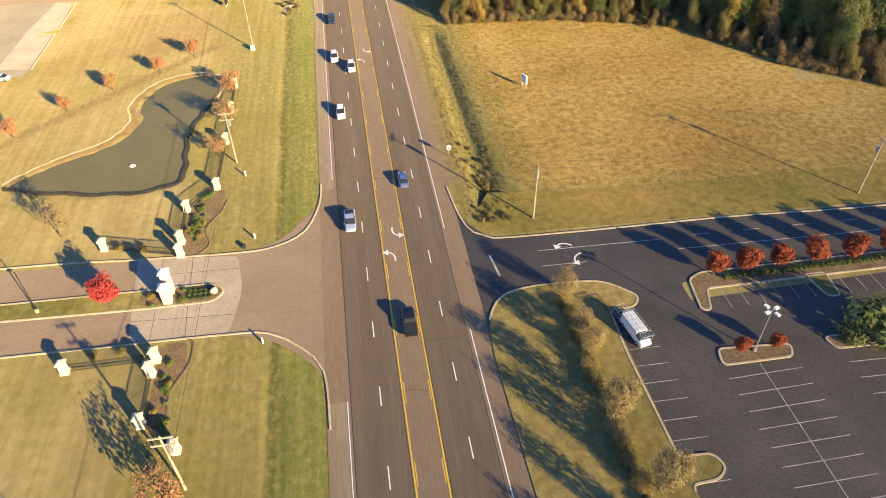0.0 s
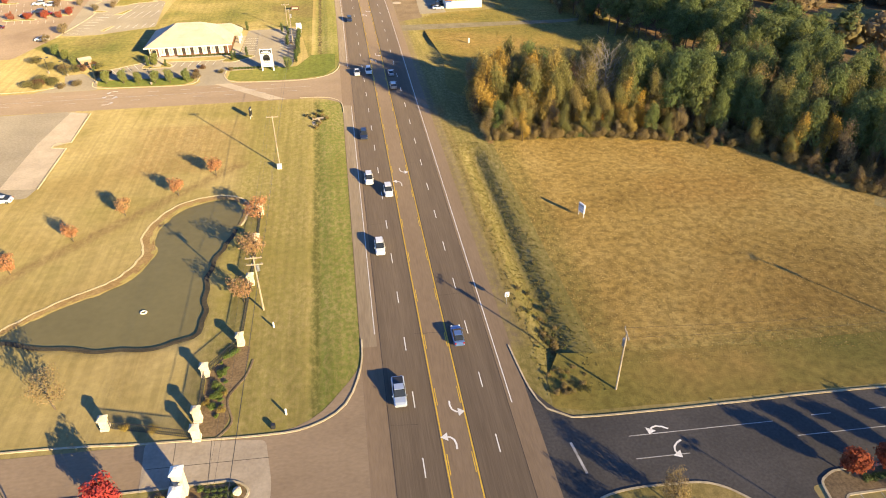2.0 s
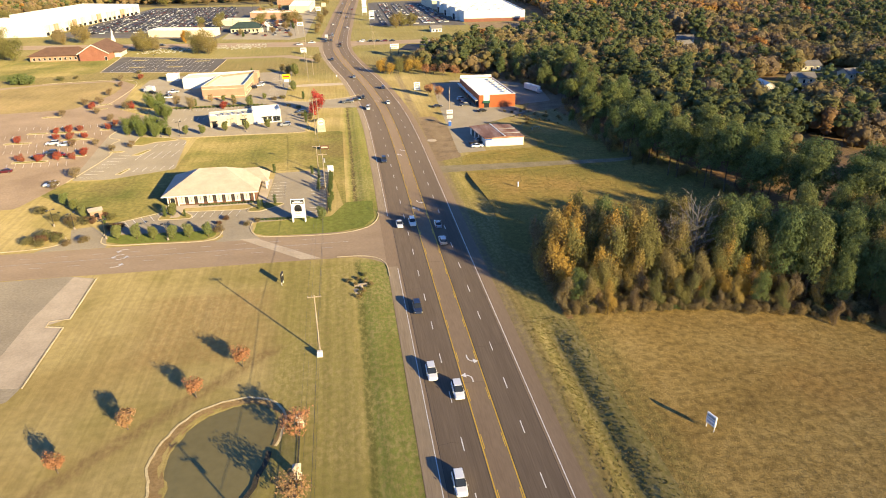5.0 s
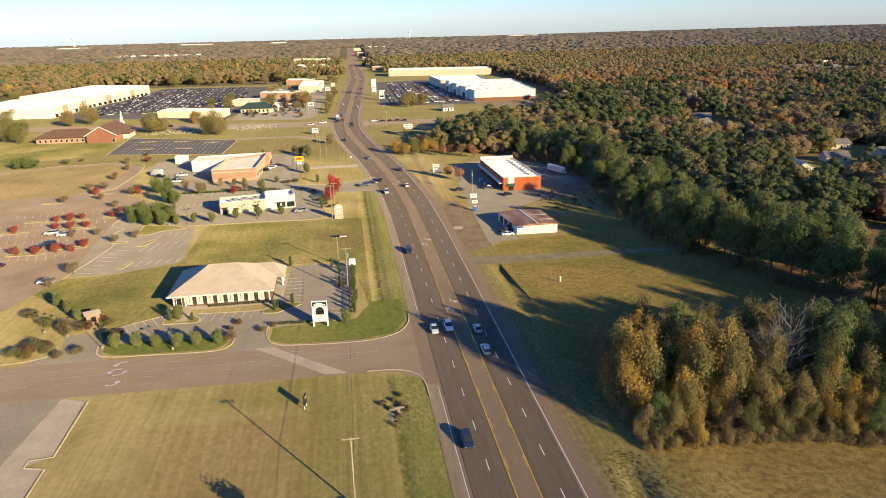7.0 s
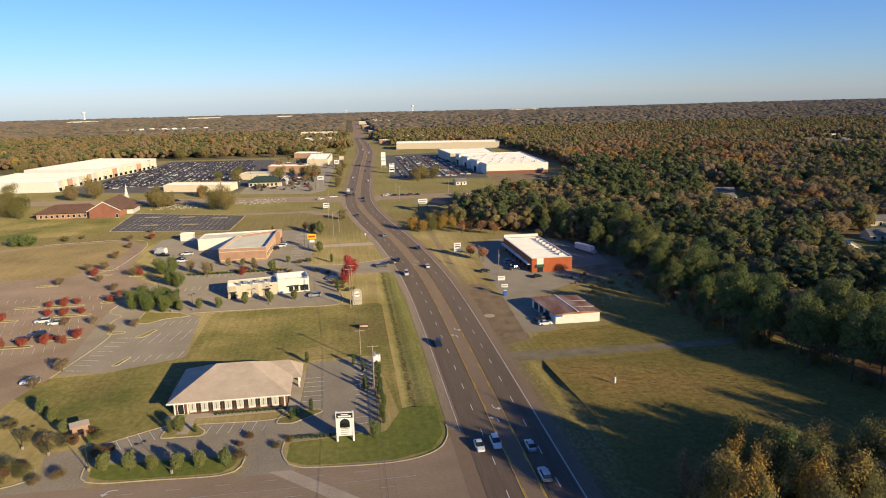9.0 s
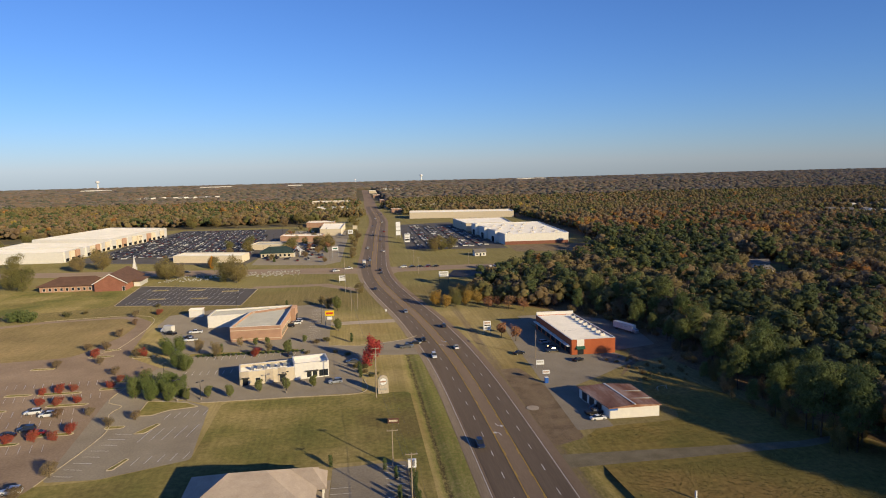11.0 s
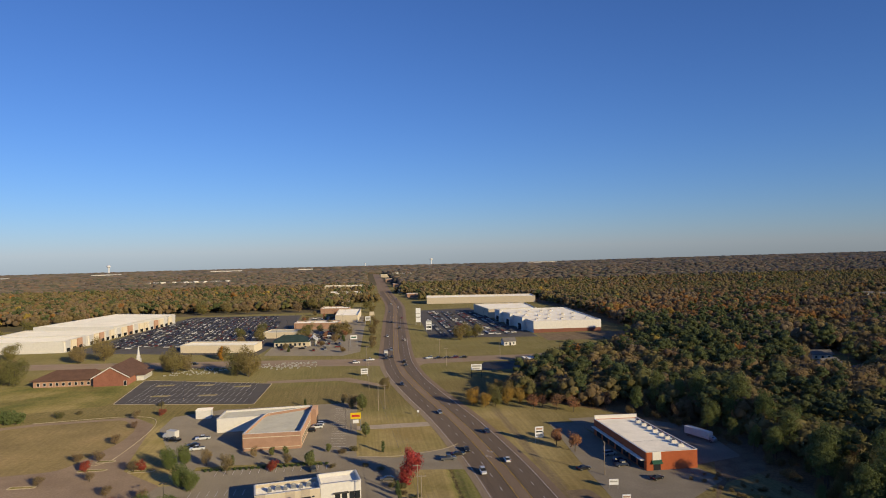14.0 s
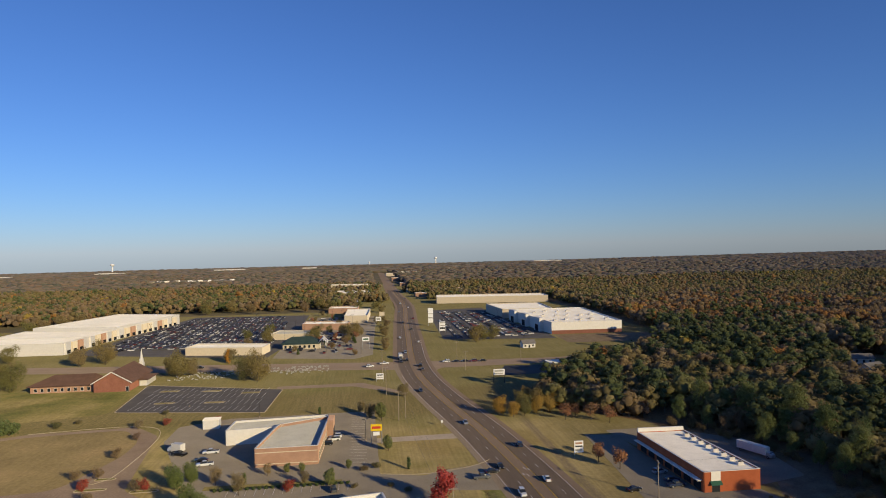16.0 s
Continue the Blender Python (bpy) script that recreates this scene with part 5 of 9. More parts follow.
# watered corner lawns by the bank
sheet("lawn", rounded([(-47.6, 238.0), (-47.8, 230.5), (-43.8, 228.0), (-26, 226.7), (-17.4, 229.8), (-14.2, 236), (-14.0, 250), (-22, 250), (-26.6, 239.2)], 1.0), 0.014, LUSH, "lush green corner lawn below the bank sign")
sheet("lawn", rounded([(-87.2, 235.6), (-86.6, 231.2), (-82, 229.2), (-60.6, 228.2), (-58, 230.8), (-58.2, 234.2)], 1.0), 0.014, LUSH, "green planted strip along the bank lot")


# ---- vehicles ----
def paint_coat(name, color, metal=0.2):
    m = plain(name, color, 0.28, metal, 0.5, 0.03)
    return m


PAINT = {
    "white": paint_coat("car_white", (0.72, 0.72, 0.70), 0.0),
    "silver": paint_coat("car_silver", (0.42, 0.44, 0.46), 0.4),
    "blue": paint_coat("car_blue", (0.10, 0.17, 0.34)),
    "pale_blue": paint_coat("car_pale_blue", (0.38, 0.44, 0.54)),
    "navy": paint_coat("car_navy", (0.03, 0.045, 0.09)),
    "black": paint_coat("car_black", (0.018, 0.018, 0.02)),
    "grey": paint_coat("car_grey", (0.12, 0.125, 0.13)),
    "red": paint_coat("car_red", (0.26, 0.02, 0.025)),
    "yellow": paint_coat("car_yellow", (0.75, 0.55, 0.02), 0.0),
    "maroon": paint_coat("car_maroon", (0.12, 0.02, 0.03)),
}
LAMP_RED = plain("tail_lamp", (0.35, 0.01, 0.01), 0.25)
LAMP_CLEAR = plain("head_lamp", (0.7, 0.7, 0.68), 0.15)


def loft(stations, mat, name, parent, label=""):
    """A body of rounded cross sections: stations of (y, half width low, half width high, z low, z high)."""
    v, f = [], []
    for y, wl_, wh, z0, z1 in stations:
        h = z1 - z0
        v += [(-wl_ * 0.9, y, z0), (-wl_, y, z0 + h * 0.25), (-wh, y, z0 + h * 0.82), (-wh * 0.86, y, z1), (wh * 0.86, y, z1), (wh, y, z0 + h * 0.82), (wl_, y, z0 + h * 0.25), (wl_ * 0.9, y, z0)]
    n = len(stations)
    for i in range(n - 1):
        for j in range(8):
            a, b = i * 8 + j, i * 8 + (j + 1) % 8
            f.append((a, b, b + 8, a + 8))
    f.append(tuple(range(8)))
    f.append(tuple(reversed(range((n - 1) * 8, n * 8))))
    ob = mesh_object(name, v, f, mat, parent, label)
    return ob


CAR_LABEL = {"sedan": "four-door sedan", "suv": "sport utility car", "pickup": "pickup truck", "van": "cargo van"}
CAR_SRC = {}


def wheel(root, x, y, r=0.34):
    s = 1 if x > 0 else -1
    bm = bmesh.new()
    add_cylinder(bm, (x - s * 0.12, y, r), (x + s * 0.1, y, r), r, r, 14)
    w = part("wheel", bm, BLACK_RUBBER, root)
    bm = bmesh.new()
    add_cylinder(bm, (x + s * 0.08, y, r), (x + s * 0.115, y, r), r * 0.62, r * 0.55, 10)
    part("rim", bm, STEEL, w)


def make_vehicle(kind, colour):
    coat = PAINT[colour]
    root = thing("car" if kind != "pickup" else "pickup_truck", pose(0, 0, 0), f"{colour.replace('_', ' ')} {CAR_LABEL[kind]} with dark windows", "car" if kind != "pickup" else "truck")
    if kind == "sedan":
        ln, w, body, belt = 4.7, 0.9, [(-2.35, 0.72, 0.68, 0.35, 0.78), (-2.1, 0.88, 0.84, 0.22, 0.95), (-1.1, 0.92, 0.88, 0.2, 1.0), (0.9, 0.92, 0.88, 0.2, 0.97), (2.0, 0.88, 0.8, 0.22, 0.78), (2.35, 0.7, 0.62, 0.34, 0.66)], 0.96
        cab = [(-1.75, 0.78, 0.62, 0.9, 1.02), (-1.05, 0.8, 0.62, 0.9, 1.42), (0.25, 0.8, 0.62, 0.9, 1.44), (1.15, 0.8, 0.66, 0.88, 0.98)]
        top = (-0.98, 0.2, 0.6, 1.4, 1.47)
        ax = 1.38
    elif kind == "suv":
        ln, w, body, belt = 4.8, 0.95, [(-2.4, 0.85, 0.82, 0.4, 1.05), (-2.2, 0.94, 0.9, 0.28, 1.12), (0.9, 0.96, 0.92, 0.26, 1.1), (2.05, 0.92, 0.84, 0.28, 0.98), (2.4, 0.78, 0.7, 0.4, 0.85)], 1.1
        cab = [(-2.3, 0.82, 0.7, 1.0, 1.2), (-2.05, 0.84, 0.7, 1.0, 1.7), (0.2, 0.84, 0.7, 1.0, 1.74), (1.1, 0.84, 0.72, 0.98, 1.12)]
        top = (-2.0, 0.15, 0.68, 1.7, 1.78)
        ax = 1.42
    elif kind == "pickup":
        ln, w, body, belt = 5.7, 0.98, [(-2.85, 0.9, 0.9, 0.45, 1.05), (-2.7, 0.98, 0.96, 0.35, 1.12), (-0.7, 0.98, 0.96, 0.33, 1.12), (1.3, 0.98, 0.95, 0.33, 1.14), (2.5, 0.95, 0.88, 0.35, 1.05), (2.85, 0.82, 0.76, 0.45, 0.9)], 1.12
        cab = [(-0.75, 0.86, 0.74, 1.05, 1.3), (-0.6, 0.88, 0.74, 1.05, 1.8), (0.75, 0.88, 0.74, 1.05, 1.82), (1.5, 0.88, 0.76, 1.04, 1.16)]
        top = (-0.55, 0.7, 0.72, 1.78, 1.86)
        ax = 1.75
    else:
        ln, w, body, belt = 5.6, 1.0, [(-2.8, 0.95, 0.92, 0.4, 1.2), (-2.6, 1.0, 0.98, 0.3, 1.3), (1.9, 1.0, 0.96, 0.3, 1.3), (2.5, 0.96, 0.88, 0.32, 1.1), (2.8, 0.85, 0.78, 0.42, 0.95)], 1.3
        cab = [(1.2, 0.9, 0.8, 1.2, 2.0), (1.6, 0.9, 0.8, 1.2, 1.9), (2.2, 0.9, 0.8, 1.15, 1.3)]
        top = (-2.75, 1.3, 0.9, 1.2, 2.1)
        ax = 1.8
    loft(body, coat, "body", root)
    loft(cab, GLASS, "glazing", root, "dark tinted windows")
    box_part("roof", root, -top[2], top[2], top[0], top[1], top[3], top[4], coat, 0.06)
    if kind == "pickup":
        box_part("bed", root, -0.78, 0.78, -2.68, -0.85, 1.06, 1.126, DARK, label="dark open load bed")
    for x in (-w + 0.06, w - 0.06):
        for y in (-ax, ax):
            wheel(root, x, y, 0.33 if kind == "sedan" else 0.38)
        s = 1 if x > 0 else -1
        box_part("headlight", root, x - s * 0.38, x - s * 0.06, ln / 2 - 0.18, ln / 2 - 0.02, 0.6, 0.76, LAMP_CLEAR, 0.02)
        box_part("tail_light", root, x - s * 0.3, x - s * 0.02, -ln / 2 + 0.0, -ln / 2 + 0.12, 0.72, 0.92, LAMP_RED, 0.02)
        box_part("mirror", root, x - 0.02 + s * 0.08, x + 0.02 + s * 0.2, 0.95 if kind != "pickup" else 1.25, 1.1 if kind != "pickup" else 1.4, belt, belt + 0.16, coat, 0.02)
    return root


def vehicle(kind, colour, x, y, turn, z=0.045):
    m = pose(x, y, z, 0, 0, turn)
    if (kind, colour) in CAR_SRC:
        return copy_thing(CAR_SRC[kind, colour], m)
    r = make_vehicle(kind, colour)
    r.matrix_world = m
    CAR_SRC[kind, colour] = r
    return r


# traffic: x from the centre line, y, towards (180) or away (0)
for kind, colour, dx, y in (("pickup", "pale_blue", -7.2, 90), ("suv", "white", -7.6, 156.8), ("suv", "white", -3.7, 150.6), ("suv", "white", -7.2, 128.5), ("suv", "navy", -7.5, 181.0),
                            ("sedan", "white", -7.1, 228.4), ("suv", "white", -3.4, 229.0), ("suv", "navy", -7.3, 288.8), ("suv", "white", -7.3, 371.5), ("sedan", "black", -6.8, 396), ("sedan", "silver", -3.6, 452),
                            ("sedan", "navy", -7.0, 517), ("suv", "silver", -3.6, 640), ("sedan", "white", -7.0, 716), ("suv", "black", -3.6, 820), ("sedan", "silver", -7, 930), ("suv", "white", -4, 1040)):
    vehicle(kind, colour, cx(y) + dx, y, 180)
for kind, colour, dx, y in (("pickup", "black", 0.2, 64.5), ("sedan", "blue", 3.4, 101.0), ("sedan", "silver", 3.5, 226.5), ("suv", "silver", 3.2, 215.2), ("sedan", "white", 3.6, 382), ("suv", "navy", 6.8, 418), ("sedan", "grey", 3.6, 575),
                            ("suv", "black", 3.5, 588), ("sedan", "white", 7, 690), ("suv", "grey", 3.6, 770), ("sedan", "red", 7, 860), ("suv", "white", 3.6, 980), ("sedan", "blue", 6.9, 1120)):
    vehicle(kind, colour, cx(y) + dx, y, 0)
# at the far junction and on the drives
for kind, colour, x, y, a in (("sedan", "black", -14.4, 391.6, -80), ("pickup", "grey", -18.6, 387.0, -84), ("pickup", "white", -41.7, 600, -80), ("suv", "white", -50.6, 592, -80), ("sedan", "white", -121, 600, -80), ("suv", "black", -155, 612, -80),
                              ("suv", "white", -2.9, 598, 90), ("sedan", "black", 3.0, 597, 90), ("sedan", "black", 8.6, 596.6, 90), ("suv", "maroon", 14.0, 596, 90), ("sedan", "black", 20, 596, 90), ("suv", "navy", -31, 604, 180), ("sedan", "black", -27, 609, 180),
                              # parked round the roadside shops
                              ("sedan", "white", 29.0, 300.4, -88), ("pickup", "black", 29.4, 304.6, -86), ("sedan", "grey", 31.5, 308.2, -88), ("sedan", "black", 42.5, 356.0, -65), ("suv", "silver", 37.3, 381.7, -80), ("pickup", "navy", 36.9, 370.0, -80), ("suv", "navy", 37.6, 374.0, -80), ("sedan", "black", 23.4, 368.8, -75),
                              ("suv", "white", -66.2, 438.0, 94), ("suv", "white", -65.8, 441.6, 94), ("suv", "black", -68.8, 432.6, 94), ("suv", "silver", -46.2, 347.8, 100), ("sedan", "grey", -40.2, 370.6, 90), ("suv", "grey", -64.3, 384.4, 10),
                              ("pickup", "white", -109.6, 430.0, 95), ("pickup", "white", -108.6, 416.0, 100), ("sedan", "black", -111, 421, 95), ("pickup", "black", -120.5, 429.6, 70),
                              ("suv", "white", -137.0, 336.0, 98), ("suv", "white", -131.6, 333.0, 98), ("suv", "navy", -132.7, 322.0, 98), ("sedan", "red", -128.6, 318.6, 98), ("sedan", "black", -136.0, 318.0, 98), ("suv", "white", -118.6, 282.4, 95), ("sedan", "maroon", -140.5, 301.0, 98), ("suv", "white", -144.0, 297.0, 98), ("sedan", "silver", -140, 288.5, 98), ("sedan", "white", -88.0, 160, 90)):
    vehicle(kind, colour, x, y, a)
van = vehicle("van", "white", 31.9, 57.0, 190, 0.03)
van["label"] = "white cargo van with a pipe ladder rack on its roof"
for y in np.arange(-2.6, 2.9, 0.9):
    cylinder_part("rack_bar", van, (-0.9, y, 2.5), (0.9, y, 2.5), 0.04, 0.04, STEEL, 5)
for x in (-0.9, -0.3, 0.3, 0.9):
    cylinder_part("rack_rail", van, (x, -2.9, 2.54), (x, 3.0, 2.54), 0.04, 0.04, STEEL, 5)
for x in (-0.9, 0.9):
    for y in (-2.6, 0, 2.6):
        cylinder_part("rack_leg", van, (x, y, 1.2 if y > 2 else 2.0), (x, y, 2.5), 0.035, 0.035, STEEL, 5)
cage = thing("pipe_rack", pose(31.2, 60.6, 0.03, 0, 0, 10), "galvanised pipe rack trailer behind the van", "trailer")
for x in (-0.9, 0.9):
    for z in (0.5, 1.5):
        cylinder_part("side_rail", cage, (x, -1.2, z), (x, 1.2, z), 0.04, 0.04, STEEL, 5)
    for y in (-1.2, 0, 1.2):
        cylinder_part("upright", cage, (x, y, 0.3), (x, y, 1.5), 0.04, 0.04, STEEL, 5)
    wheel(cage, x, 0, 0.3)
for y in (-1.2, 0, 1.2):
    cylinder_part("cross_bar", cage, (-0.9, y, 1.5), (0.9, y, 1.5), 0.04, 0.04, STEEL, 5)
box_part("deck", cage, -0.85, 0.85, -1.25, 1.25, 0.4, 0.48, DARK)


def box_truck(x, y, turn, cab="white", long=6.5):
    r = thing("box_truck", pose(x, y, 0.03, 0, 0, turn), "white box truck parked on asphalt", "truck")
    box_part("cargo_box", r, -1.2, 1.2, -long / 2, long / 2 - 1.6, 0.9, 3.5, WHITE_WALL, 0.05)
    loft([(long / 2 - 1.5, 1.05, 1.0, 0.5, 2.3), (long / 2 - 0.4, 1.05, 1.0, 0.5, 2.2), (long / 2 + 0.5, 1.0, 0.95, 0.5, 1.5)], PAINT[cab], "cab", r)
    box_part("windscreen", r, -0.85, 0.85, long / 2 - 0.3, long / 2 - 0.05, 1.5, 2.1, GLASS, 0.02)
    for x_ in (-1.0, 1.0):
        for y_ in (-long / 2 + 1.4, long / 2 - 0.9):
            wheel(r, x_, y_, 0.45)
    return r


box_truck(-122.4, 433.6, 60, "white", 6.0)
box_truck(77.0, 394.0, 200, "silver", 13.0)
box_truck(-30.5, 617, 180, "grey", 9.0)

# parked cars of the mall lots, too many to count
def parked(name, rows, label):
    """Small cars in rows: a hull and a dark cabin each."""
    hv, hf, cv, cf = [], [], [], []
    for x, y, a in rows:
        m = Matrix.Rotation(radians(a), 2)
        def put(vs, fs, pts, zs):
            k = len(vs)
            for (px, py), z in zip(pts, zs):
                q = m @ Vector((px, py))
                vs.append((x + q.x, y + q.y, z))
            fs.extend([(k, k + 1, k + 5, k + 4), (k + 1, k + 2, k + 6, k + 5), (k + 2, k + 3, k + 7, k + 6), (k + 3, k, k + 4, k + 7), (k + 4, k + 5, k + 6, k + 7)])
        s = 0.9 + 0.25 * random.random()
        put(hv, hf, [(-0.9, -2.3), (0.9, -2.3), (0.9, 2.3), (-0.9, 2.3), (-0.85, -2.2), (0.85, -2.2), (0.8, 2.1), (-0.8, 2.1)], [0.25] * 4 + [0.95 * s] * 4)
        put(cv, cf, [(-0.8, -1.8), (0.8, -1.8), (0.8, 1.0), (-0.8, 1.0), (-0.62, -1.2), (0.62, -1.2), (0.62, 0.3), (-0.62, 0.3)], [0.95 * s] * 4 + [1.5 * s] * 4)
    m = bpy.data.materials.get("parked_paint") or bpy.data.materials.new("parked_paint")
    m.use_nodes = True
    nt = m.node_tree
    if not any(q.bl_idname == "ShaderNodeValToRGB" for q in nt.nodes):
        g = nt.nodes.new("ShaderNodeNewGeometry")
        rp = nt.nodes.new("ShaderNodeValToRGB")
        rp.color_ramp.interpolation = "CONSTANT"
        e = rp.color_ramp.elements
        for i, c in enumerate([(0.66, 0.65, 0.62), (0.3, 0.3, 0.3), (0.03, 0.035, 0.05), (0.015, 0.015, 0.02), (0.07, 0.08, 0.12), (0.14, 0.03, 0.03), (0.5, 0.49, 0.46), (0.1, 0.1, 0.1)]):
            el = e[i] if i < 2 else e.new(i / 8)
            el.position, el.color = i / 8, (*c, 1)
        nt.links.new(g.outputs["Random Per Island"], rp.inputs[0])
        nt.links.new(rp.outputs[0], nt.nodes["Principled BSDF"].inputs["Base Color"])
        nt.nodes["Principled BSDF"].inputs["Roughness"].default_value = 0.6
        nt.nodes["Principled BSDF"].inputs["Specular IOR Level"].default_value = 0.2
    ob = mesh_object(name, hv + cv, hf + [tuple(i + len(hv) for i in q) for q in cf], [m, DARK])
    ob.data.polygons.foreach_set("material_index", [0] * len(hf) + [1] * len(cf))
    return tagged(ob, label, "cars", "", "stuff")


rows = []
for k in range(21):
    for i in range(76):
        x, y = -246 + k * 6.2 + (1.2 if k % 2 else 0), 702 + i * 2.9
        x += -0.02 * (y - 700)
        if random.random() < 0.88 and inside(x, y, [(-258, 696), (-128, 650), (-125, 830), (-140, 925), (-228, 935), (-240, 850)]):
            rows.append((x + random.gauss(0, 0.5), y + random.gauss(0, 0.5), 90 + random.gauss(0, 6)))
parked("parked_cars", rows, "crowded rows of parked cars before the mall")
rows = []
for k in range(9):
    for i in range(64):
        x, y = 22 + k * 7.4 + (2.2 if k % 2 else 0), 706 + i * 3.4
        if random.random() < 0.72 and inside(x, y, [(18, 702), (92, 690), (84, 800), (78, 900), (24, 920)]):
            rows.append((x, y, 90))
parked("parked_cars", rows, "crowded rows of parked cars before the big store")
rows = [(-60 - random.random() * 48, 650 + random.random() * 240, random.choice((0, 90))) for _ in range(110)]
parked("parked_cars", rows, "scattered parked cars of roadside restaurants")


# ---- poles and wires ----
def utility_pole(x, y, h, arm_turn=0, transformer=False, arms=1, wood=True):
    r = thing("utility_pole", pose(x, y, ground_z(x, y)), "weathered wooden utility pole with a crossarm", "utility pole", "utility poles")
    cylinder_part("post", r, (0, 0, -0.3), (0, 0, h), 0.17, 0.11, POLE_WOOD, 8)
    m = Matrix.Rotation(radians(arm_turn), 4, "Z")
    for k in range(arms):
        z = h - 0.35 - k * 1.3
        bm = bmesh.new()
        add_box(bm, -1.35, 1.35, -0.07, 0.07, z - 0.09, z + 0.09)
        bmesh.ops.transform(bm, matrix=m, verts=bm.verts)
        a = part("crossarm", bm, POLE_WOOD, r)
        for u in (-1.2, -0.45, 1.2):
            bm = bmesh.new()
            add_cylinder(bm, (u, 0, z + 0.09), (u, 0, z + 0.32), 0.06, 0.04, 6)
            bmesh.ops.transform(bm, matrix=m, verts=bm.verts)
            part("insulator", bm, STEEL, a)
    if transformer:
        bm = bmesh.new()
        add_cylinder(bm, (0.42, 0, h - 2.9), (0.42, 0, h - 1.7), 0.3, 0.3, 10)
        bmesh.ops.transform(bm, matrix=m, verts=bm.verts)
        part("transformer", bm, STEEL, r, "grey drum transformer")
    return r


POLES = [(-29.7, 42.5, 11.0), (-28.8, 113.3, 11.3), (-28.6, 167.5, 13.0), (-28.2, 258.2, 13.4), (-33.0, 331.0, 14.5), (-40.3, 462, 12.5), (-43.7, 512, 14), (-44.2, 555, 16)]
for i, (x, y, h) in enumerate(POLES):
    utility_pole(x, y, h, 0, i in (0, 1, 3), 2 if i in (0, 1) else 1)
for x, y, h, tr in ((-32.2, 352, 10.5, False), (-37.2, 466, 11, False), (24.4, 86.1, 11.3, True), (84.9, 83.1, 11.5, True), (28.1, 362.6, 10.6, True), (4.8, 569, 11, False), (5.6, 610, 11, False), (42.9, 589, 11, False), (-30.9, 281, 9.5, False)):
    utility_pole(x, y, h, 80 if x > 20 else 0, tr)


def wire(a, b, sag, r=0.014):
    a, b = Vector(a), Vector(b)
    v, f = [], []
    n = 12
    pts = [a.lerp(b, t / n) - Vector((0, 0, sag * 4 * (t / n) * (1 - t / n))) for t in range(n + 1)]
    d = (b - a).normalized()
    s, u = d.cross(Vector((0, 0, 1))).normalized() * r, Vector((0, 0, r))
    for p in pts:
        v += [p + s, p + u, p - s, p - u]
    for i in range(n):
        for j in range(4):
            k = i * 4 + j
            k2 = i * 4 + (j + 1) % 4
            f.append((k, k2, k2 + 4, k + 4))
    return tagged(mesh_object("overhead_wire", v, f, DARK), "thin dark overhead wire strung between poles", "wire", "overhead wires")


for (x0, y0, h0), (x1, y1, h1) in zip([(-30, -40, 11.3)] + POLES, POLES):
    for u in (-1.2, -0.45, 1.2):
        wire((x0 + u, y0, h0 - 0.05 if y0 > 0 else h0), (x1 + u, y1, h1 - 0.05), 0.9)
for (x0, y0, h0), (x1, y1, h1) in zip([(-30, -40, 11.3)] + POLES, POLES):
    wire((x0 + 0.2, y0, 6.9), (x1 + 0.2, y1, 6.9), 0.5, 0.032)
for u in (-1.0, 1.0):
    wire((24.4, 86.1 + u, 11.2), (84.9, 83.1 + u, 11.4), 0.9)
    wire((84.9, 83.1 + u, 11.4), (150, 80 + u, 11.4), 0.9)
wire((28.1, 362.6, 10.0), (110, 372, 10), 0.8)


def lot_light(x, y, h, heads=2, turn=0, base=True, label="white lot light on a tall pole"):
    r = thing("lot_light", pose(x, y, ground_z(x, y), 0, 0, turn), label, "street lamp")
    cylinder_part("pole", r, (0, 0, 0), (0, 0, h), 0.09, 0.07, STEEL if heads > 2 else DARK, 8)
    if base:
        cylinder_part("footing", r, (0, 0, 0), (0, 0, 0.7), 0.28, 0.26, CONCRETE, 10)
    for k in range(heads):
        a = k * math.tau / heads
        c, s = math.cos(a), math.sin(a)
        bm = bmesh.new()
        add_cylinder(bm, (0, 0, h - 0.1), (c * 0.6, s * 0.6, h), 0.04, 0.04, 5)
        arm = part("arm", bm, STEEL, r)
        bm = bmesh.new()
        add_box(bm, 0.5, 1.25, -0.26, 0.26, h - 0.1, h + 0.14, 0.05)
        bmesh.ops.transform(bm, matrix=Matrix.Rotation(a, 4, "Z"), verts=bm.verts)
        part("lamp_head", bm, WHITE_WALL if heads > 2 else DARK, arm)
    return r


lot_light(47.3, 51.2, 8.3, 4, 20, label="white four-headed lot light on a pole")
for x, y, h in ((-87.4, 233.8, 5.5), (-70.3, 229.8, 5.0), (-98.2, 242.0, 5.0), (-104.9, 245.6, 5.0), (-95.7, 339.4, 7.0), (-61.9, 340.9, 7.0), (-88.5, 339.6, 6), (-54.3, 436, 8), (-139.8, 483, 8), (-136, 507, 9), (-99.9, 480, 8), (-105, 360, 7)):
    lot_light(x, y, h, 2, 40)
for k in range(14):
    lot_light(-235 + (k % 5) * 26, 705 + (k // 5) * 70 + 6 * (k % 2), 11, 2, 0)
for k in range(22):
    lot_light(-56 - (k * 23.7) % 60, 640 + k * 14, 9 + k % 3, 2, 40 * k)
for k in range(6):
    lot_light(30 + (k % 3) * 22, 720 + (k // 3) * 90, 11, 2, 0)
street = lot_light(-55.9, 76.4, 8.5, 1, 150, True, "pale street lamp with one arm on the median")

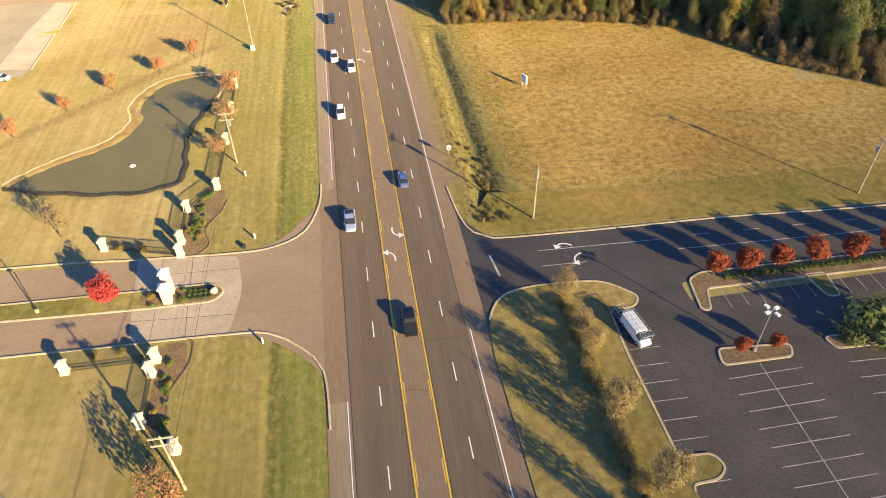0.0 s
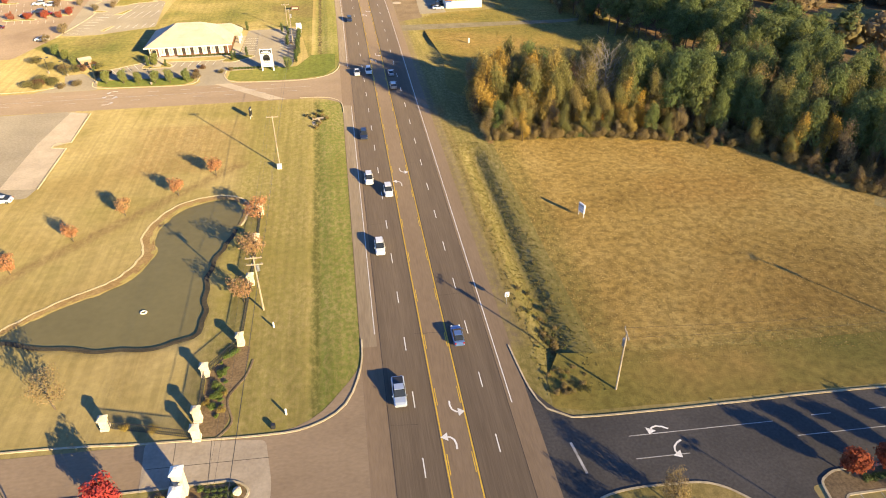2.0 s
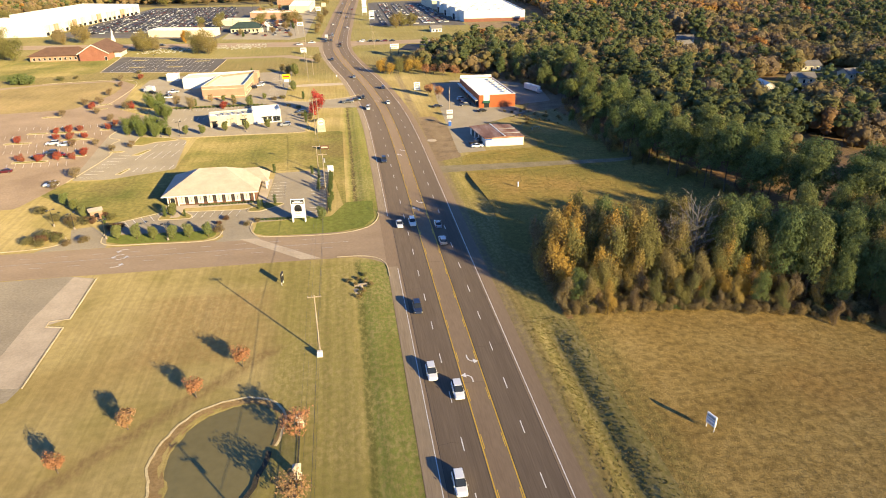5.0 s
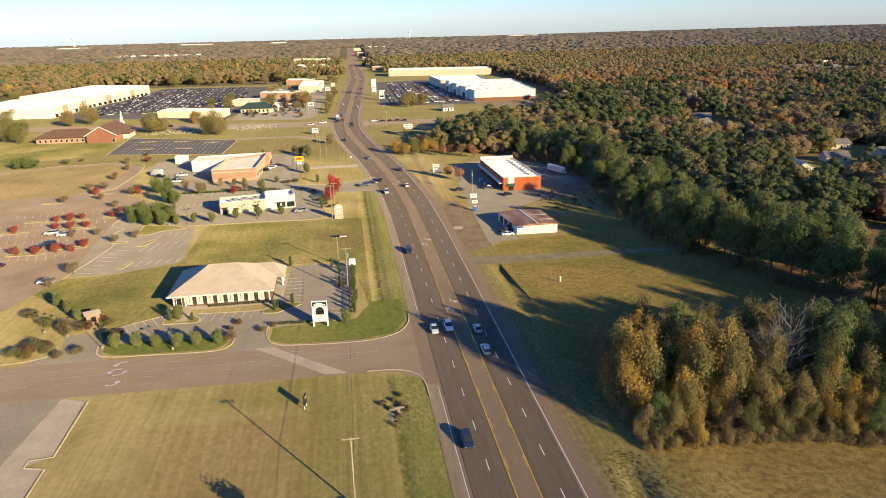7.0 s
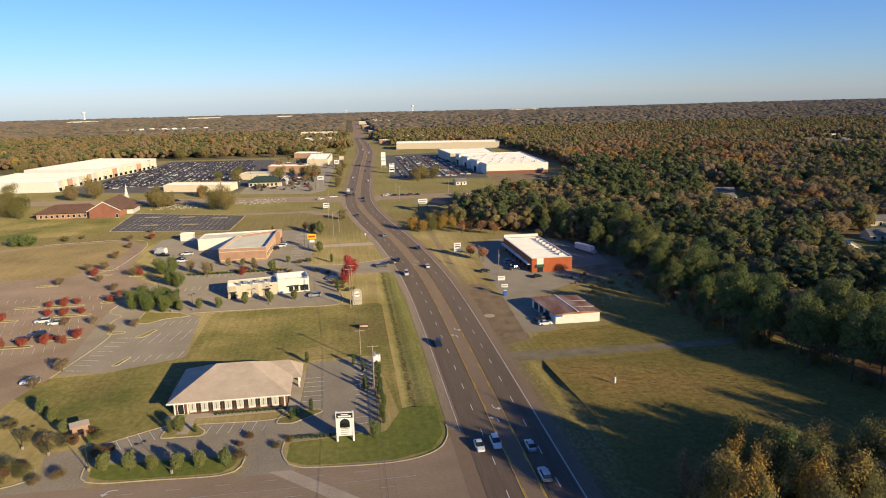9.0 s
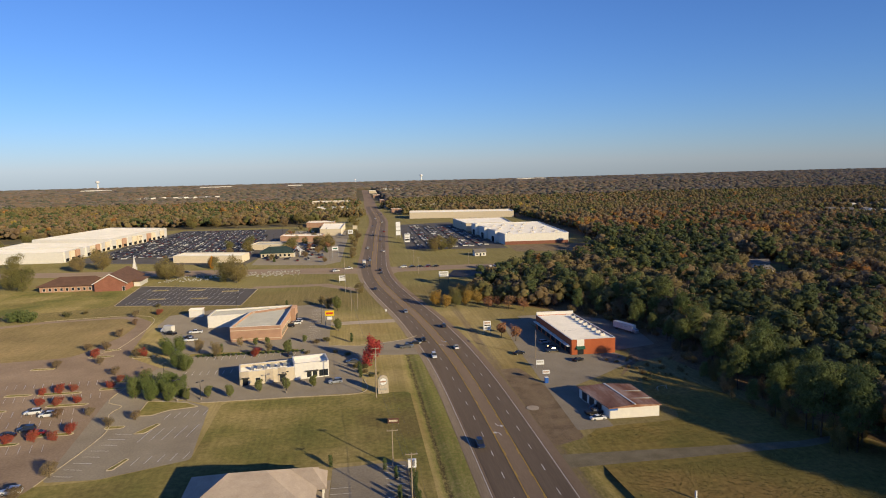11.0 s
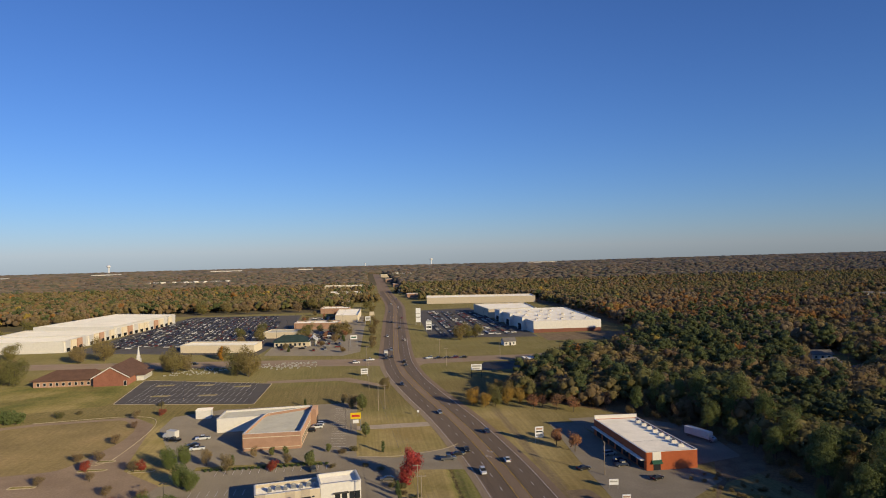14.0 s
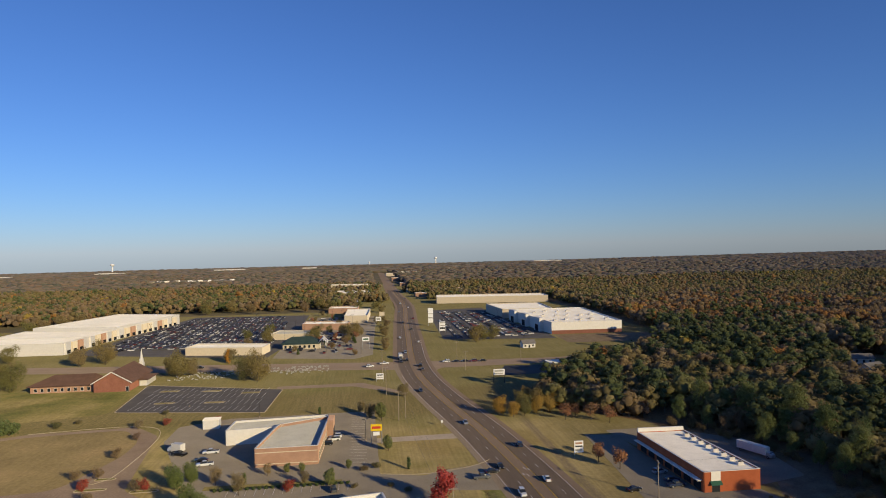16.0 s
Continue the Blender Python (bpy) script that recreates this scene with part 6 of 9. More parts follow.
# ---- signs ----
def post_sign(name, x, y, w, z0, z1, mat, label, turn=0, posts=2, bars=(), post_mat=None, thick=0.16, frame_mat=None):
    """A board on posts; bars are (u0, u1, z0, z1, material) on its face."""
    r = thing(name, pose(x, y, ground_z(x, y), 0, 0, turn), label, "sign")
    for k in range(posts):
        u = 0 if posts == 1 else -w / 2 + 0.15 + (w - 0.3) * k / (posts - 1)
        cylinder_part("post", r, (u, 0, -0.3), (u, 0, z1 - 0.05), 0.07 if w < 4 else 0.16, 0.07 if w < 4 else 0.16, post_mat or STEEL, 8)
    b = box_part("board", r, -w / 2, w / 2, -thick / 2 - 0.1, thick / 2 + 0.06, z0, z1, mat, 0.03)
    for u0, u1, a, c, m in bars:
        box_part("lettering", b, u0, u1, -thick / 2 - 0.13, -thick / 2 - 0.09, a, c, m)
    return r


# bank's tall sign
ms = thing("monument_sign", pose(-35.5, 236.6, 0, 0, 0, -4), "tall white sign tower with a black header panel", "sign")
for u in (-1.95, 1.55):
    box_part("leg", ms, u, u + 0.4, -0.3, 0.3, 0, 7.0, SIGN_WHITE, 0.03)
box_part("upper_panel", ms, -1.95, 1.95, -0.26, 0.26, 5.5, 6.9, SIGN_WHITE, 0.03)
hd = box_part("header", ms, -1.75, 1.75, -0.34, -0.27, 5.6, 6.75, SIGN_BLACK, label="black header panel with unreadable white letters")
for u0, u1, a, c in ((-0.8, 0.8, 6.3, 6.5), (-1.4, 1.4, 5.8, 6.15)):
    box_part("lettering", hd, u0, u1, -0.38, -0.34, a, c, SIGN_WHITE)
box_part("lower_panel", ms, -1.55, 1.55, -0.2, 0.2, 1.3, 5.5, SIGN_WHITE, 0.03)
bm = bmesh.new()
add_box(bm, -1.05, 1.05, -0.27, -0.2, 3.3, 4.3)
add_cylinder(bm, (0, -0.27, 4.3), (0, -0.2, 4.3), 1.05, 1.05, 20)
part("arched_panel", bm, SIGN_BLACK, ms, "dark arched panel")
for a in (1.6, 2.1, 2.6, 3.0):
    box_part("lettering", ms, -0.9, 0.7 + 0.2 * (a > 2), -0.24, -0.2, a, a + 0.16, ROOF_GREY)
post_sign("field_sign", 35.0, 134.4, 1.9, 1.0, 3.0, SIGN_WHITE, "pale blue-grey sale sign on posts in the field", -72, bars=((-0.8, 0.8, 2.4, 2.8, ROOF_GREY), (-0.8, 0.8, 2.0, 2.2, PAINT["pale_blue"]), (-0.7, 0.7, 1.3, 1.6, PAINT["pale_blue"])), post_mat=SIGN_WHITE)
post_sign("field_sign", 33.1, 253.3, 0.5, 0.3, 1.9, SIGN_WHITE, "slim pale marker board in the meadow", 30, posts=1)
post_sign("lawn_sign", -37.8, 198.4, 1.7, 0.8, 3.0, DARK, "dark sale sign on white posts", 80, bars=((-0.6, 0.6, 2.3, 2.6, ROOF_GREY),), post_mat=SIGN_WHITE)
post_sign("road_sign", 12.9, 108.4, 0.75, 1.6, 2.5, SIGN_WHITE, "white speed limit sign on a post", 10, posts=1, bars=((-0.22, 0.22, 2.2, 2.32, SIGN_BLACK), (-0.2, 0.2, 1.75, 2.05, SIGN_BLACK)))
post_sign("road_sign", -23.5, 450, 0.8, 1.5, 2.4, SIGN_WHITE, "small white road sign on a post", 0, posts=1)
post_sign("shop_sign", -29.1, 308.0, 3.2, 0.3, 1.7, BROWN_BRICK, "low brown sign board with cream lettering on the grass", -5, bars=((-1.2, 1.2, 0.8, 1.3, CREAM_WALL),), post_mat=POLE_WOOD)
post_sign("shop_sign", -50.3, 430.6, 4.2, 4.9, 7.4, SIGN_YELLOW, "yellow shop sign on a tall post", 0, posts=2, bars=((-1.6, 1.6, 5.7, 6.6, SIGN_RED), (-1.2, 1.2, 3.2, 4.6, SIGN_WHITE)))
post_sign("shop_sign", 17.3, 400.6, 3.2, 2.0, 6.0, SIGN_WHITE, "white two-panel shop sign on posts", 0, bars=((-1.2, 1.2, 4.9, 5.5, TAN_BRICK), (-1.2, 1.2, 3.9, 4.4, SIGN_BLACK), (-1.2, 1.2, 2.6, 3.2, ROOF_GREY)))
post_sign("shop_sign", 26.4, 350.8, 2.8, 1.2, 2.9, SIGN_WHITE, "white roadside shop sign", -8, bars=((-1.1, 1.1, 2.0, 2.4, ROOF_GREY),))
post_sign("shop_sign", 23.9, 335.0, 2.4, 3.0, 4.2, SIGN_WHITE, "white shop sign above a blue machine", -5, posts=1, bars=((-1.0, 1.0, 3.4, 3.8, TAN_BRICK),))
vend = thing("blue_bin", pose(23.8, 334.2, 0.02, 0, 0, -5), "blue metal collection bin beside the sign", "bin")
box_part("body", vend, -0.6, 0.6, -0.5, 0.5, 0, 1.9, SIGN_BLUE, 0.08)
box_part("lid", vend, -0.62, 0.62, -0.52, 0.52, 1.9, 2.05, SIGN_WHITE, 0.04)
bb = post_sign("billboard", 16.3, 527.6, 6.0, 4.4, 7.6, SIGN_WHITE, "small white billboard on dark legs", 0, bars=((-2.4, 2.4, 6.2, 7.0, ROOF_GREY), (-2.0, 2.0, 5.0, 5.6, ROOF_GREY)), post_mat=DARK)
post_sign("shop_sign", 12.2, 742, 5, 1.6, 9.4, SIGN_WHITE, "tall white multi-panel store sign", 0, bars=((-2.1, 2.1, 8.0, 8.9, ROOF_GREY), (-2.1, 2.1, 5.6, 6.3, ROOF_GREY), (-2.1, 2.1, 3.0, 4.6, SIGN_BLACK)))
post_sign("shop_sign", 7.4, 791.7, 4.6, 3.0, 16.4, SIGN_WHITE, "very tall white store sign tower", 0, bars=((-2, 2, 11, 11.6, ROOF_GREY), (-2, 2, 7, 8.2, ROOF_GREY)))
post_sign("shop_sign", -45.8, 547.0, 4.0, 1.2, 4.4, SIGN_WHITE, "white church sign on the verge", 0, bars=((-1.5, 1.5, 3.2, 3.8, SIGN_BLACK), (-1.5, 1.5, 2.0, 2.5, ROOF_GREY)))
post_sign("shop_sign", -52.5, 664, 5.0, 6.0, 9.0, SIGN_WHITE, "white bank sign on two posts", 0, bars=((-1.8, 1.8, 7.0, 8.0, CANVAS_GREEN),))
post_sign("shop_sign", -40, 802, 5.0, 5.0, 9.0, SIGN_WHITE, "white restaurant sign on posts", 0, bars=((-1.8, 1.8, 6.0, 8.0, ROOF_GREY),))
post_sign("shop_sign", -35, 860, 5.0, 4.0, 8.0, CREAM_WALL, "pale restaurant sign on posts", 0)
# burger sign: a cream board with a rounded top and a round emblem
bs = thing("pylon_sign", pose(-30.6, 334.6, 0, 0, 0, 4), "cream round-topped burger sign with a grey ring emblem", "sign")
box_part("base_board", bs, -1.7, 1.7, -0.3, 0.3, -0.05, 4.2, STONE_CREAM, 0.05)
cylinder_part("rounded_top", bs, (0, -0.29, 4.2), (0, 0.29, 4.2), 1.7, 1.7, STONE_CREAM, 24)
cylinder_part("emblem_ring", bs, (0, -0.36, 4.0), (0, -0.28, 4.0), 1.35, 1.35, ROOF_GREY, 24)
cylinder_part("emblem", bs, (0, -0.42, 4.0), (0, -0.34, 4.0), 1.1, 1.1, SIGN_WHITE, 24)
box_part("name_stripe", bs, -0.9, 0.9, -0.46, -0.4, 3.75, 4.25, TAN_BRICK)
box_part("lettering", bs, -1.2, 1.2, -0.35, -0.3, 1.2, 1.7, ROOF_GREY)
cab = thing("utility_cabinet", pose(-26.6, 276.4, 0), "white metal utility cabinet on a frame by the pole", "cabinet")
box_part("casing", cab, -1.0, 1.0, -0.4, 0.4, 1.6, 3.6, SIGN_WHITE, 0.05)
for u in (-0.8, 0.8):
    cylinder_part("leg", cab, (u, 0, 0), (u, 0, 1.6), 0.06, 0.06, STEEL, 6)


# ---- entrance garden: pillars, fences, monument ----
def pillar(x, y, h=2.9, w=1.15):
    r = thing("stone_pillar", pose(x, y, ground_z(x, y)), "cream stone gate pillar with a stepped cap", "pillar", "entrance pillars")
    box_part("plinth", r, -w * 0.58, w * 0.58, -w * 0.58, w * 0.58, -0.1, 0.5, STONE_CREAM, 0.03)
    box_part("shaft", r, -w / 2, w / 2, -w / 2, w / 2, 0.5, h - 0.4, STONE_CREAM, 0.03)
    bm = bmesh.new()
    add_box(bm, -w * 0.64, w * 0.64, -w * 0.64, w * 0.64, h - 0.4, h - 0.12, 0.03)
    bmesh.ops.create_cone(bm, cap_ends=True, segments=4, radius1=w * 0.82, radius2=w * 0.3, depth=0.3, matrix=Matrix.Translation((0, 0, h + 0.03)) @ Matrix.Rotation(radians(45), 4, "Z"))
    part("cap", bm, STONE_CREAM, r, "stepped stone cap")
    return r


PILLARS = [(-48.6, 63.5), (-36.3, 63.5), (-36.6, 61.0), (-36.5, 52.6), (-31.5, 48.0), (-49.0, 90.1), (-36.0, 86.2), (-36.3, 89.6), (-36.5, 98.7), (-31.8, 105.0), (-31.5, 121.2), (-31.4, 134.4), (-31.5, 146.2)]
for i, (x, y) in enumerate(PILLARS):
    pillar(x, y, 2.6 if i in (1, 2, 6, 7) else 2.3, 1.0)


def iron_fence(a, b, h=1.7):
    """A picket fence of dark iron between two pillars."""
    a, b = Vector(a), Vector(b)
    d = (b - a).normalized()
    a, b = a + d * 0.7, b - d * 0.7
    r = thing("iron_fence", pose(a.x, a.y, 0, 0, 0, math.degrees(math.atan2(d.y, d.x))), "dark iron picket fence between stone pillars", "fence", "entrance fences")
    ln = (b - a).length
    for z in (0.25, h - 0.2):
        box_part("rail", r, 0, ln, -0.03, 0.03, z, z + 0.07, DARK)
    me = None
    for u in np.arange(0.1, ln, 0.32):
        if me is None:
            p = box_part("picket", r, -0.025, 0.025, -0.025, 0.025, 0.05, h, DARK)
            me = p.data
        else:
            p = new("picket", me)
            p.parent = r
        p.location = (u, 0, 0)
    return r


for i, j in ((0, 1), (2, 3), (3, 4), (5, 6), (7, 8), (8, 9), (9, 10), (10, 11), (11, 12)):
    iron_fence(PILLARS[i], PILLARS[j])
iron_fence((-27.6, 240.5), (-27.2, 280), 1.4)
mon = thing("gate_monument", pose(-36.4, 76.4, 0.14) @ Matrix.Diagonal((0.85, 0.85, 0.85, 1)), "tall cream stone gatehouse monument on the median", "monument")
for y in (-1.3, 1.3):
    t = box_part("tower", mon, -0.75, 0.75, y - 0.75, y + 0.75, 0, 4.9 if y > 0 else 3.6, STONE_CREAM, 0.04)
    z = 4.9 if y > 0 else 3.6
    bm = bmesh.new()
    add_box(bm, -0.95, 0.95, y - 0.95, y + 0.95, z, z + 0.3, 0.04)
    bmesh.ops.create_cone(bm, cap_ends=True, segments=4, radius1=1.25, radius2=0.4, depth=0.5, matrix=Matrix.Translation((0, y, z + 0.55)) @ Matrix.Rotation(radians(45), 4, "Z"))
    part("cap", bm, WHITE_WALL, t)
box_part("link_wall", mon, -0.4, 0.4, -0.6, 0.6, 0, 2.6, STONE_CREAM, 0.03)
rock = thing("boulder", pose(-29.6, 76.4, 0.14), "pale rounded boulder in the median bed", "rock")
bm = bmesh.new()
bmesh.ops.create_icosphere(bm, subdivisions=2, radius=0.6)
for q in bm.verts:
    q.co *= 1 + 0.22 * noise.noise(q.co * 2.1)
    q.co.z = max(-0.1, q.co.z * 0.8 + 0.3)
part("stone", bm, STONE_CREAM, rock)
for x, y in ((-26.8, 108.4), (-21.6, 64.4), (-24.0, 88.8)):
    hyd = thing("marker_post", pose(x, y, ground_z(x, y)), "short pale utility marker post in the grass", "post")
    cylinder_part("post", hyd, (0, 0, -0.2), (0, 0, 1.0), 0.16, 0.16, WHITE_WALL, 8)
    cylinder_part("cap", hyd, (0, 0, 1.0), (0, 0, 1.18), 0.18, 0.06, WHITE_WALL, 8)
pad = thing("pole_footing", pose(-28.6, 167.0, 0), "white concrete block at the foot of the pole", "footing")
box_part("block", pad, -0.55, 0.55, -0.9, -0.25, 0, 1.3, WHITE_WALL, 0.04)
tr = thing("transformer_box", pose(-25.7, 86.6, 0), "small dark box at the kerb", "box")
box_part("casing", tr, -0.3, 0.3, -0.3, 0.3, 0, 0.7, DARK, 0.04)
# garden paths round the entrance beds
for ln in ([(-33.2, 67.6), (-31.6, 66.0), (-31.8, 62), (-33.6, 57.4), (-33.2, 52)], [(-33.4, 85.8), (-31.6, 88.5), (-32.6, 93.2), (-30.4, 97.5), (-29.6, 101)]):
    v, f = [], []
    strip(v, f, smooth_line(ln, 0.6), 0.3, -0.05, 0.10)
    tagged(mesh_object("bed_edging", v, f, DIRT), "brown stone edging of a garden bed", "edging", "", "structure")
for o in ([(-36.2, 66.4), (-32.6, 66.6), (-32.0, 61), (-33.8, 57), (-33.4, 49.5), (-36.2, 52)], [(-36.2, 86.6), (-33.2, 86.2), (-32.0, 89), (-32.8, 93.6), (-30.6, 97.8), (-30.2, 104.4), (-33, 104.8), (-36.3, 98.6)]):
    sheet("planting_bed", rounded(o, 0.8), 0.02, BED, "brown mulched garden bed by the entrance fence")
# culvert with a washed-out bank
cul = thing("culvert", pose(-19.4, 192.6, -0.4, 0, 0, 8), "pale concrete culvert end in a washed-out ditch", "culvert")
box_part("headwall", cul, -1.6, 1.6, 1.6, 2.1, -0.4, 0.9, CONCRETE, 0.05)
cylinder_part("pipe", cul, (0, -0.6, 0.2), (0, 1.6, 0.2), 0.5, 0.5, CONCRETE, 12)
box_part("slab", cul, -1.9, -0.6, -1.6, 0.8, 0.15, 0.45, CONCRETE, 0.05)
# entrance shelter and tank behind the bank drive
kiosk = thing("drive_kiosk", pose(-94.6, 250.0, 0, 0, 0, 25), "small tan brick kiosk with a flat canopy", "kiosk")
box_part("wall", kiosk, -1.6, 1.6, -1.2, 1.2, 0, 2.6, TAN_BRICK, 0.03)
box_part("canopy", kiosk, -2.0, 2.0, -1.6, 1.6, 2.604, 2.85, ROOF_TAN, 0.04)
box_part("screen", kiosk, -0.6, 0.6, -1.3, -1.2, 0.8, 2.0, GLASS)
swing = thing("picnic_frame", pose(58, 321, 0.01, 0, 0, 15), "low pale metal frame on the grass", "frame")
for u in (-1.8, 1.8):
    cylinder_part("leg", swing, (u, -0.6, 0), (u, 0, 1.2), 0.06, 0.06, STEEL, 6)
    cylinder_part("leg", swing, (u, 0.6, 0), (u, 0, 1.2), 0.06, 0.06, STEEL, 6)
cylinder_part("beam", swing, (-1.8, 0, 1.2), (1.8, 0, 1.2), 0.06, 0.06, STEEL, 6)
ring_d = thing("manhole", pose(13.1, 312.6, 0.02), "pale round concrete slab in the dirt", "slab")
cylinder_part("slab", ring_d, (0, 0, -0.1), (0, 0, 0.12), 1.9, 1.9, CONCRETE, 24)
# graveyard stones and flowers beside the church
sv, sf = [], []
for i in range(300):
    x, y = -165 + random.random() * 90, 0
    y = 572 + 0.12 * (x + 165) + random.random() * 24
    if -132 < x < -104 and y < 585:
        continue
    k = len(sv)
    a, b, h = 0.3 + 0.15 * random.random(), 0.12, 0.35 + 0.3 * random.random()
    sv += [(x - a, y - b, -0.05), (x + a, y - b, -0.05), (x + a, y + b, -0.05), (x - a, y + b, -0.05), (x - a, y - b, h), (x + a, y - b, h), (x + a, y + b, h), (x - a, y + b, h)]
    sf += [(k, k + 1, k + 5, k + 4), (k + 1, k + 2, k + 6, k + 5), (k + 2, k + 3, k + 7, k + 6), (k + 3, k, k + 4, k + 7), (k + 4, k + 5, k + 6, k + 7)]
tagged(mesh_object("gravestones", sv, sf, ROOF_GREY), "rows of pale gravestones on grass", "gravestones", "", "stuff")
# water towers on the horizon
for x, y, s in ((-1500, 4300, 1.0), (430, 4550, 0.9), (-3, 4600, 0.5)):
    wt = thing("water_tower", pose(x, y, ground_z(x, y)), "distant white water tower above the trees", "water tower")
    cylinder_part("stem", wt, (0, 0, 0), (0, 0, 42 * s), 5 * s, 4 * s, SIGN_WHITE, 12)
    bm = bmesh.new()
    bmesh.ops.create_uvsphere(bm, u_segments=16, v_segments=8, radius=12 * s, matrix=Matrix.Translation((0, 0, 48 * s)) @ Matrix.Diagonal((1, 1, 0.7, 1)))
    part("tank", bm, SIGN_WHITE, wt)
for x, y, w_ in ((-1750, 3300, 160), (-1300, 3500, 120), (-800, 3700, 150), (1000, 4200, 180), (-350, 3600, 70), (60, 2300, 60), (-2100, 2700, 200)):
    wh = poly_building("warehouse", [(x, y), (x + w_, y), (x + w_, y + 60), (x, y + 60)], 11, WHITE_WALL, ROOF_WHITE, "far low white warehouse among woods", "building")
    wh.location.z = ground_z(x, y)


# ---- vegetation ----
rng = np.random.default_rng(7)


def leaf_material(name, colors, thin=0.22):
    """Leaves of single trees: one hue a tree by the object's random value, light and dark from leaf to leaf."""
    m = foliage(name, colors, thin=thin)
    n, l = m.node_tree.nodes, m.node_tree.links
    info = n.new("ShaderNodeObjectInfo")
    ramp = next(q for q in n if q.bl_idname == "ShaderNodeValToRGB")
    l.new(info.outputs["Random"], ramp.inputs[0])
    return m


LEAF_RED = leaf_material("red_leaves", [(0.27, 0.06, 0.028), (0.32, 0.085, 0.035), (0.29, 0.07, 0.035)])
LEAF_SCARLET = leaf_material("scarlet_leaves", [(0.42, 0.06, 0.055), (0.46, 0.085, 0.07)])
LEAF_RUST = leaf_material("rust_leaves", [(0.348, 0.174, 0.09), (0.408, 0.198, 0.102), (0.348, 0.21, 0.108)])
LEAF_ORANGE = leaf_material("orange_leaves", [(0.46, 0.20, 0.035), (0.52, 0.28, 0.045), (0.44, 0.155, 0.035)])
LEAF_GOLD = leaf_material("gold_leaves", [(0.43, 0.27, 0.065), (0.36, 0.265, 0.085), (0.46, 0.28, 0.055)])
LEAF_TAN = leaf_material("tan_leaves", [(0.27, 0.215, 0.10), (0.31, 0.235, 0.115), (0.24, 0.20, 0.09), (0.28, 0.20, 0.105)], 0.3)
LEAF_OLIVE = leaf_material("olive_leaves", [(0.20, 0.19, 0.068), (0.24, 0.21, 0.076), (0.29, 0.225, 0.09)], 0.3)
LEAF_GREEN = leaf_material("green_leaves", [(0.0744, 0.106, 0.0384), (0.0936, 0.126, 0.0456), (0.12, 0.146, 0.0516)])
LEAF_PINE = leaf_material("pine_needles", [(0.135, 0.175, 0.064), (0.158, 0.192, 0.068), (0.19, 0.21, 0.074)], 0.3)
LEAF_BRIGHT = leaf_material("bright_shrub_leaves", [(0.106, 0.14, 0.05), (0.144, 0.173, 0.0625)])
LEAF_SCRUB = leaf_material("scrub_leaves", [(0.215, 0.165, 0.09), (0.25, 0.175, 0.095), (0.26, 0.20, 0.11), (0.22, 0.14, 0.085)], 0.3)
LEAF_PALE = leaf_material("pale_green_leaves", [(0.17, 0.205, 0.075), (0.22, 0.235, 0.09), (0.19, 0.20, 0.07)], 0.35)


def leaf_mesh(name, centres, sizes, mat, normals=None, hues=None):
    """Many small three-cornered leaf sprays at the centres given, each turned its own way."""
    n = len(centres)
    a = rng.normal(size=(n, 3))
    if normals is not None:
        a = a * 0.42 + normals
    a /= np.linalg.norm(a, axis=1)[:, None]
    h = rng.normal(size=(n, 3))
    u = np.cross(a, h)
    u /= np.linalg.norm(u, axis=1)[:, None] + 1e-9
    v = np.cross(a, u)
    s = np.asarray(sizes)[:, None] * 1.2
    k = 0.75 + 0.5 * rng.random((n, 1))
    co = np.empty((n, 3, 3))
    co[:, 0], co[:, 1], co[:, 2] = centres + u * s * k, centres + (v * 0.87 - u * 0.5) * s, centres - (v * 0.87 + u * 0.5) * s / k
    me = bpy.data.meshes.new(name)
    me.vertices.add(3 * n)
    me.vertices.foreach_set("co", co.ravel())
    me.loops.add(3 * n)
    me.loops.foreach_set("vertex_index", np.arange(3 * n, dtype=np.int32))
    me.polygons.add(n)
    me.polygons.foreach_set("loop_start", np.arange(0, 3 * n, 3, dtype=np.int32))
    me.update(calc_edges=True)
    if hues is not None:
        me.attributes.new("hue", "FLOAT", "FACE").data.foreach_set("value", hues)
    me.materials.append(mat)
    return me


def blob_points(blobs, n, hollow=0.55):
    """Points near the surface of a set of lumps, and the way out from each lump."""
    b = np.array(blobs)
    vol = np.prod(b[:, 3:6], axis=1) ** 0.67
    idx = rng.choice(len(b), n, p=vol / vol.sum())
    d = rng.normal(size=(n, 3))
    d /= np.linalg.norm(d, axis=1)[:, None]
    r = hollow + (1 - hollow) * rng.random((n, 1)) ** 0.6
    return b[idx, :3] + d * r * b[idx, 3:6], d


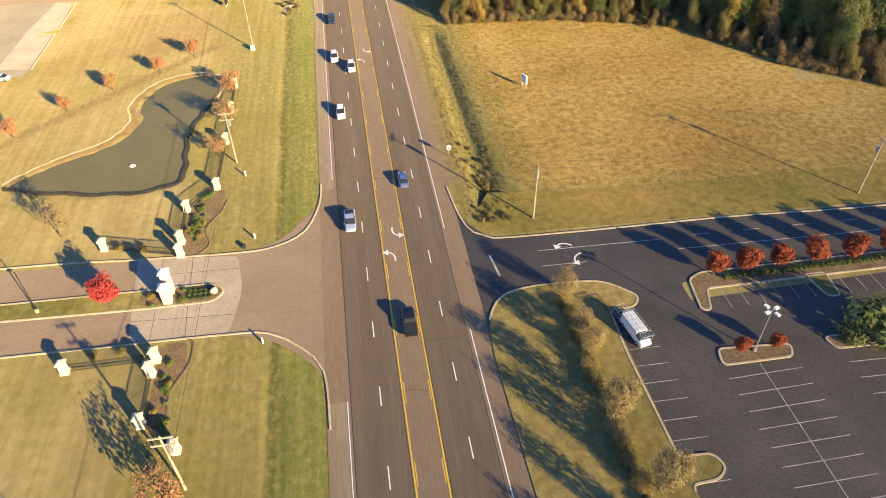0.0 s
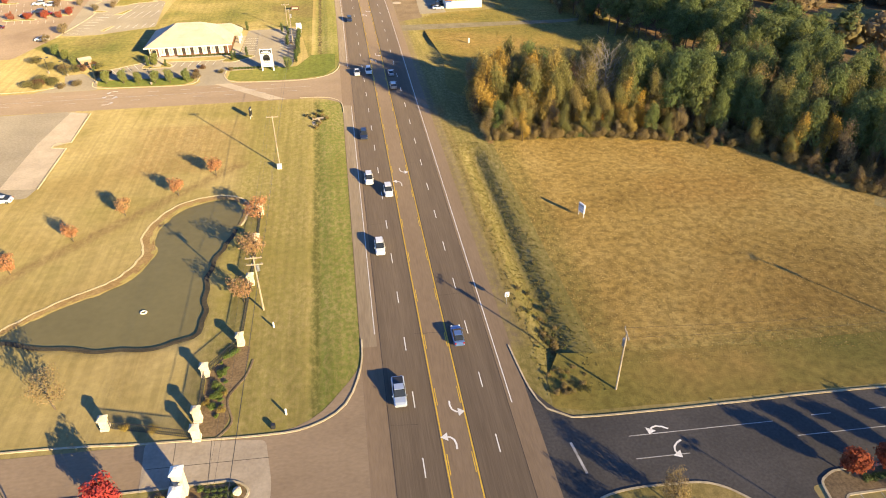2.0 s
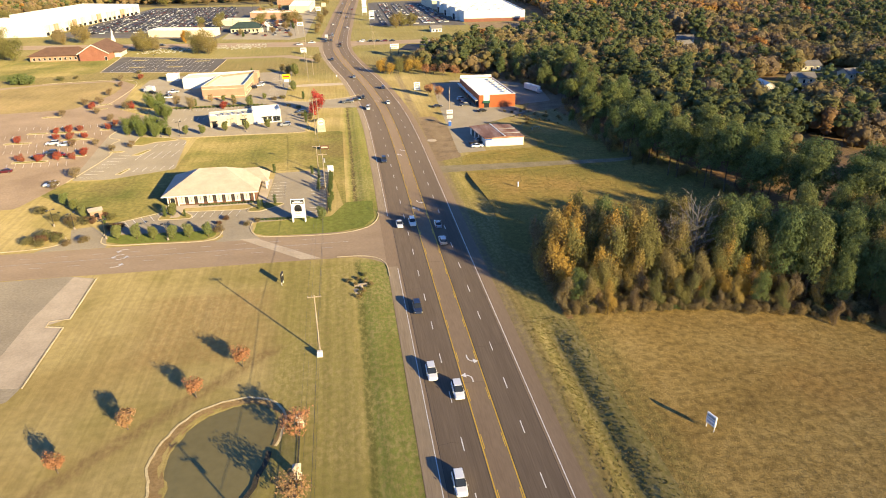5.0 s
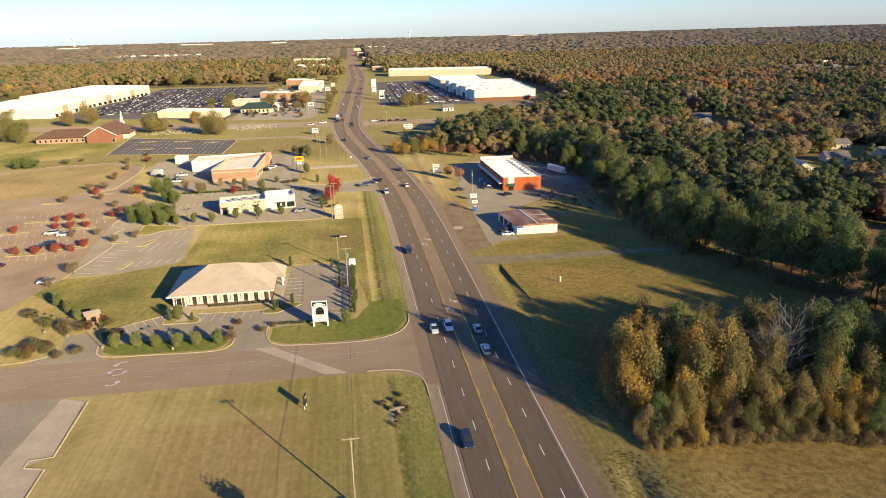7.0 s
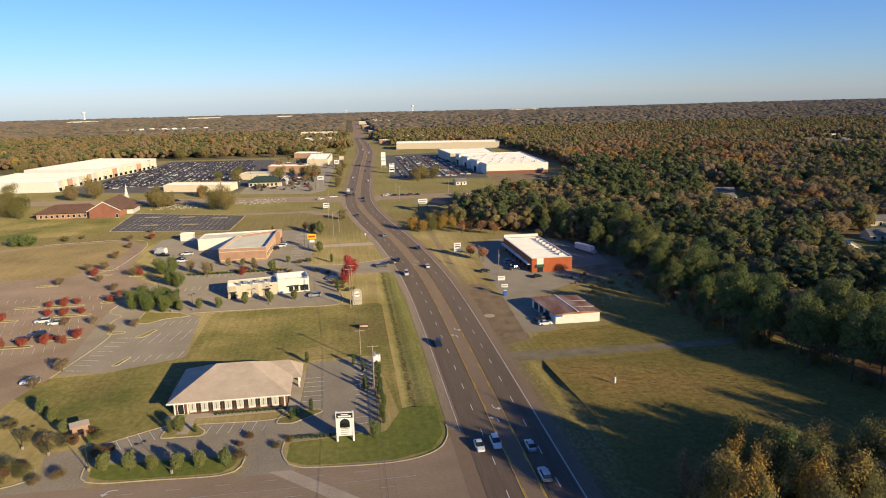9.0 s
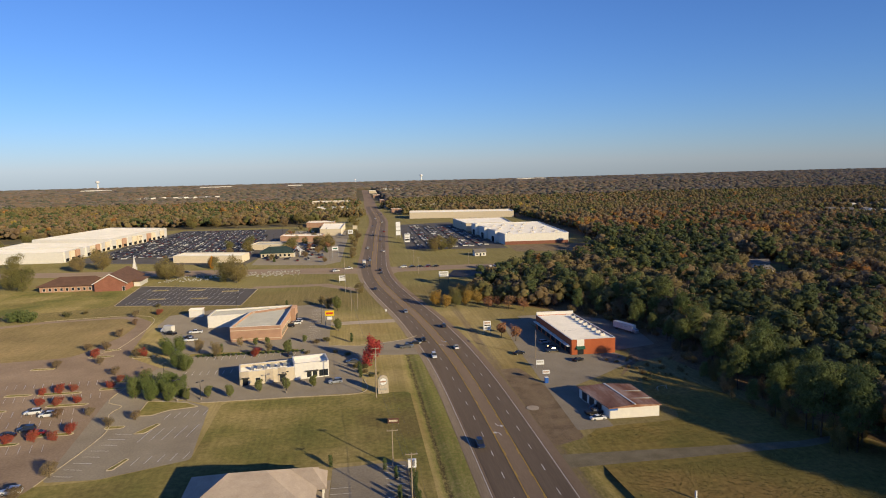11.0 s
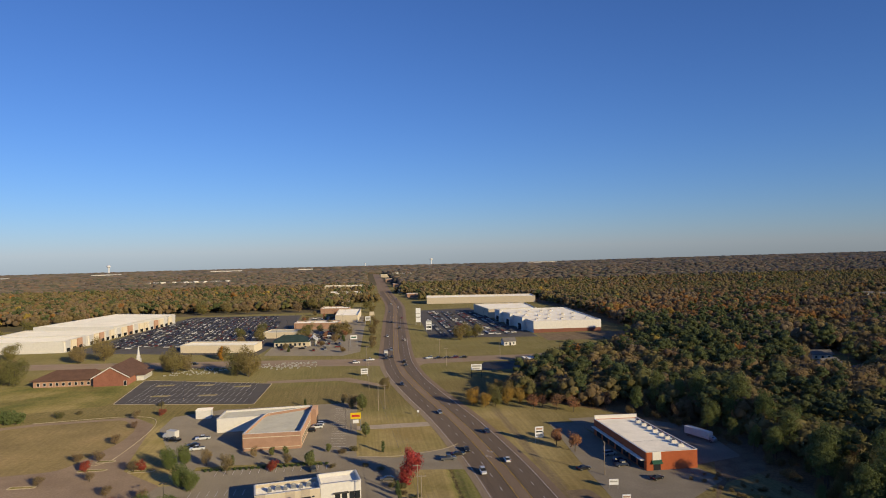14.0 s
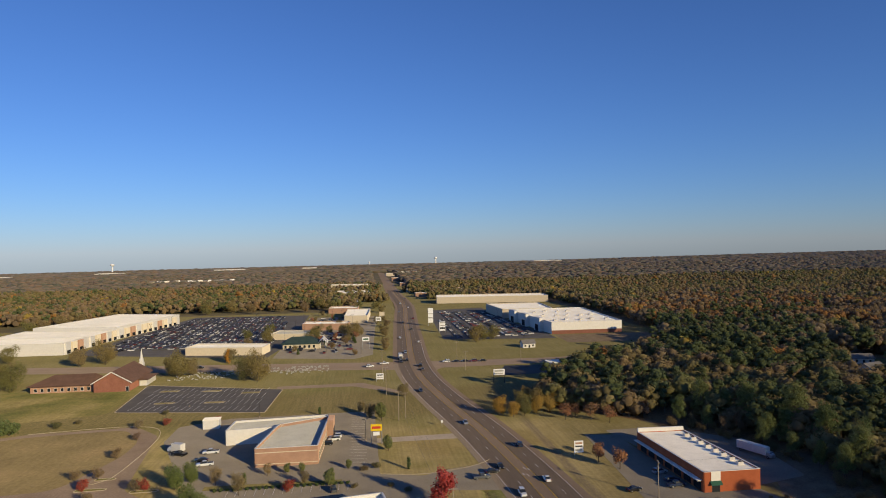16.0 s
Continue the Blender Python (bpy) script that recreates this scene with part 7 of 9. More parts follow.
def limbs(bm, height, spread, count, r, start=0.35, seg=5, twigs=2):
    """A leaning trunk and the limbs that leave it."""
    top = Vector((rng.normal() * 0.03 * height, rng.normal() * 0.03 * height, height))
    mid = top * 0.5 + Vector((rng.normal() * 0.02 * height, rng.normal() * 0.02 * height, 0))
    add_cylinder(bm, (0, 0, -0.15), mid, r, r * 0.7, seg + 1)
    add_cylinder(bm, mid, top, r * 0.7, r * 0.25, seg)
    for i in range(count):
        t = start + (0.95 - start) * (i + 0.5) / count
        a = i * 2.4 + rng.random() * 0.8
        base = mid * (t / 0.5) if t < 0.5 else mid + (top - mid) * ((t - 0.5) / 0.5)
        ln = spread * (1.15 - 0.6 * t)
        tip = base + Vector((math.cos(a) * ln, math.sin(a) * ln, ln * (0.55 + 0.5 * rng.random())))
        add_cylinder(bm, base, tip, r * 0.4, r * 0.12, 4)
        for k in range(twigs):
            q = base + (tip - base) * (0.5 + 0.2 * k)
            b = a + (0.8 if k % 2 else -0.8)
            add_cylinder(bm, q, q + Vector((math.cos(b), math.sin(b), 0.7)) * ln * 0.45, r * 0.2, r * 0.06, 3)


def make_tree(name, label, category, leaf, shape, height, radius, leaves, size, trunk=0.3, bark=None, bare=0.25, group=""):
    """One tree at the origin: a trunk with limbs and a crown of leaf clumps."""
    root = thing(name, pose(0, 0, 0), label, category, group)
    bm = bmesh.new()
    if shape == "pine":
        limbs(bm, height * 0.93, radius * 0.8, 8, 0.10 + height * 0.007, 0.35, 5, 1)
        blobs = []
        for i in range(20):
            t = 0.36 + 0.6 * i / 19
            a, q = i * 2.4, radius * (1.05 - 0.7 * ((t - 0.36) / 0.6) ** 2.0) * (0.75 + 0.4 * rng.random())
            k = radius * (0.3 + 0.16 * rng.random())
            blobs.append((math.cos(a) * q * 0.7, math.sin(a) * q * 0.7, height * t, k, k, k * 0.75))
        blobs.append((0, 0, height * 0.8, radius * 0.45, radius * 0.45, height * 0.14))
    elif shape == "cone":
        limbs(bm, height * 0.9, radius * 0.6, 5, 0.08 + height * 0.01, 0.1, 5, 0)
        blobs = [(0, 0, height * (0.08 + 0.86 * i / 7), radius * (1 - 0.85 * i / 7), radius * (1 - 0.85 * i / 7), height * 0.11) for i in range(8)]
    elif shape == "column":
        limbs(bm, height * 0.9, radius * 0.6, 5, 0.06 + height * 0.008, 0.15, 5, 0)
        blobs = [(0.1 * radius * math.cos(i), 0.1 * radius * math.sin(i), height * (0.14 + 0.74 * i / 6), radius * (0.75 + 0.35 * math.sin(math.pi * (i + 1) / 8)), radius * (0.75 + 0.35 * math.sin(math.pi * (i + 1) / 8)), height * 0.13) for i in range(7)]
    elif shape == "wood":
        limbs(bm, height * 0.92, radius * 0.75, 10, 0.05 + height * 0.008, 0.15, 5, 2)
        blobs = [(0, 0, height * q, radius * 0.5, radius * 0.5, height * 0.12) for q in (0.2, 0.4, 0.6, 0.8)]
        for i in range(34):
            t = 0.05 + 0.9 * ((i * 0.618) % 1.0)
            a = i * 2.4 + rng.random()
            q = radius * (0.62 + 0.4 * math.sin(math.pi * min(1.0, t * 1.15))) * (1.0 if t < 0.8 else (1.0 - t) / 0.2 * 0.6 + 0.4) * (0.65 + 0.5 * rng.random())
            k = (0.24 + 0.16 * rng.random()) * (1.0 if t < 0.8 else 0.7)
            blobs.append((math.cos(a) * q * 0.75, math.sin(a) * q * 0.75, height * t, radius * k, radius * k, radius * k * 1.5))
    elif shape == "shrub":
        limbs(bm, height * 0.6, radius * 0.5, 4, 0.04, 0.1, 4, 0)
        blobs = [(math.cos(i * 2.1) * radius * 0.45, math.sin(i * 2.1) * radius * 0.45, height * (0.42 + 0.12 * (i % 3)), radius * 0.6, radius * 0.6, height * 0.42) for i in range(6)]
    else:
        limbs(bm, height * 0.85, radius * 0.75, 9, 0.07 + height * 0.012, bare, 5, 2)
        mid = (1.0 + bare) * 0.5
        blobs = [(0, 0, height * mid, radius * 0.86, radius * 0.86, height * (1.0 - bare) * 0.46)] * 3
        for i in range(20):
            t = bare + 0.1 + (0.86 - bare) * ((i * 0.618) % 1.0)
            a = i * 2.4 + rng.random()
            q = radius * math.sin(math.pi * min(1.0, 0.2 + 0.8 * (1.05 - t) / (1.05 - bare))) ** 0.6 * (0.75 + 0.4 * rng.random())
            k = 0.2 + 0.14 * rng.random()
            blobs.append((math.cos(a) * q * 0.78, math.sin(a) * q * 0.78, height * t, radius * k, radius * k, radius * k * 1.1))
    part("trunk", bm, bark or BARK, root)
    if leaves:
        c, d = blob_points(blobs, leaves, 0.25 if shape == "wood" else 0.5)
        c += rng.normal(size=c.shape) * radius * (0.1 if shape == "wood" else 0.05)
        c[:, 2] = np.maximum(c[:, 2], 0.1)
        out = c - np.array((0, 0, height * 0.5))
        out[:, 2] *= radius / height
        out /= np.linalg.norm(out, axis=1)[:, None] + 1e-6
        me = leaf_mesh("crown", c, size * (0.6 + 0.8 * rng.random(leaves)), leaf, d * 0.6 + out * 0.7 + np.array((0, 0, 0.25)))
        ob = new("crown", me)
        ob.parent = root
    return root


USED = set()


def plant(src, x, y, scale=1.0, turn=None, z=None, tall=1.0):
    """Sets the tree itself at its first place and copies of it at the others."""
    turn = rng.random() * 360 if turn is None else turn
    m = pose(x, y, ground_z(x, y) if z is None else z, 0, 0, turn) @ Matrix.Diagonal((scale, scale, scale * tall, 1))
    if src.name in USED:
        return copy_thing(src, m)
    USED.add(src.name)
    src.matrix_world = m
    return src


# kinds of tree
red_tree = make_tree("maple_tree", "round young tree with dense red autumn leaves", "tree", LEAF_RED, "round", 4.6, 1.8, 1900, 0.15, bare=0.2, group="red trees in the planted strip")
scarlet_tree = make_tree("maple_tree", "bright scarlet maple tree on the median grass", "tree", LEAF_SCARLET, "round", 5.2, 2.3, 1700, 0.18)
tall_red_tree = make_tree("maple_tree", "tall dense crimson maple tree beside the burger sign", "tree", LEAF_SCARLET, "wood", 11.0, 3.9, 3000, 0.24)
rust_tree = make_tree("oak_tree", "small rust-coloured oak tree with thinning leaves", "tree", LEAF_RUST, "round", 4.6, 1.9, 900, 0.14)
thin_tree = make_tree("ornamental_tree", "nearly bare ornamental tree with sparse rusty leaves", "tree", LEAF_RUST, "round", 5.5, 2.6, 800, 0.14)
gold_tree = make_tree("ornamental_tree", "tan and gold tree with thin autumn foliage", "tree", leaf_material("dry_gold_leaves", [(0.29, 0.215, 0.105), (0.34, 0.25, 0.12), (0.26, 0.205, 0.10)], 0.3), "round", 5.6, 2.5, 2400, 0.10, bare=0.15)
yellow_tree = make_tree("ornamental_tree", "thin tan-gold tree with half its leaves", "tree", LEAF_TAN, "round", 6.5, 2.8, 1300, 0.10)
street_tree = make_tree("street_tree", "young rounded street tree with pale green leaves", "tree", LEAF_PALE, "round", 4.6, 1.6, 1400, 0.15, bare=0.12, group="street trees of the shops")
low_maroon = make_tree("shrub", "large maroon-brown shrub beside the driveway", "shrub", leaf_material("maroon_shrub_leaves", [(0.13, 0.075, 0.045), (0.17, 0.10, 0.06)]), "shrub", 2.6, 2.3, 900, 0.16)
LEAF_MAROON = leaf_material("maroon_leaves", [(0.30, 0.065, 0.045), (0.34, 0.085, 0.055), (0.27, 0.10, 0.065)])
lot_red = make_tree("parking_lot_tree", "small maroon crape myrtle in a parking island", "tree", LEAF_MAROON, "round", 3.0, 1.8, 1500, 0.10, bare=0.1, group="red trees in the brown parking lot")
lot_brown = make_tree("parking_lot_tree", "small olive-brown tree in a parking island", "tree", LEAF_SCRUB, "round", 3.2, 1.7, 1100, 0.09, bare=0.15)
cedar = make_tree("cedar_tree", "dark green conical evergreen tree", "tree", LEAF_GREEN, "cone", 6.0, 1.7, 1400, 0.15)
juniper = make_tree("juniper", "narrow dark green columnar evergreen", "tree", LEAF_GREEN, "column", 5.2, 0.85, 900, 0.12)
hedge_shrub = make_tree("shrub", "clipped round olive-green shrub", "shrub", LEAF_GREEN, "shrub", 0.9, 0.7, 320, 0.09, group="shrubs along the planted strip")
gold_shrub = make_tree("shrub", "rounded shrub with golden autumn leaves", "shrub", leaf_material("gold_shrub_leaves", [(0.31, 0.22, 0.06), (0.27, 0.205, 0.065)]), "shrub", 1.8, 1.3, 1100, 0.075)
green_shrub = make_tree("shrub", "loose bright green garden shrub", "shrub", LEAF_BRIGHT, "shrub", 1.6, 1.4, 650, 0.12)
garden_shrub = make_tree("shrub", "low bright green garden shrub in a bed", "shrub", leaf_material("garden_leaves", [(0.13, 0.185, 0.05), (0.165, 0.21, 0.06)]), "shrub", 1.3, 1.4, 900, 0.09)
dark_shrub = make_tree("shrub", "dark brown-green shrub beside the lot", "shrub", leaf_material("dull_shrub_leaves", [(0.125, 0.12, 0.05), (0.16, 0.14, 0.06), (0.17, 0.125, 0.065)]), "shrub", 1.9, 1.7, 1300, 0.08)
wood_gold = make_tree("woodland_tree", "tall slender woodland tree with golden leaves", "tree", LEAF_GOLD, "wood", 16.0, 3.9, 4400, 0.165)
wood_orange = make_tree("woodland_tree", "woodland tree with bright orange autumn leaves", "tree", LEAF_ORANGE, "wood", 14.5, 3.0, 3800, 0.16)
wood_tan = make_tree("woodland_tree", "woodland tree with thin tan-brown leaves", "tree", LEAF_TAN, "wood", 15.5, 4.2, 4000, 0.16)
wood_olive = make_tree("woodland_tree", "broad woodland tree with olive-green leaves", "tree", LEAF_OLIVE, "wood", 15.0, 4.4, 4200, 0.175)
wood_green = make_tree("young_pine_tree", "dense green young pine at the wood's edge", "tree", LEAF_PINE, "pine", 15.0, 4.6, 4400, 0.185)
wood_scrub = make_tree("woodland_tree", "thin scrubby woodland tree with reddish-brown leaves", "tree", LEAF_SCRUB, "wood", 12.0, 3.6, 2200, 0.17)
broad_tree = make_tree("broadleaf_tree", "broad round field tree with olive-brown autumn leaves", "tree", LEAF_OLIVE, "round", 11.5, 6.2, 3200, 0.22, bare=0.06)
broad_tan = make_tree("broadleaf_tree", "broad round tree with thin tan-brown leaves", "tree", LEAF_TAN, "round", 11.0, 5.6, 2800, 0.25, bare=0.08)
wood_pine = make_tree("pine_tree", "tall loblolly pine with a high open crown", "tree", LEAF_PINE, "pine", 23.0, 4.8, 4000, 0.22)
wood_pine_low = make_tree("pine_tree", "leaning loblolly pine with a broad ragged crown", "tree", LEAF_PINE, "pine", 20.0, 5.2, 4000, 0.22)
def bare_branches(height, spread):
    """A leafless crown: forked limbs with fans of twigs."""
    root = thing("bare_tree", pose(0, 0, 0), "leafless pale-barked woodland tree", "tree")
    bm = bmesh.new()
    limbs(bm, height, spread, 18, 0.26, 0.22, 5, 4)
    for i in range(90):
        a, t = rng.random() * math.tau, 0.35 + 0.6 * rng.random()
        q = spread * (1.2 - 0.75 * t) * (0.4 + 0.6 * rng.random())
        p = Vector((math.cos(a) * q, math.sin(a) * q, height * t + q * 0.5))
        add_cylinder(bm, p * 0.82 + Vector((0, 0, height * t * 0.1)), p + Vector((math.cos(a) * 0.4, math.sin(a) * 0.4, 1.1)), 0.05, 0.02, 3)
    part("trunk", bm, PALE_BARK, root)
    return root


PALE_BARK = material("pale_bark", [(0.22, 0.185, 0.145), (0.31, 0.265, 0.21)], (1.0, 8.0), 0.9, fine=0.12)
wood_bare = bare_branches(15.0, 5.0)
evergreen = make_tree("evergreen_tree", "full bright green evergreen beside the lot", "tree", leaf_material("evergreen_leaves", [(0.13, 0.165, 0.05), (0.16, 0.19, 0.06)]), "round", 6.6, 2.6, 3800, 0.12, bare=0.02)
brush = make_tree("undergrowth", "tan brushwood and tall dry weeds at the wood's edge", "shrub", leaf_material("brush_leaves", [(0.23, 0.17, 0.08), (0.28, 0.205, 0.095), (0.20, 0.16, 0.07)], 0.3), "shrub", 2.8, 1.7, 1500, 0.085)
brush_green = make_tree("undergrowth", "green brambles and young evergreens at the wood's edge", "shrub", LEAF_BRIGHT, "shrub", 3.2, 1.6, 1500, 0.085)

# east entrance: row of red trees with a low hedge, lot islands, frontage strip
for x in (48.8, 53.9, 59.6, 65.8, 72.3, 78.8, 85.3, 91.8):
    plant(red_tree, x, 67.0, 0.95 + 0.15 * rng.random())
for i in range(46):
    plant(hedge_shrub, 50.5 + i * 0.95, 65.9 + 0.08 * rng.normal(), 0.8 + 0.2 * rng.random())
for x, y in ((45.2, 51.4), (50.4, 51.3)):
    plant(red_tree, x, y, 0.62)
for x, y, s in ((62, 51, 1.7), (65.5, 51.6, 2.0), (69, 50.8, 1.8)):
    plant(green_shrub, x, y, s)
for x, y, s in ((24.2, 66.3, 0.8), (24.0, 58.0, 0.9), (24.0, 54.0, 0.95), (23.9, 43.5, 1.25), (26.0, 33.0, 1.25), (24.2, 25.0, 1.1), (24.0, 14, 1.2)):
    plant(gold_tree, x, y, s, tall=1.25)
for i in range(44):
    plant((brush, dark_shrub, gold_shrub)[int(rng.random() * 2.5)], 23.6 + 0.4 * rng.normal(), 12 + i * 1.25, (0.72 if i % 9 < 7 else 0.5) + 0.3 * rng.random())
# entrance garden, pond and lawn
plant(scarlet_tree, -45.2, 76.2, 1.0)
for x, y in ((-50.2, 157.1), (-59.9, 150.0), (-43.1, 165.4), (-67.8, 141.1), (-76.1, 131.2)):
    plant(rust_tree, x, y, 0.85 + 0.25 * rng.random())
for x, y, s in ((-32.0, 143.5, 1.05), (-31.4, 129.0, 1.05), (-32.3, 116.2, 0.9), (-31.5, 40.5, 1.1)):
    plant(thin_tree, x, y, s)
for x, y, s in ((-57.2, 95.0, 1.1), (-51, 30, 1.3), (-37, 20, 1.4), (-44, 22, 1.3)):
    plant(yellow_tree, x, y, s)
for x, y, s in ((-46.2, 89.4, 0.85), (-42.2, 88.6, 0.8), (-45.3, 65.6, 0.85), (-41.4, 65.6, 0.85), (-39.2, 76.6, 0.75)):
    plant(gold_shrub, x, y, s)
for x, y, s in ((-34.3, 75.2, 0.55), (-34.3, 77.6, 0.5), (-38.9, 74.8, 0.5), (-33.9, 98.4, 0.55), (-34.6, 96.0, 0.7), (-34.2, 93.8, 0.75), (-34.8, 91.8, 0.6), (-33.6, 95.0, 0.6), (-34.5, 58.0, 0.55), (-34.9, 60.2, 0.5), (-34.2, 52.4, 0.6), (-33.6, 49.6, 0.6), (-32.6, 103.0, 0.8), (-33.6, 102.2, 0.75), (-34.4, 62.6, 0.55)):
    plant(garden_shrub, x, y, s * (1.5 if abs(x + 36.5) > 1 and y != 75.2 else 1.0))
for i in range(30):
    y = (89.5 + 12 * rng.random()) if i % 2 else (50 + 12 * rng.random())
    plant((garden_shrub, gold_shrub)[i % 5 == 0], -34.2 + rng.normal() * 0.7, y, 0.45 + 0.3 * rng.random())
for x in np.arange(-33.4, -29.6, 0.8):
    for y in (75.4, 76.3, 77.2):
        plant(hedge_shrub, x, y, 0.65, tall=0.8)
# bank and its lot
for x, y in ((-84.1, 232.6), (-78.9, 232.0), (-74.2, 231.0), (-69.2, 230.6), (-64.8, 230.4), (-59.8, 230.3), (-29.0, 236.5)):
    plant(street_tree, x, y, 0.85 + 0.2 * rng.random())
for x, y, s in ((-74.7, 247.2, 0.75), (-69.0, 246.4, 0.62), (-48.0, 249.0, 0.85), (-47.2, 250.5, 0.7), (-43.6, 252.6, 0.85), (-91, 245, 0.7)):
    plant(juniper, x, y, s)
for i in range(12):
    plant(juniper, -26.6 + 0.25 * rng.normal(), 243 + i * 3.1, 0.7 + 0.25 * rng.random())
for x, y in ((-30.5, 262), (-30.4, 265), (-30.6, 274), (-33, 279), (-46, 283)):
    plant(juniper, x, y, 0.8 + 0.2 * rng.random())
for x, y, s in ((-57.4, 233.2, 1.2), (-99, 243.5, 1.2), (-96.5, 246, 1.3), (-100.2, 234.4, 1.4), (-96.5, 230.6, 1.0), (-103.5, 231.5, 1.2), (-88.2, 240.5, 1.1), (-86.2, 238.0, 1.3), (-50.2, 236.4, 0.8), (-47.6, 238.8, 0.7), (-104, 236, 1.6), (-107, 233, 1.4), (-101, 247, 1.5), (-106, 250, 1.3), (-112, 256, 1.6), (-92.5, 232, 1.2), (-90, 247.5, 1.2)):
    plant(dark_shrub, x, y, s)
for i in range(18):
    plant(hedge_shrub, -66 + i * 0.95, 254.6, 0.7)
for i in range(16):
    plant(hedge_shrub, -48 + i * 1.0, 239.6 - 0.05 * i, 0.8)
for x, y, s in ((-104, 234, 1.5), (-101, 236.5, 1.2), (-95, 246.5, 1.4), (-92.5, 250, 1.2), (-87.5, 239.6, 1.3), (-85.6, 241.5, 1.0), (-56.6, 241.8, 0.9), (-58.2, 238.5, 0.8)):
    plant(low_maroon, x, y, s * 0.6)
for x, y, s in ((-72.6, 247.2, 1.0), (-107.5, 262, 1.0), (-103, 257, 0.95), (-98.5, 251, 0.8)):
    plant(street_tree, x, y, s)
# burger restaurant and drug store lots
for x, y in ((-107.5, 350.5), (-101.5, 347), (-104, 341), (-98, 339.5), (-96, 344.5), (-110, 345), (-101, 352), (-112.5, 394), (-109, 399.5), (-100.5, 372), (-104, 375)):
    plant(evergreen, x, y, 0.85 + 0.3 * rng.random())
for x, y in ((-92.9, 339.5), (-86.6, 341.0), (-79.5, 340.0), (-71, 343.5), (-62, 343.5), (-53.5, 345)):
    plant(street_tree, x, y, 0.85 + 0.2 * rng.random())
for x, y, s in ((-37.8, 357, 1.2), (-37.5, 352, 1.0), (-40.5, 400, 1.1), (-92, 395, 1.0), (-52.4, 469, 1.2), (-74, 478, 1.0)):
    plant(juniper, x, y, s)
for x, y, s in ((-100.9, 396, 1.3), (-92.2, 386, 1.5), (-65.5, 388, 1.5), (-73.2, 391.0, 1.0), (-46.4, 421, 1.5), (-47.5, 464, 2.0), (-56, 478, 1.2), (-86, 402, 0.9), (-80, 403, 0.9), (-75, 403, 0.9), (-60, 404, 0.9)):
    plant(gold_tree if rng.random() < 0.5 else street_tree, x, y, s * 0.85)
for x, y, s in ((-77.8, 387, 1.2), (-141, 398.5, 1.0), (-122, 395, 1.0), (-116, 470, 1.1), (-137, 474, 0.9)):
    plant(lot_red, x, y, s)
plant(tall_red_tree, -33.2, 368.0, 1.0)
for x, y, s in ((-36, 362, 1.2), (-39, 364, 1.1), (-42, 380, 1.0), (-55, 401, 1.2), (-51, 403, 1.3), (-47, 385, 0.9), (-58, 386, 0.9), (-36, 357, 0.9), (-34, 352, 0.8), (-32, 354, 0.8)):
    plant(dark_shrub, x, y, s)
for i in range(22):
    plant(hedge_shrub, -100 + i * 1.9, 390.0, 1.1)
# brown lot
for x, y in ((-141.8, 354), (-132.8, 356), (-137, 355), (-132.6, 342.6), (-127, 343.5), (-121.4, 356.6), (-120.6, 363.8), (-127.6, 314), (-119.4, 318), (-133.5, 312.8), (-140, 313), (-122, 313), (-138, 343), (-152, 341), (-155, 312)):
    plant(lot_red, x, y, 0.62 + 0.3 * rng.random())
for x, y in ((-110, 320.5), (-135.4, 387.2), (-124, 394), (-147, 408), (-142, 430), (-142.5, 453), (-140, 408), (-147, 470), (-113.3, 289.6), (-116.2, 279), (-150, 385), (-104, 325), (-128, 331), (-119, 331), (-113, 366), (-125, 372)):
    plant(lot_brown, x, y, 0.9 + 0.4 * rng.random())
# west fields
for x, y, s in ((-197, 470, 2.0), (-203, 472, 2.2), (-182.7, 479, 1.6), (-143, 494, 1.2), (-176, 484, 1.1)):
    plant(green_shrub if x < -188 else dark_shrub, x, y, s)
# church grounds and the land round the far junction
for x, y, s in ((-241.6, 564, 1.15), (-160.9, 583, 0.85), (-120, 566, 0.85), (-113, 562, 0.95), (-250, 569, 0.9), (-92, 736, 0.7), (30, 682, 0.8), (37, 688, 0.75), (46, 692, 0.7), (-63, 730, 0.8), (-58, 738, 0.6), (-70, 745, 0.65), (-128.8, 718, 0.6), (-133, 760, 0.6), (-148, 742, 0.5), (-222, 643, 0.9)):
    plant(broad_tree, x, y, s * (1.15 if x < -100 else 1.05))
for x, y, s in ((-236.6, 637, 0.95), (-166, 590, 0.7), (-155, 588, 0.75), (-141.4, 632, 0.65), (-68, 697, 0.5), (-140, 700, 0.5), (-75, 800, 0.6), (-60, 640, 0.35), (-52, 470, 0.5), (-35.5, 507, 0.5), (140, 470, 0.8), (-262, 600, 0.7), (-275, 580, 0.6)):
    plant(broad_tan, x, y, s * (1.15 if x < -100 else 1.05))
plant(wood_orange, -141.4, 628, 0.7)
for i in range(34):
    x, y = -52 - 60 * rng.random(), 640 + 300 * rng.random()
    plant((broad_tan, rust_tree, broad_tree, cedar)[i % 4], x, y, (0.4, 1.1, 0.4, 0.9)[i % 4] * (0.8 + 0.5 * rng.random()))
for i in range(10):
    plant((broad_tan, broad_tree)[i % 2], -32 - 10 * rng.random(), 640 + 420 * rng.random(), 0.4 + 0.3 * rng.random())
# right side by the sign board and the brick shops
for x, y, s in ((22.5, 396, 1.3), (26.8, 388, 1.5), (24.5, 402, 1.0)):
    plant(rust_tree, x, y, s)
for x, y, s in ((28, 450, 1.2), (38, 447, 1.3), (44, 442, 1.2), (33, 453, 1.0), (60, 446, 1.3)):
    plant(thin_tree, x, y, s)
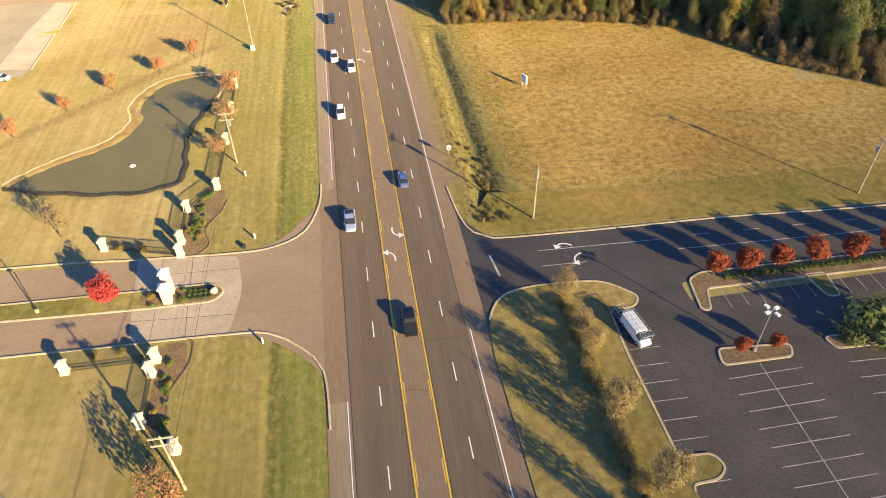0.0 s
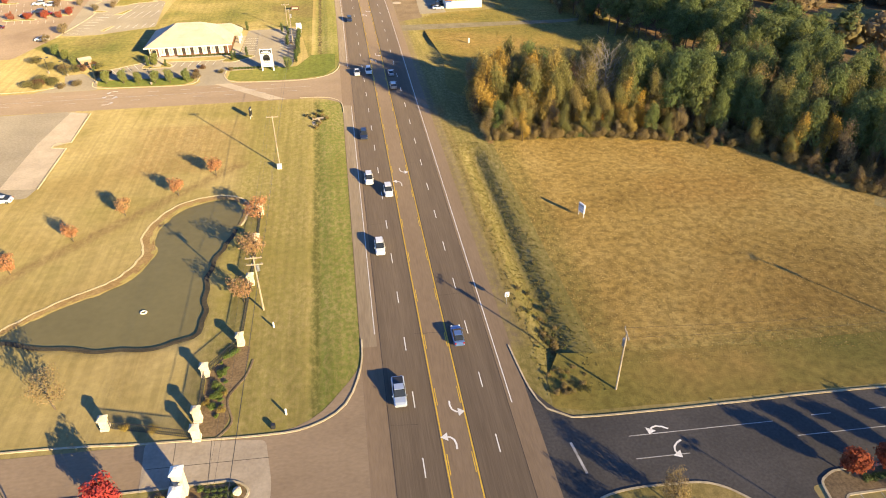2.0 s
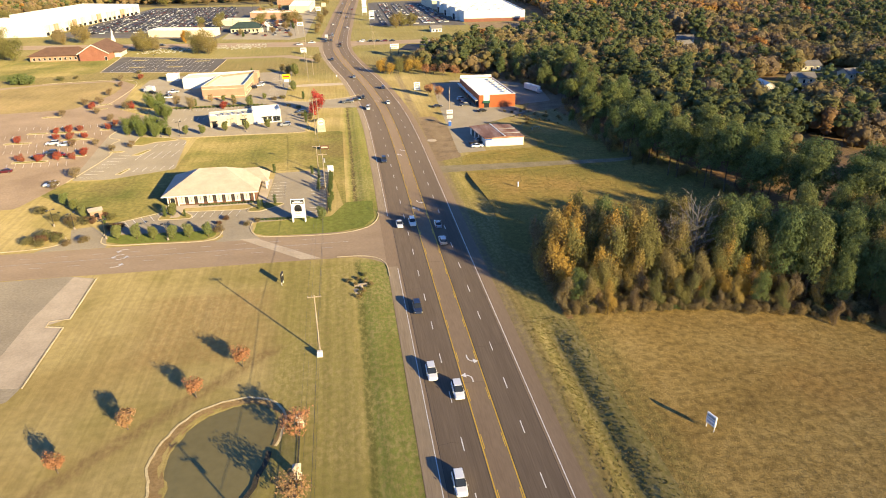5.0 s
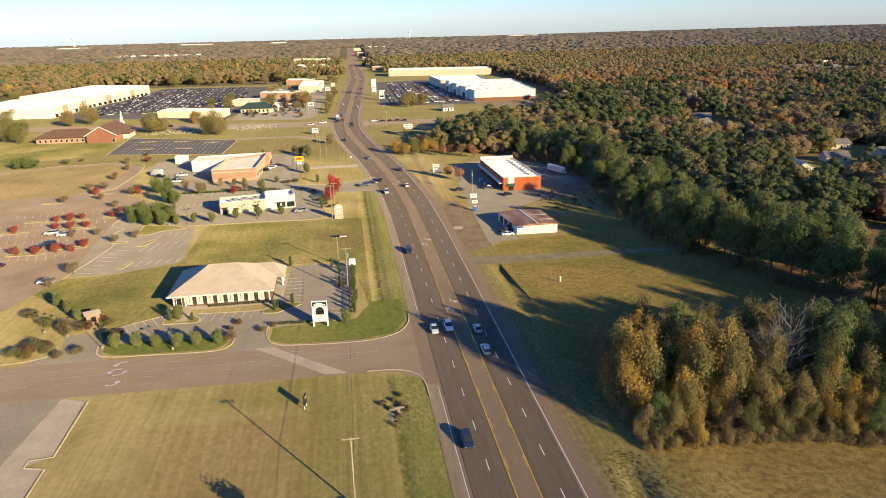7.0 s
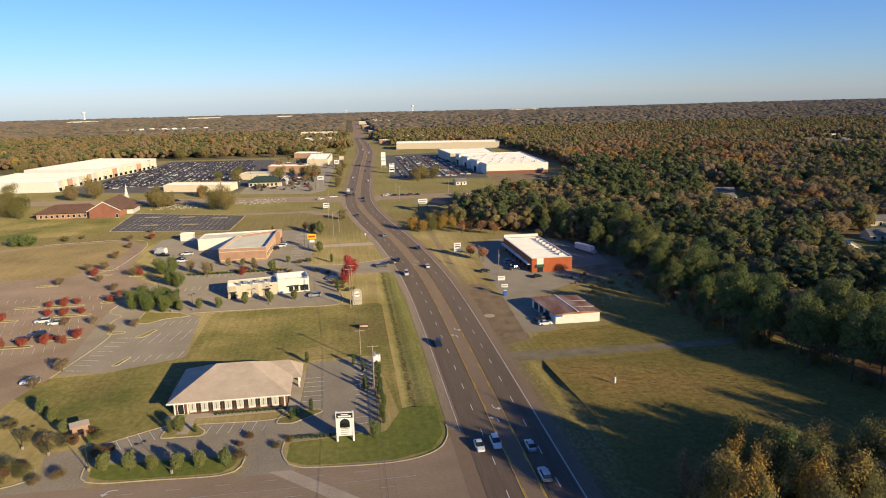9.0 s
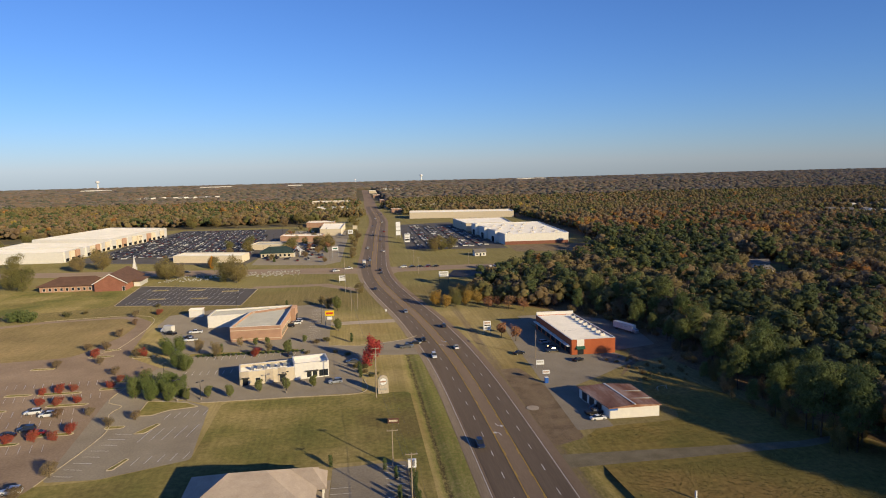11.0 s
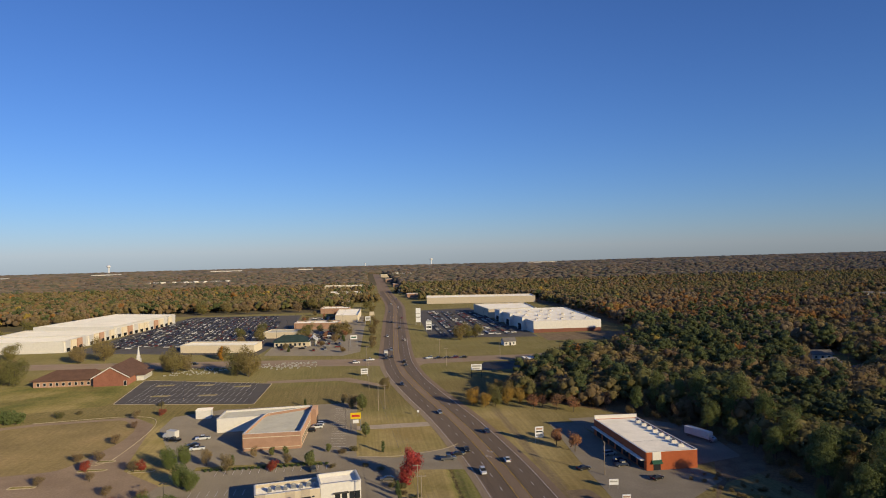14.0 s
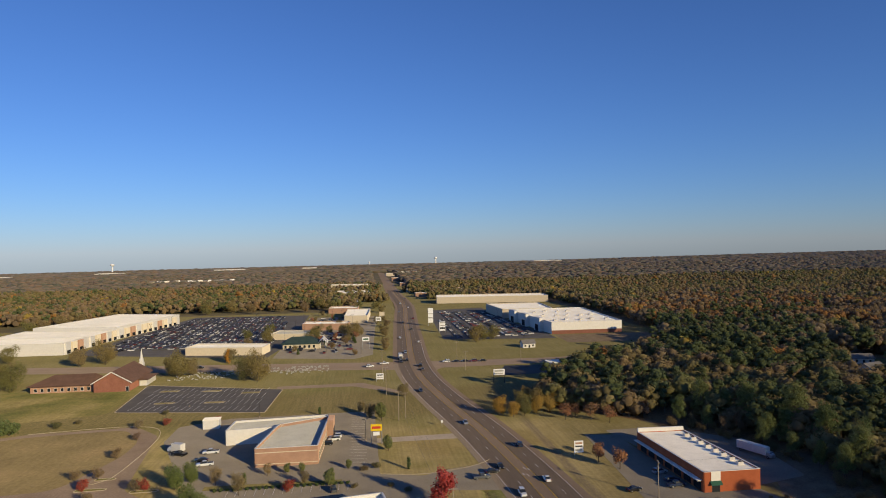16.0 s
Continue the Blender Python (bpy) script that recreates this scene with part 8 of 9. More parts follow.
# tan brushwood on the bare yard behind the workshop
for i in range(34):
    plant(brush, 52 + rng.random() * 26, 328 + rng.random() * 30, 0.35 + 0.45 * rng.random(), tall=0.8)
# weeds in the ditch by the field corner
for i in range(70):
    plant((dark_shrub, brush, brush_green)[i % 3], 18.0 + rng.normal() * 1.3, 86.5 + 26 * rng.random() ** 1.6, 0.22 + 0.3 * rng.random())

for i in range(16):
    plant((brush, dark_shrub)[i % 2], -19.6 + rng.normal() * 1.2, 188 + rng.random() * 13, 0.25 + 0.3 * rng.random())

for x, y, s in ((-90, 975, 0.9), (-120, 968, 1.0), (-150, 980, 0.9), (-180, 970, 1.0), (-205, 985, 0.9), (-232, 975, 1.0), (-340, 905, 1.0), (-348, 880, 1.1), (-352, 850, 1.0), (-350, 820, 0.9), (-60, 960, 0.8), (-105, 1000, 1.0), (-350, 760, 0.9), (-290, 660, 0.8), (-300, 650, 0.7)):
    plant(broad_tree if rng.random() < 0.6 else broad_tan, x, y, s)

# ---- the wood beside the field: single trees ----
EDGE = [(22.5, 172.0), (35, 171), (52, 169.5), (70, 164.5), (85, 157), (100, 132.5), (116, 118.5), (150, 106.5)]


def edge_y(x):
    for (x0, y0), (x1, y1) in zip(EDGE, EDGE[1:]):
        if x <= x1:
            return y0 + (y1 - y0) * (x - x0) / (x1 - x0)
    return EDGE[-1][1]


WEST = [wood_scrub, wood_olive, wood_tan, wood_gold, wood_olive, wood_scrub]
MIDDLE = [wood_scrub, wood_olive, wood_tan, wood_olive, wood_scrub, wood_olive, wood_green, wood_tan]
MIXED = [wood_tan, wood_olive, wood_green, wood_tan, wood_olive]
EAST = [wood_green, wood_green, wood_olive, wood_green, wood_tan]
FRINGE = [wood_scrub, wood_tan, wood_olive, wood_tan, wood_green, wood_gold]
FAR_EAST = [wood_scrub, wood_tan, wood_green, wood_tan, wood_olive]
for x in np.arange(24.0, 136, 3.3):
    for row in range(7 if x < 92 else 16):
        px, py = x + rng.normal() * 1.2, edge_y(x) + 2.4 + row * 4.4 + rng.normal() * 1.0
        if py > (206 if px < 92 else 200) or px < 22.5 or math.hypot(px - 57, py - 184) < 4.5:
            continue
        k = FAR_EAST if px > 88 else WEST if px < 35 else MIDDLE if px < 58 else FRINGE if row < 2 else MIXED if px < 68 else EAST
        size = (0.36 + 0.18 * rng.random()) if row == 0 else (0.52 + 0.25 * rng.random()) if row == 1 else 0.74 + 0.22 * rng.random()
        plant(k[int(rng.random() * len(k))], px, py, size, tall=1.22 if row > 1 else 1.1)
for x in np.arange(25.0, 134, 2.3):
    for row in range(3):
        plant((brush, brush, dark_shrub, brush_green)[int(rng.random() * 4)], x + rng.normal(), edge_y(x) + 4.5 + row * 4.5 + rng.normal() * 1.5, 1.0 + 0.5 * rng.random())
plant(wood_green, 26.5, 176.2, 0.56)
plant(wood_bare, 57.4, 185.6, 1.18)
plant(wood_bare, 51.5, 183, 0.9)
for x, y, k in ((24.0, 189, 0.95), (27.0, 184.5, 0.85), (37.0, 184.5, 0.95), (41.8, 183.5, 1.0), (40.0, 177.5, 0.62), (31.5, 179, 0.66), (48.0, 175, 0.5), (66.0, 173, 0.42), (78.0, 168, 0.5), (92.0, 150, 0.65)):
    plant(wood_gold, x, y, k, tall=1.1)
for x, y, k in ((43.4, 181.5, 0.8), (66.1, 183, 0.95), (54.4, 175.6, 0.45), (25.0, 193, 0.8)):
    plant(wood_orange, x, y, k)
for x, y, k in ((72.0, 182, 0.85), (76.0, 180, 0.9), (79.5, 182, 0.88), (86.0, 178.5, 0.85)):
    plant(wood_green, x, y, k, tall=1.15)
plant(wood_gold, 95.0, 152, 0.75)
plant(wood_gold, 98.5, 148, 0.7)
for x in np.arange(23.5, 134, 0.8):
    plant(brush if rng.random() < 0.86 else brush_green, x + rng.normal() * 0.5, edge_y(x) + 0.9 + abs(rng.normal()) * 1.6, 0.5 + 0.7 * rng.random())
for x in np.arange(43.5, 52, 1.1):
    plant(brush_green, x, edge_y(x) + 1.6, 1.0 + 0.15 * rng.random())

# ---- the pine wood's open edge: single trees ----
PINE_EDGE = [(119, 192), (104, 220), (92, 248), (84, 276), (82, 306), (82, 345), (88, 380), (78, 415), (62, 440)]
for (x0, y0), (x1, y1) in zip(PINE_EDGE, PINE_EDGE[1:]):
    n = int(math.hypot(x1 - x0, y1 - y0) / 6.2)
    for i in range(n):
        for row in range(3):
            t = (i + rng.random()) / n
            px, py = x0 + (x1 - x0) * t + row * 6.5 + rng.random() * 5 - 1, y0 + (y1 - y0) * t + row * 2.5 + rng.normal() * 2
            if py < 268 or py < 292 and row < 2:
                plant(wood_pine if rng.random() < 0.55 else wood_pine_low, px - 4, py, 0.86 + 0.2 * rng.random())
            elif rng.random() < 0.8:
                k = (wood_tan, wood_green, wood_olive, wood_pine_low, wood_scrub)[int(rng.random() * 5)]
                plant(k, px, py, 0.5 + 0.14 * row + 0.3 * rng.random())
        ty = y0 + (y1 - y0) * t
        if 262 < ty < 330:
            for q in range(2):
                k = (wood_scrub, wood_olive, wood_green, wood_tan)[int(rng.random() * 4)]
                plant(k, x0 + (x1 - x0) * t - 2 - 6 * rng.random(), ty + rng.normal() * 2.5, 0.4 + 0.25 * rng.random())
        for q in range(2):
            plant(brush, x0 + (x1 - x0) * t - 2 + 8 * rng.random(), ty + rng.normal() * 2, 0.8 + 0.8 * rng.random())
round_gold = make_tree("broadleaf_tree", "rounded golden-tan tree at the wood's corner", "tree", LEAF_GOLD, "round", 10.0, 4.4, 3400, 0.16, bare=0.08)
round_olive = make_tree("broadleaf_tree", "rounded olive-tan tree at the wood's corner", "tree", LEAF_OLIVE, "round", 11.0, 4.6, 3400, 0.17, bare=0.08)
for x, y, s in ((3, 462, 0.85), (8, 458, 0.8), (13, 459, 0.9), (19, 462, 0.85), (25, 463, 0.9), (31, 470, 0.9), (37, 466, 0.8), (22, 472, 0.9), (14, 470, 0.85), (44, 462, 0.85), (52, 456, 0.9), (28, 480, 0.9), (20, 482, 0.85), (36, 486, 0.9)):
    plant((round_gold, round_gold, round_olive)[int(rng.random() * 3)], x, y, s * (0.9 + 0.3 * rng.random()))
plant(make_tree("broadleaf_tree", "round tree with clear yellow autumn leaves", "tree", LEAF_GOLD, "round", 10.0, 5.5, 2200, 0.3, bare=0.06), 138.9, 611.8, 0.95)


# ---- woods that nobody could count ----
G5 = (1 + 5 ** 0.5) / 2
BALL = np.array([(-1, G5, 0), (1, G5, 0), (-1, -G5, 0), (1, -G5, 0), (0, -1, G5), (0, 1, G5), (0, -1, -G5), (0, 1, -G5), (G5, 0, -1), (G5, 0, 1), (-G5, 0, -1), (-G5, 0, 1)]) / math.sqrt(1 + G5 * G5)
BALL_FACES = np.array([(0, 11, 5), (0, 5, 1), (0, 1, 7), (0, 7, 10), (0, 10, 11), (1, 5, 9), (5, 11, 4), (11, 10, 2), (10, 7, 6), (7, 1, 8), (3, 9, 4), (3, 4, 2), (3, 2, 6), (3, 6, 8), (3, 8, 9), (4, 9, 5), (2, 4, 11), (6, 2, 10), (8, 6, 7), (9, 8, 1)])


def lumps(name, centres, sizes, hue, mat, label):
    """Uneven rounded clumps of foliage, one shape each, in one mesh."""
    n = len(centres)
    co = BALL[None] * (0.8 + 0.4 * rng.random((n, 12, 1))) * np.asarray(sizes)[:, None, :] + np.asarray(centres)[:, None, :]
    faces = (BALL_FACES[None] + (np.arange(n) * 12)[:, None, None]).reshape(-1, 3)
    me = bpy.data.meshes.new(name)
    me.vertices.add(n * 12)
    me.vertices.foreach_set("co", co.ravel())
    me.loops.add(faces.size)
    me.loops.foreach_set("vertex_index", faces.ravel().astype(np.int32))
    me.polygons.add(len(faces))
    me.polygons.foreach_set("loop_start", np.arange(0, faces.size, 3, dtype=np.int32))
    me.update(calc_edges=True)
    me.polygons.foreach_set("use_smooth", np.ones(len(faces), dtype=bool))
    me.attributes.new("hue", "FLOAT", "FACE").data.foreach_set("value", np.repeat(hue, 20))
    me.materials.append(mat)
    return tagged(new(name, me), label, "woods", "", "stuff")


def stand(name, spots, heights, radii, hue, per, label, leaf=0.075, lobes=12, pine=None):
    """Many trees: each crown a heap of foliage clumps with loose leaf sprays over it, on a bare stem."""
    n = len(spots)
    s, r1, h1 = np.asarray(spots), np.asarray(radii), np.asarray(heights)
    pine = np.zeros(n, bool) if pine is None else pine
    a = rng.random((n, 1)) * math.tau + np.arange(lobes)[None] * 2.4 + 0.5 * rng.normal(size=(n, lobes))
    t = (np.arange(lobes)[None] + 0.7 * rng.random((n, lobes))) / lobes
    pz, bz = 0.40 + 0.56 * t, 0.22 + 0.62 * t
    pq = (0.95 - 0.8 * t ** 1.5) * (0.45 + 0.5 * rng.random((n, lobes)))
    bq = np.sqrt(np.clip(1 - (1.5 * t - 0.5) ** 2, 0.03, 1)) * (0.45 + 0.25 * rng.random((n, lobes)))
    p_ = pine[:, None]
    lz, lq = np.where(p_, pz, bz) * h1[:, None], np.where(p_, pq, bq) * r1[:, None]
    ls = np.where(p_, 0.30 + 0.14 * rng.random((n, lobes)), 0.38 + 0.16 * rng.random((n, lobes))) * r1[:, None]
    tree = np.repeat(np.arange(n), lobes)
    c = np.stack([s[tree, 0] + (np.cos(a) * lq).ravel(), s[tree, 1] + (np.sin(a) * lq).ravel(), s[tree, 2] + lz.ravel()], axis=1)
    z_ = np.where(pine[tree], 0.62, 0.85)
    lumps(name, c, np.stack([ls.ravel(), ls.ravel(), ls.ravel() * z_], axis=1) * 0.8, np.clip(hue[tree] + 0.012 * rng.normal(size=len(tree)), 0, 1), WOODS, label)
    v = np.stack([s + np.array((dx * 0.2, dy * 0.2, -0.3)) for dx, dy in ((1, 0), (-0.5, 0.87), (-0.5, -0.87))] + [s + np.array((0, 0, 1)) * (h1 * 0.75)[:, None]], axis=1).reshape(-1, 3)
    stems = mesh_object(name + "_stems", v, [(4 * i + q, 4 * i + (q + 1) % 3, 4 * i + 3) for i in range(n) for q in range(3)], BARK)
    tagged(stems, "thin dark stems of the " + label, "woods", "", "stuff")
    k = rng.integers(0, len(c), n * per)
    d = rng.normal(size=(n * per, 3))
    d /= np.linalg.norm(d, axis=1)[:, None]
    d[:, 2] = np.where(d[:, 2] < -0.3, -d[:, 2], d[:, 2])
    f = (0.82 + 0.28 * rng.random(n * per)) * ls.ravel()[k]
    p = c[k] + d * f[:, None] * np.stack([np.ones(n * per), np.ones(n * per), z_[k]], axis=1)
    out = p - (s[tree[k]] + np.array((0, 0, 0.5)) * h1[tree[k], None])
    out /= np.linalg.norm(out, axis=1)[:, None] + 1e-6
    me = leaf_mesh(name + "_leaves", p, r1[tree[k]] * leaf * (0.6 + 0.8 * rng.random(n * per)), WOODS, d * 1.3 + out * 0.5, hue[tree[k]])
    return tagged(new(name + "_leaves", me), "loose outer leaves of the " + label, "woods", "", "stuff")


def scatter(x0, x1, y0, y1, step, keep):
    out = []
    for y in np.arange(y0, y1, step):
        for x in np.arange(x0, x1, step):
            px, py = x + (rng.random() - 0.5) * step * 0.95, y + (rng.random() - 0.5) * step * 0.95
            if keep(px, py):
                out.append((px, py, ground_z(px, py)))
    return np.array(out)


CLEARINGS = [(140, 238, 18), (150, 262, 14), (172, 246, 24), (192, 262, 18), (192, 360, 21), (216, 376, 26), (250, 386, 24), (112, 380, 10), (170, 322, 10), (206, 484, 18), (214, 508, 20), (236, 541, 22), (233, 497, 14), (196, 425, 16), (260, 600, 22), (300, 560, 20), (285, 470, 20), (330, 660, 24), (152, 470, 10), (137.7, 613, 9), (250, 420, 18), (390, 760, 30), (420, 700, 26)]
WOOD_R = [(24, 466), (44, 452), (66, 444), (84, 418), (96, 384), (92, 345), (94, 310), (101, 280), (112, 254), (136, 226), (152, 216), (330, 205), (900, 205), (900, 1040), (190, 1040), (185, 700), (160, 640), (110, 575), (70, 562), (34, 500)]


def in_wood(x, y):
    if not inside(x, y, WOOD_R):
        return False
    return all((x - a) ** 2 + (y - b) ** 2 > r * r for a, b, r in CLEARINGS)


def woods_material(name, colors, thin=0.2):
    """Woodland foliage: one hue a crown, mottled and rough like leaf clumps."""
    m = foliage(name, colors, thin=thin)
    n, l = m.node_tree.nodes, m.node_tree.links
    hue = n.new("ShaderNodeAttribute")
    hue.attribute_name = "hue"
    ramp = next(q for q in n if q.bl_idname == "ShaderNodeValToRGB")
    l.new(hue.outputs["Fac"], ramp.inputs[0])
    leaf = next(q for q in n if q.bl_idname == "ShaderNodeMapRange")
    leaf.inputs["To Min"].default_value, leaf.inputs["To Max"].default_value = 0.8, 1.2
    tex = n.new("ShaderNodeTexNoise")
    tex.inputs["Scale"].default_value, tex.inputs["Detail"].default_value, tex.inputs["Roughness"].default_value = 0.35, 6, 0.7
    geo = next(q for q in n if q.bl_idname == "ShaderNodeNewGeometry")
    l.new(geo.outputs["Position"], tex.inputs["Vector"])
    bump = n.new("ShaderNodeBump")
    bump.inputs["Strength"].default_value, bump.inputs["Distance"].default_value = 0.45, 1.2
    l.new(tex.outputs["Fac"], bump.inputs["Height"])
    l.new(bump.outputs[0], n["Principled BSDF"].inputs["Normal"])
    mottle = n.new("ShaderNodeMapRange")
    mottle.inputs["From Min"].default_value, mottle.inputs["From Max"].default_value = 0.3, 0.7
    mottle.inputs["To Min"].default_value, mottle.inputs["To Max"].default_value = 0.8, 1.2
    l.new(tex.outputs["Fac"], mottle.inputs["Value"])
    mul = n.new("ShaderNodeMath")
    mul.operation = "MULTIPLY"
    l.new(leaf.outputs[0], mul.inputs[0])
    l.new(mottle.outputs[0], mul.inputs[1])
    scale = next(q for q in n if q.bl_idname == "ShaderNodeVectorMath")
    l.new(mul.outputs[0], scale.inputs["Scale"])
    return m


# from dark pine over olive and tan to rust and gold
WOODS = woods_material("woodland_leaves", [(0.099, 0.122, 0.054), (0.113, 0.138, 0.056), (0.139, 0.152, 0.061), (0.183, 0.177, 0.068), (0.205, 0.177, 0.073), (0.237, 0.187, 0.084), (0.253, 0.181, 0.091), (0.229, 0.179, 0.114), (0.283, 0.160, 0.071), (0.337, 0.165, 0.054), (0.383, 0.281, 0.066)], 0.25)
# farthest crowns: browns greyed towards blue, distance haze mixed into the colours
FARWOOD = woods_material("far_woods", [(0.115, 0.118, 0.085), (0.155, 0.138, 0.10), (0.18, 0.152, 0.11), (0.20, 0.152, 0.105), (0.185, 0.155, 0.125), (0.23, 0.155, 0.10)], 0.2)


def hues(spots):
    """Which trees are pines, and the colour of each crown, by the part of the woods it stands in."""
    x, y = spots[:, 0], spots[:, 1]
    drift = 0.5 + 0.5 * np.sin(x * 0.021 + 1.3 * np.sin(y * 0.013)) * np.sin(y * 0.017 + 0.8 * np.sin(x * 0.011))
    chance = np.where((y < 330) & (x < 165), 0.6, np.where(np.hypot((x - 185) / 75, (y - 590) / 110) < 1, 0.55, np.where(y < 760, 0.06 + 0.26 * drift, 0.03 + 0.08 * drift)))
    chance = np.where(x < 0, 0.06 + 0.14 * drift, chance)
    pine = rng.random(len(x)) < chance
    rust = np.exp(-np.hypot((x - 360) / 190, (y - 800) / 150) ** 2)
    warm = np.sin(x * 0.016 + 2.1 * np.sin(y * 0.009)) * np.sin(y * 0.012 + x * 0.007)
    hue = 0.50 + 0.075 * rng.normal(size=len(x)) + 0.10 * warm + 0.27 * rust + np.where(x < 0, 0.06, 0.02)
    pick = rng.random(len(x))
    hue = np.where(pick < 0.10, 0.30 + 0.08 * rng.random(len(x)), hue)
    hue = np.where((pick > 0.90) & (pick < 0.955), 0.70, hue)
    hue = np.where(pick > 0.988, 0.98, np.where((pick > 0.955) & (pick < 0.972), 0.86, hue))
    return pine, np.where(pine, 0.02 + 0.2 * rng.random(len(x)), np.clip(hue, 0.2, 1.0))


def uneven(n, low, high):
    return low + (high - low) * rng.random(n) ** 1.3


s1 = scatter(90, 300, 110, 430, 8.4, lambda x, y: in_wood(x, y) and rng.random() > 0.06)
pn, hu = hues(s1)
stand("pine_woods", s1, np.where(pn, uneven(len(s1), 13, 20), uneven(len(s1), 8, 14)), np.where(pn, uneven(len(s1), 4.4, 7.0), uneven(len(s1), 5.2, 9.2)), hu, 330, "dark pines and olive-brown broadleaf trees", 0.072, 10, pn)
for y0, y1, leaves, leaf in ((430, 560, 300, 0.072), (560, 760, 130, 0.09)):
    s2 = scatter(20, 480, y0, y1, 9.0, lambda x, y: in_wood(x, y) and rng.random() > 0.06)
    pn, hu = hues(s2)
    stand("mixed_woods", s2, np.where(pn, uneven(len(s2), 13, 19), uneven(len(s2), 9.5, 14.5)), np.where(pn, uneven(len(s2), 5.0, 7.6), uneven(len(s2), 5.6, 9.6)), hu, leaves, "mixed green and autumn-brown woodland", leaf, 9, pn)
s3 = scatter(300, 900, 112, 430, 11.0, in_wood)
pn, hu = hues(s3)
stand("mixed_woods", s3, uneven(len(s3), 9, 18), uneven(len(s3), 5, 8.4), hu, 60, "mixed green and autumn-brown woodland beside houses", 0.12, 9, pn)


def near_road(x, y):
    return abs(x - cx(min(y, 4700))) < (60 if y < 1090 else 33 + 14 * math.sin(y * 0.021 + (0 if x < 0 else 2)))


def mid_wood(x, y):
    if y < 430 and x > 0 or near_road(x, y):
        return False
    if x > 0:
        return (y > 1110 or x > 195) and not (x < 480 and y < 760) and not inside(x, y, [(-60, 600), (190, 600), (190, 1110), (-60, 1110)]) and (x > 480 or y > 760)
    if y < 1000 + 0.1 * (x + 200):
        return x < -345 and y > 720 - 0.25 * (x + 345) and (x < -420 or y > 905)
    return True


def clear_of_homes(x, y):
    return all((x - a) ** 2 + (y - b) ** 2 > r * r for a, b, r in ((600, 900, 62), (675, 1010, 50), (-560, 1040, 45), (420, 700, 26), (392, 760, 30)))


s4b = scatter(-900, 1000, 430, 1130, 9.4, lambda x, y: mid_wood(x, y) and clear_of_homes(x, y))
pn, hu = hues(s4b)
stand("autumn_woods", s4b, uneven(len(s4b), 10, 14.5), uneven(len(s4b), 5.6, 9.6), hu, 26, "rust, tan and brown crowns of the autumn woodland", 0.14, 5, pn)
s4 = scatter(-1000, 1150, 1125, 1560, 11.5, mid_wood)
pn, hu = hues(s4)
stand("autumn_woods", s4, uneven(len(s4), 8.5, 15.5), uneven(len(s4), 5.0, 9.0), hu, 10, "wide brown and rust autumn woodland", 0.2, 5, pn)
s5 = scatter(-2300, 2500, 900, 2700, 14.5, lambda x, y: (y > 1540 or abs(x - 75) > 1070) and abs(x - cx(y)) > 38 and abs(x) < 0.78 * y + 300 and math.sin(x * 0.006 + 2 * math.sin(y * 0.004)) * math.sin(y * 0.009 + x * 0.002) < 0.86)
q = 7.0 + 3.5 * rng.random(len(s5))
lumps("far_woods", s5 + np.array((0, 0, 6.5)) + rng.normal(size=s5.shape) * np.array((0, 0, 1.4)), np.stack([q * 1.1, q * 1.1, q * 0.62], axis=1), rng.random(len(s5)), FARWOOD, "far brown autumn woodland")
s6 = scatter(-3900, 4400, 2700, 4700, 44.0, lambda x, y: abs(x) < 0.85 * y + 200)
q = 28 + 12 * rng.random(len(s6))
lumps("far_woods", s6 + np.array((0, 0, 3.0)), np.stack([q, q, 6 + 2.5 * rng.random(len(s6))], axis=1), rng.random(len(s6)), FARWOOD, "woodland at the horizon")


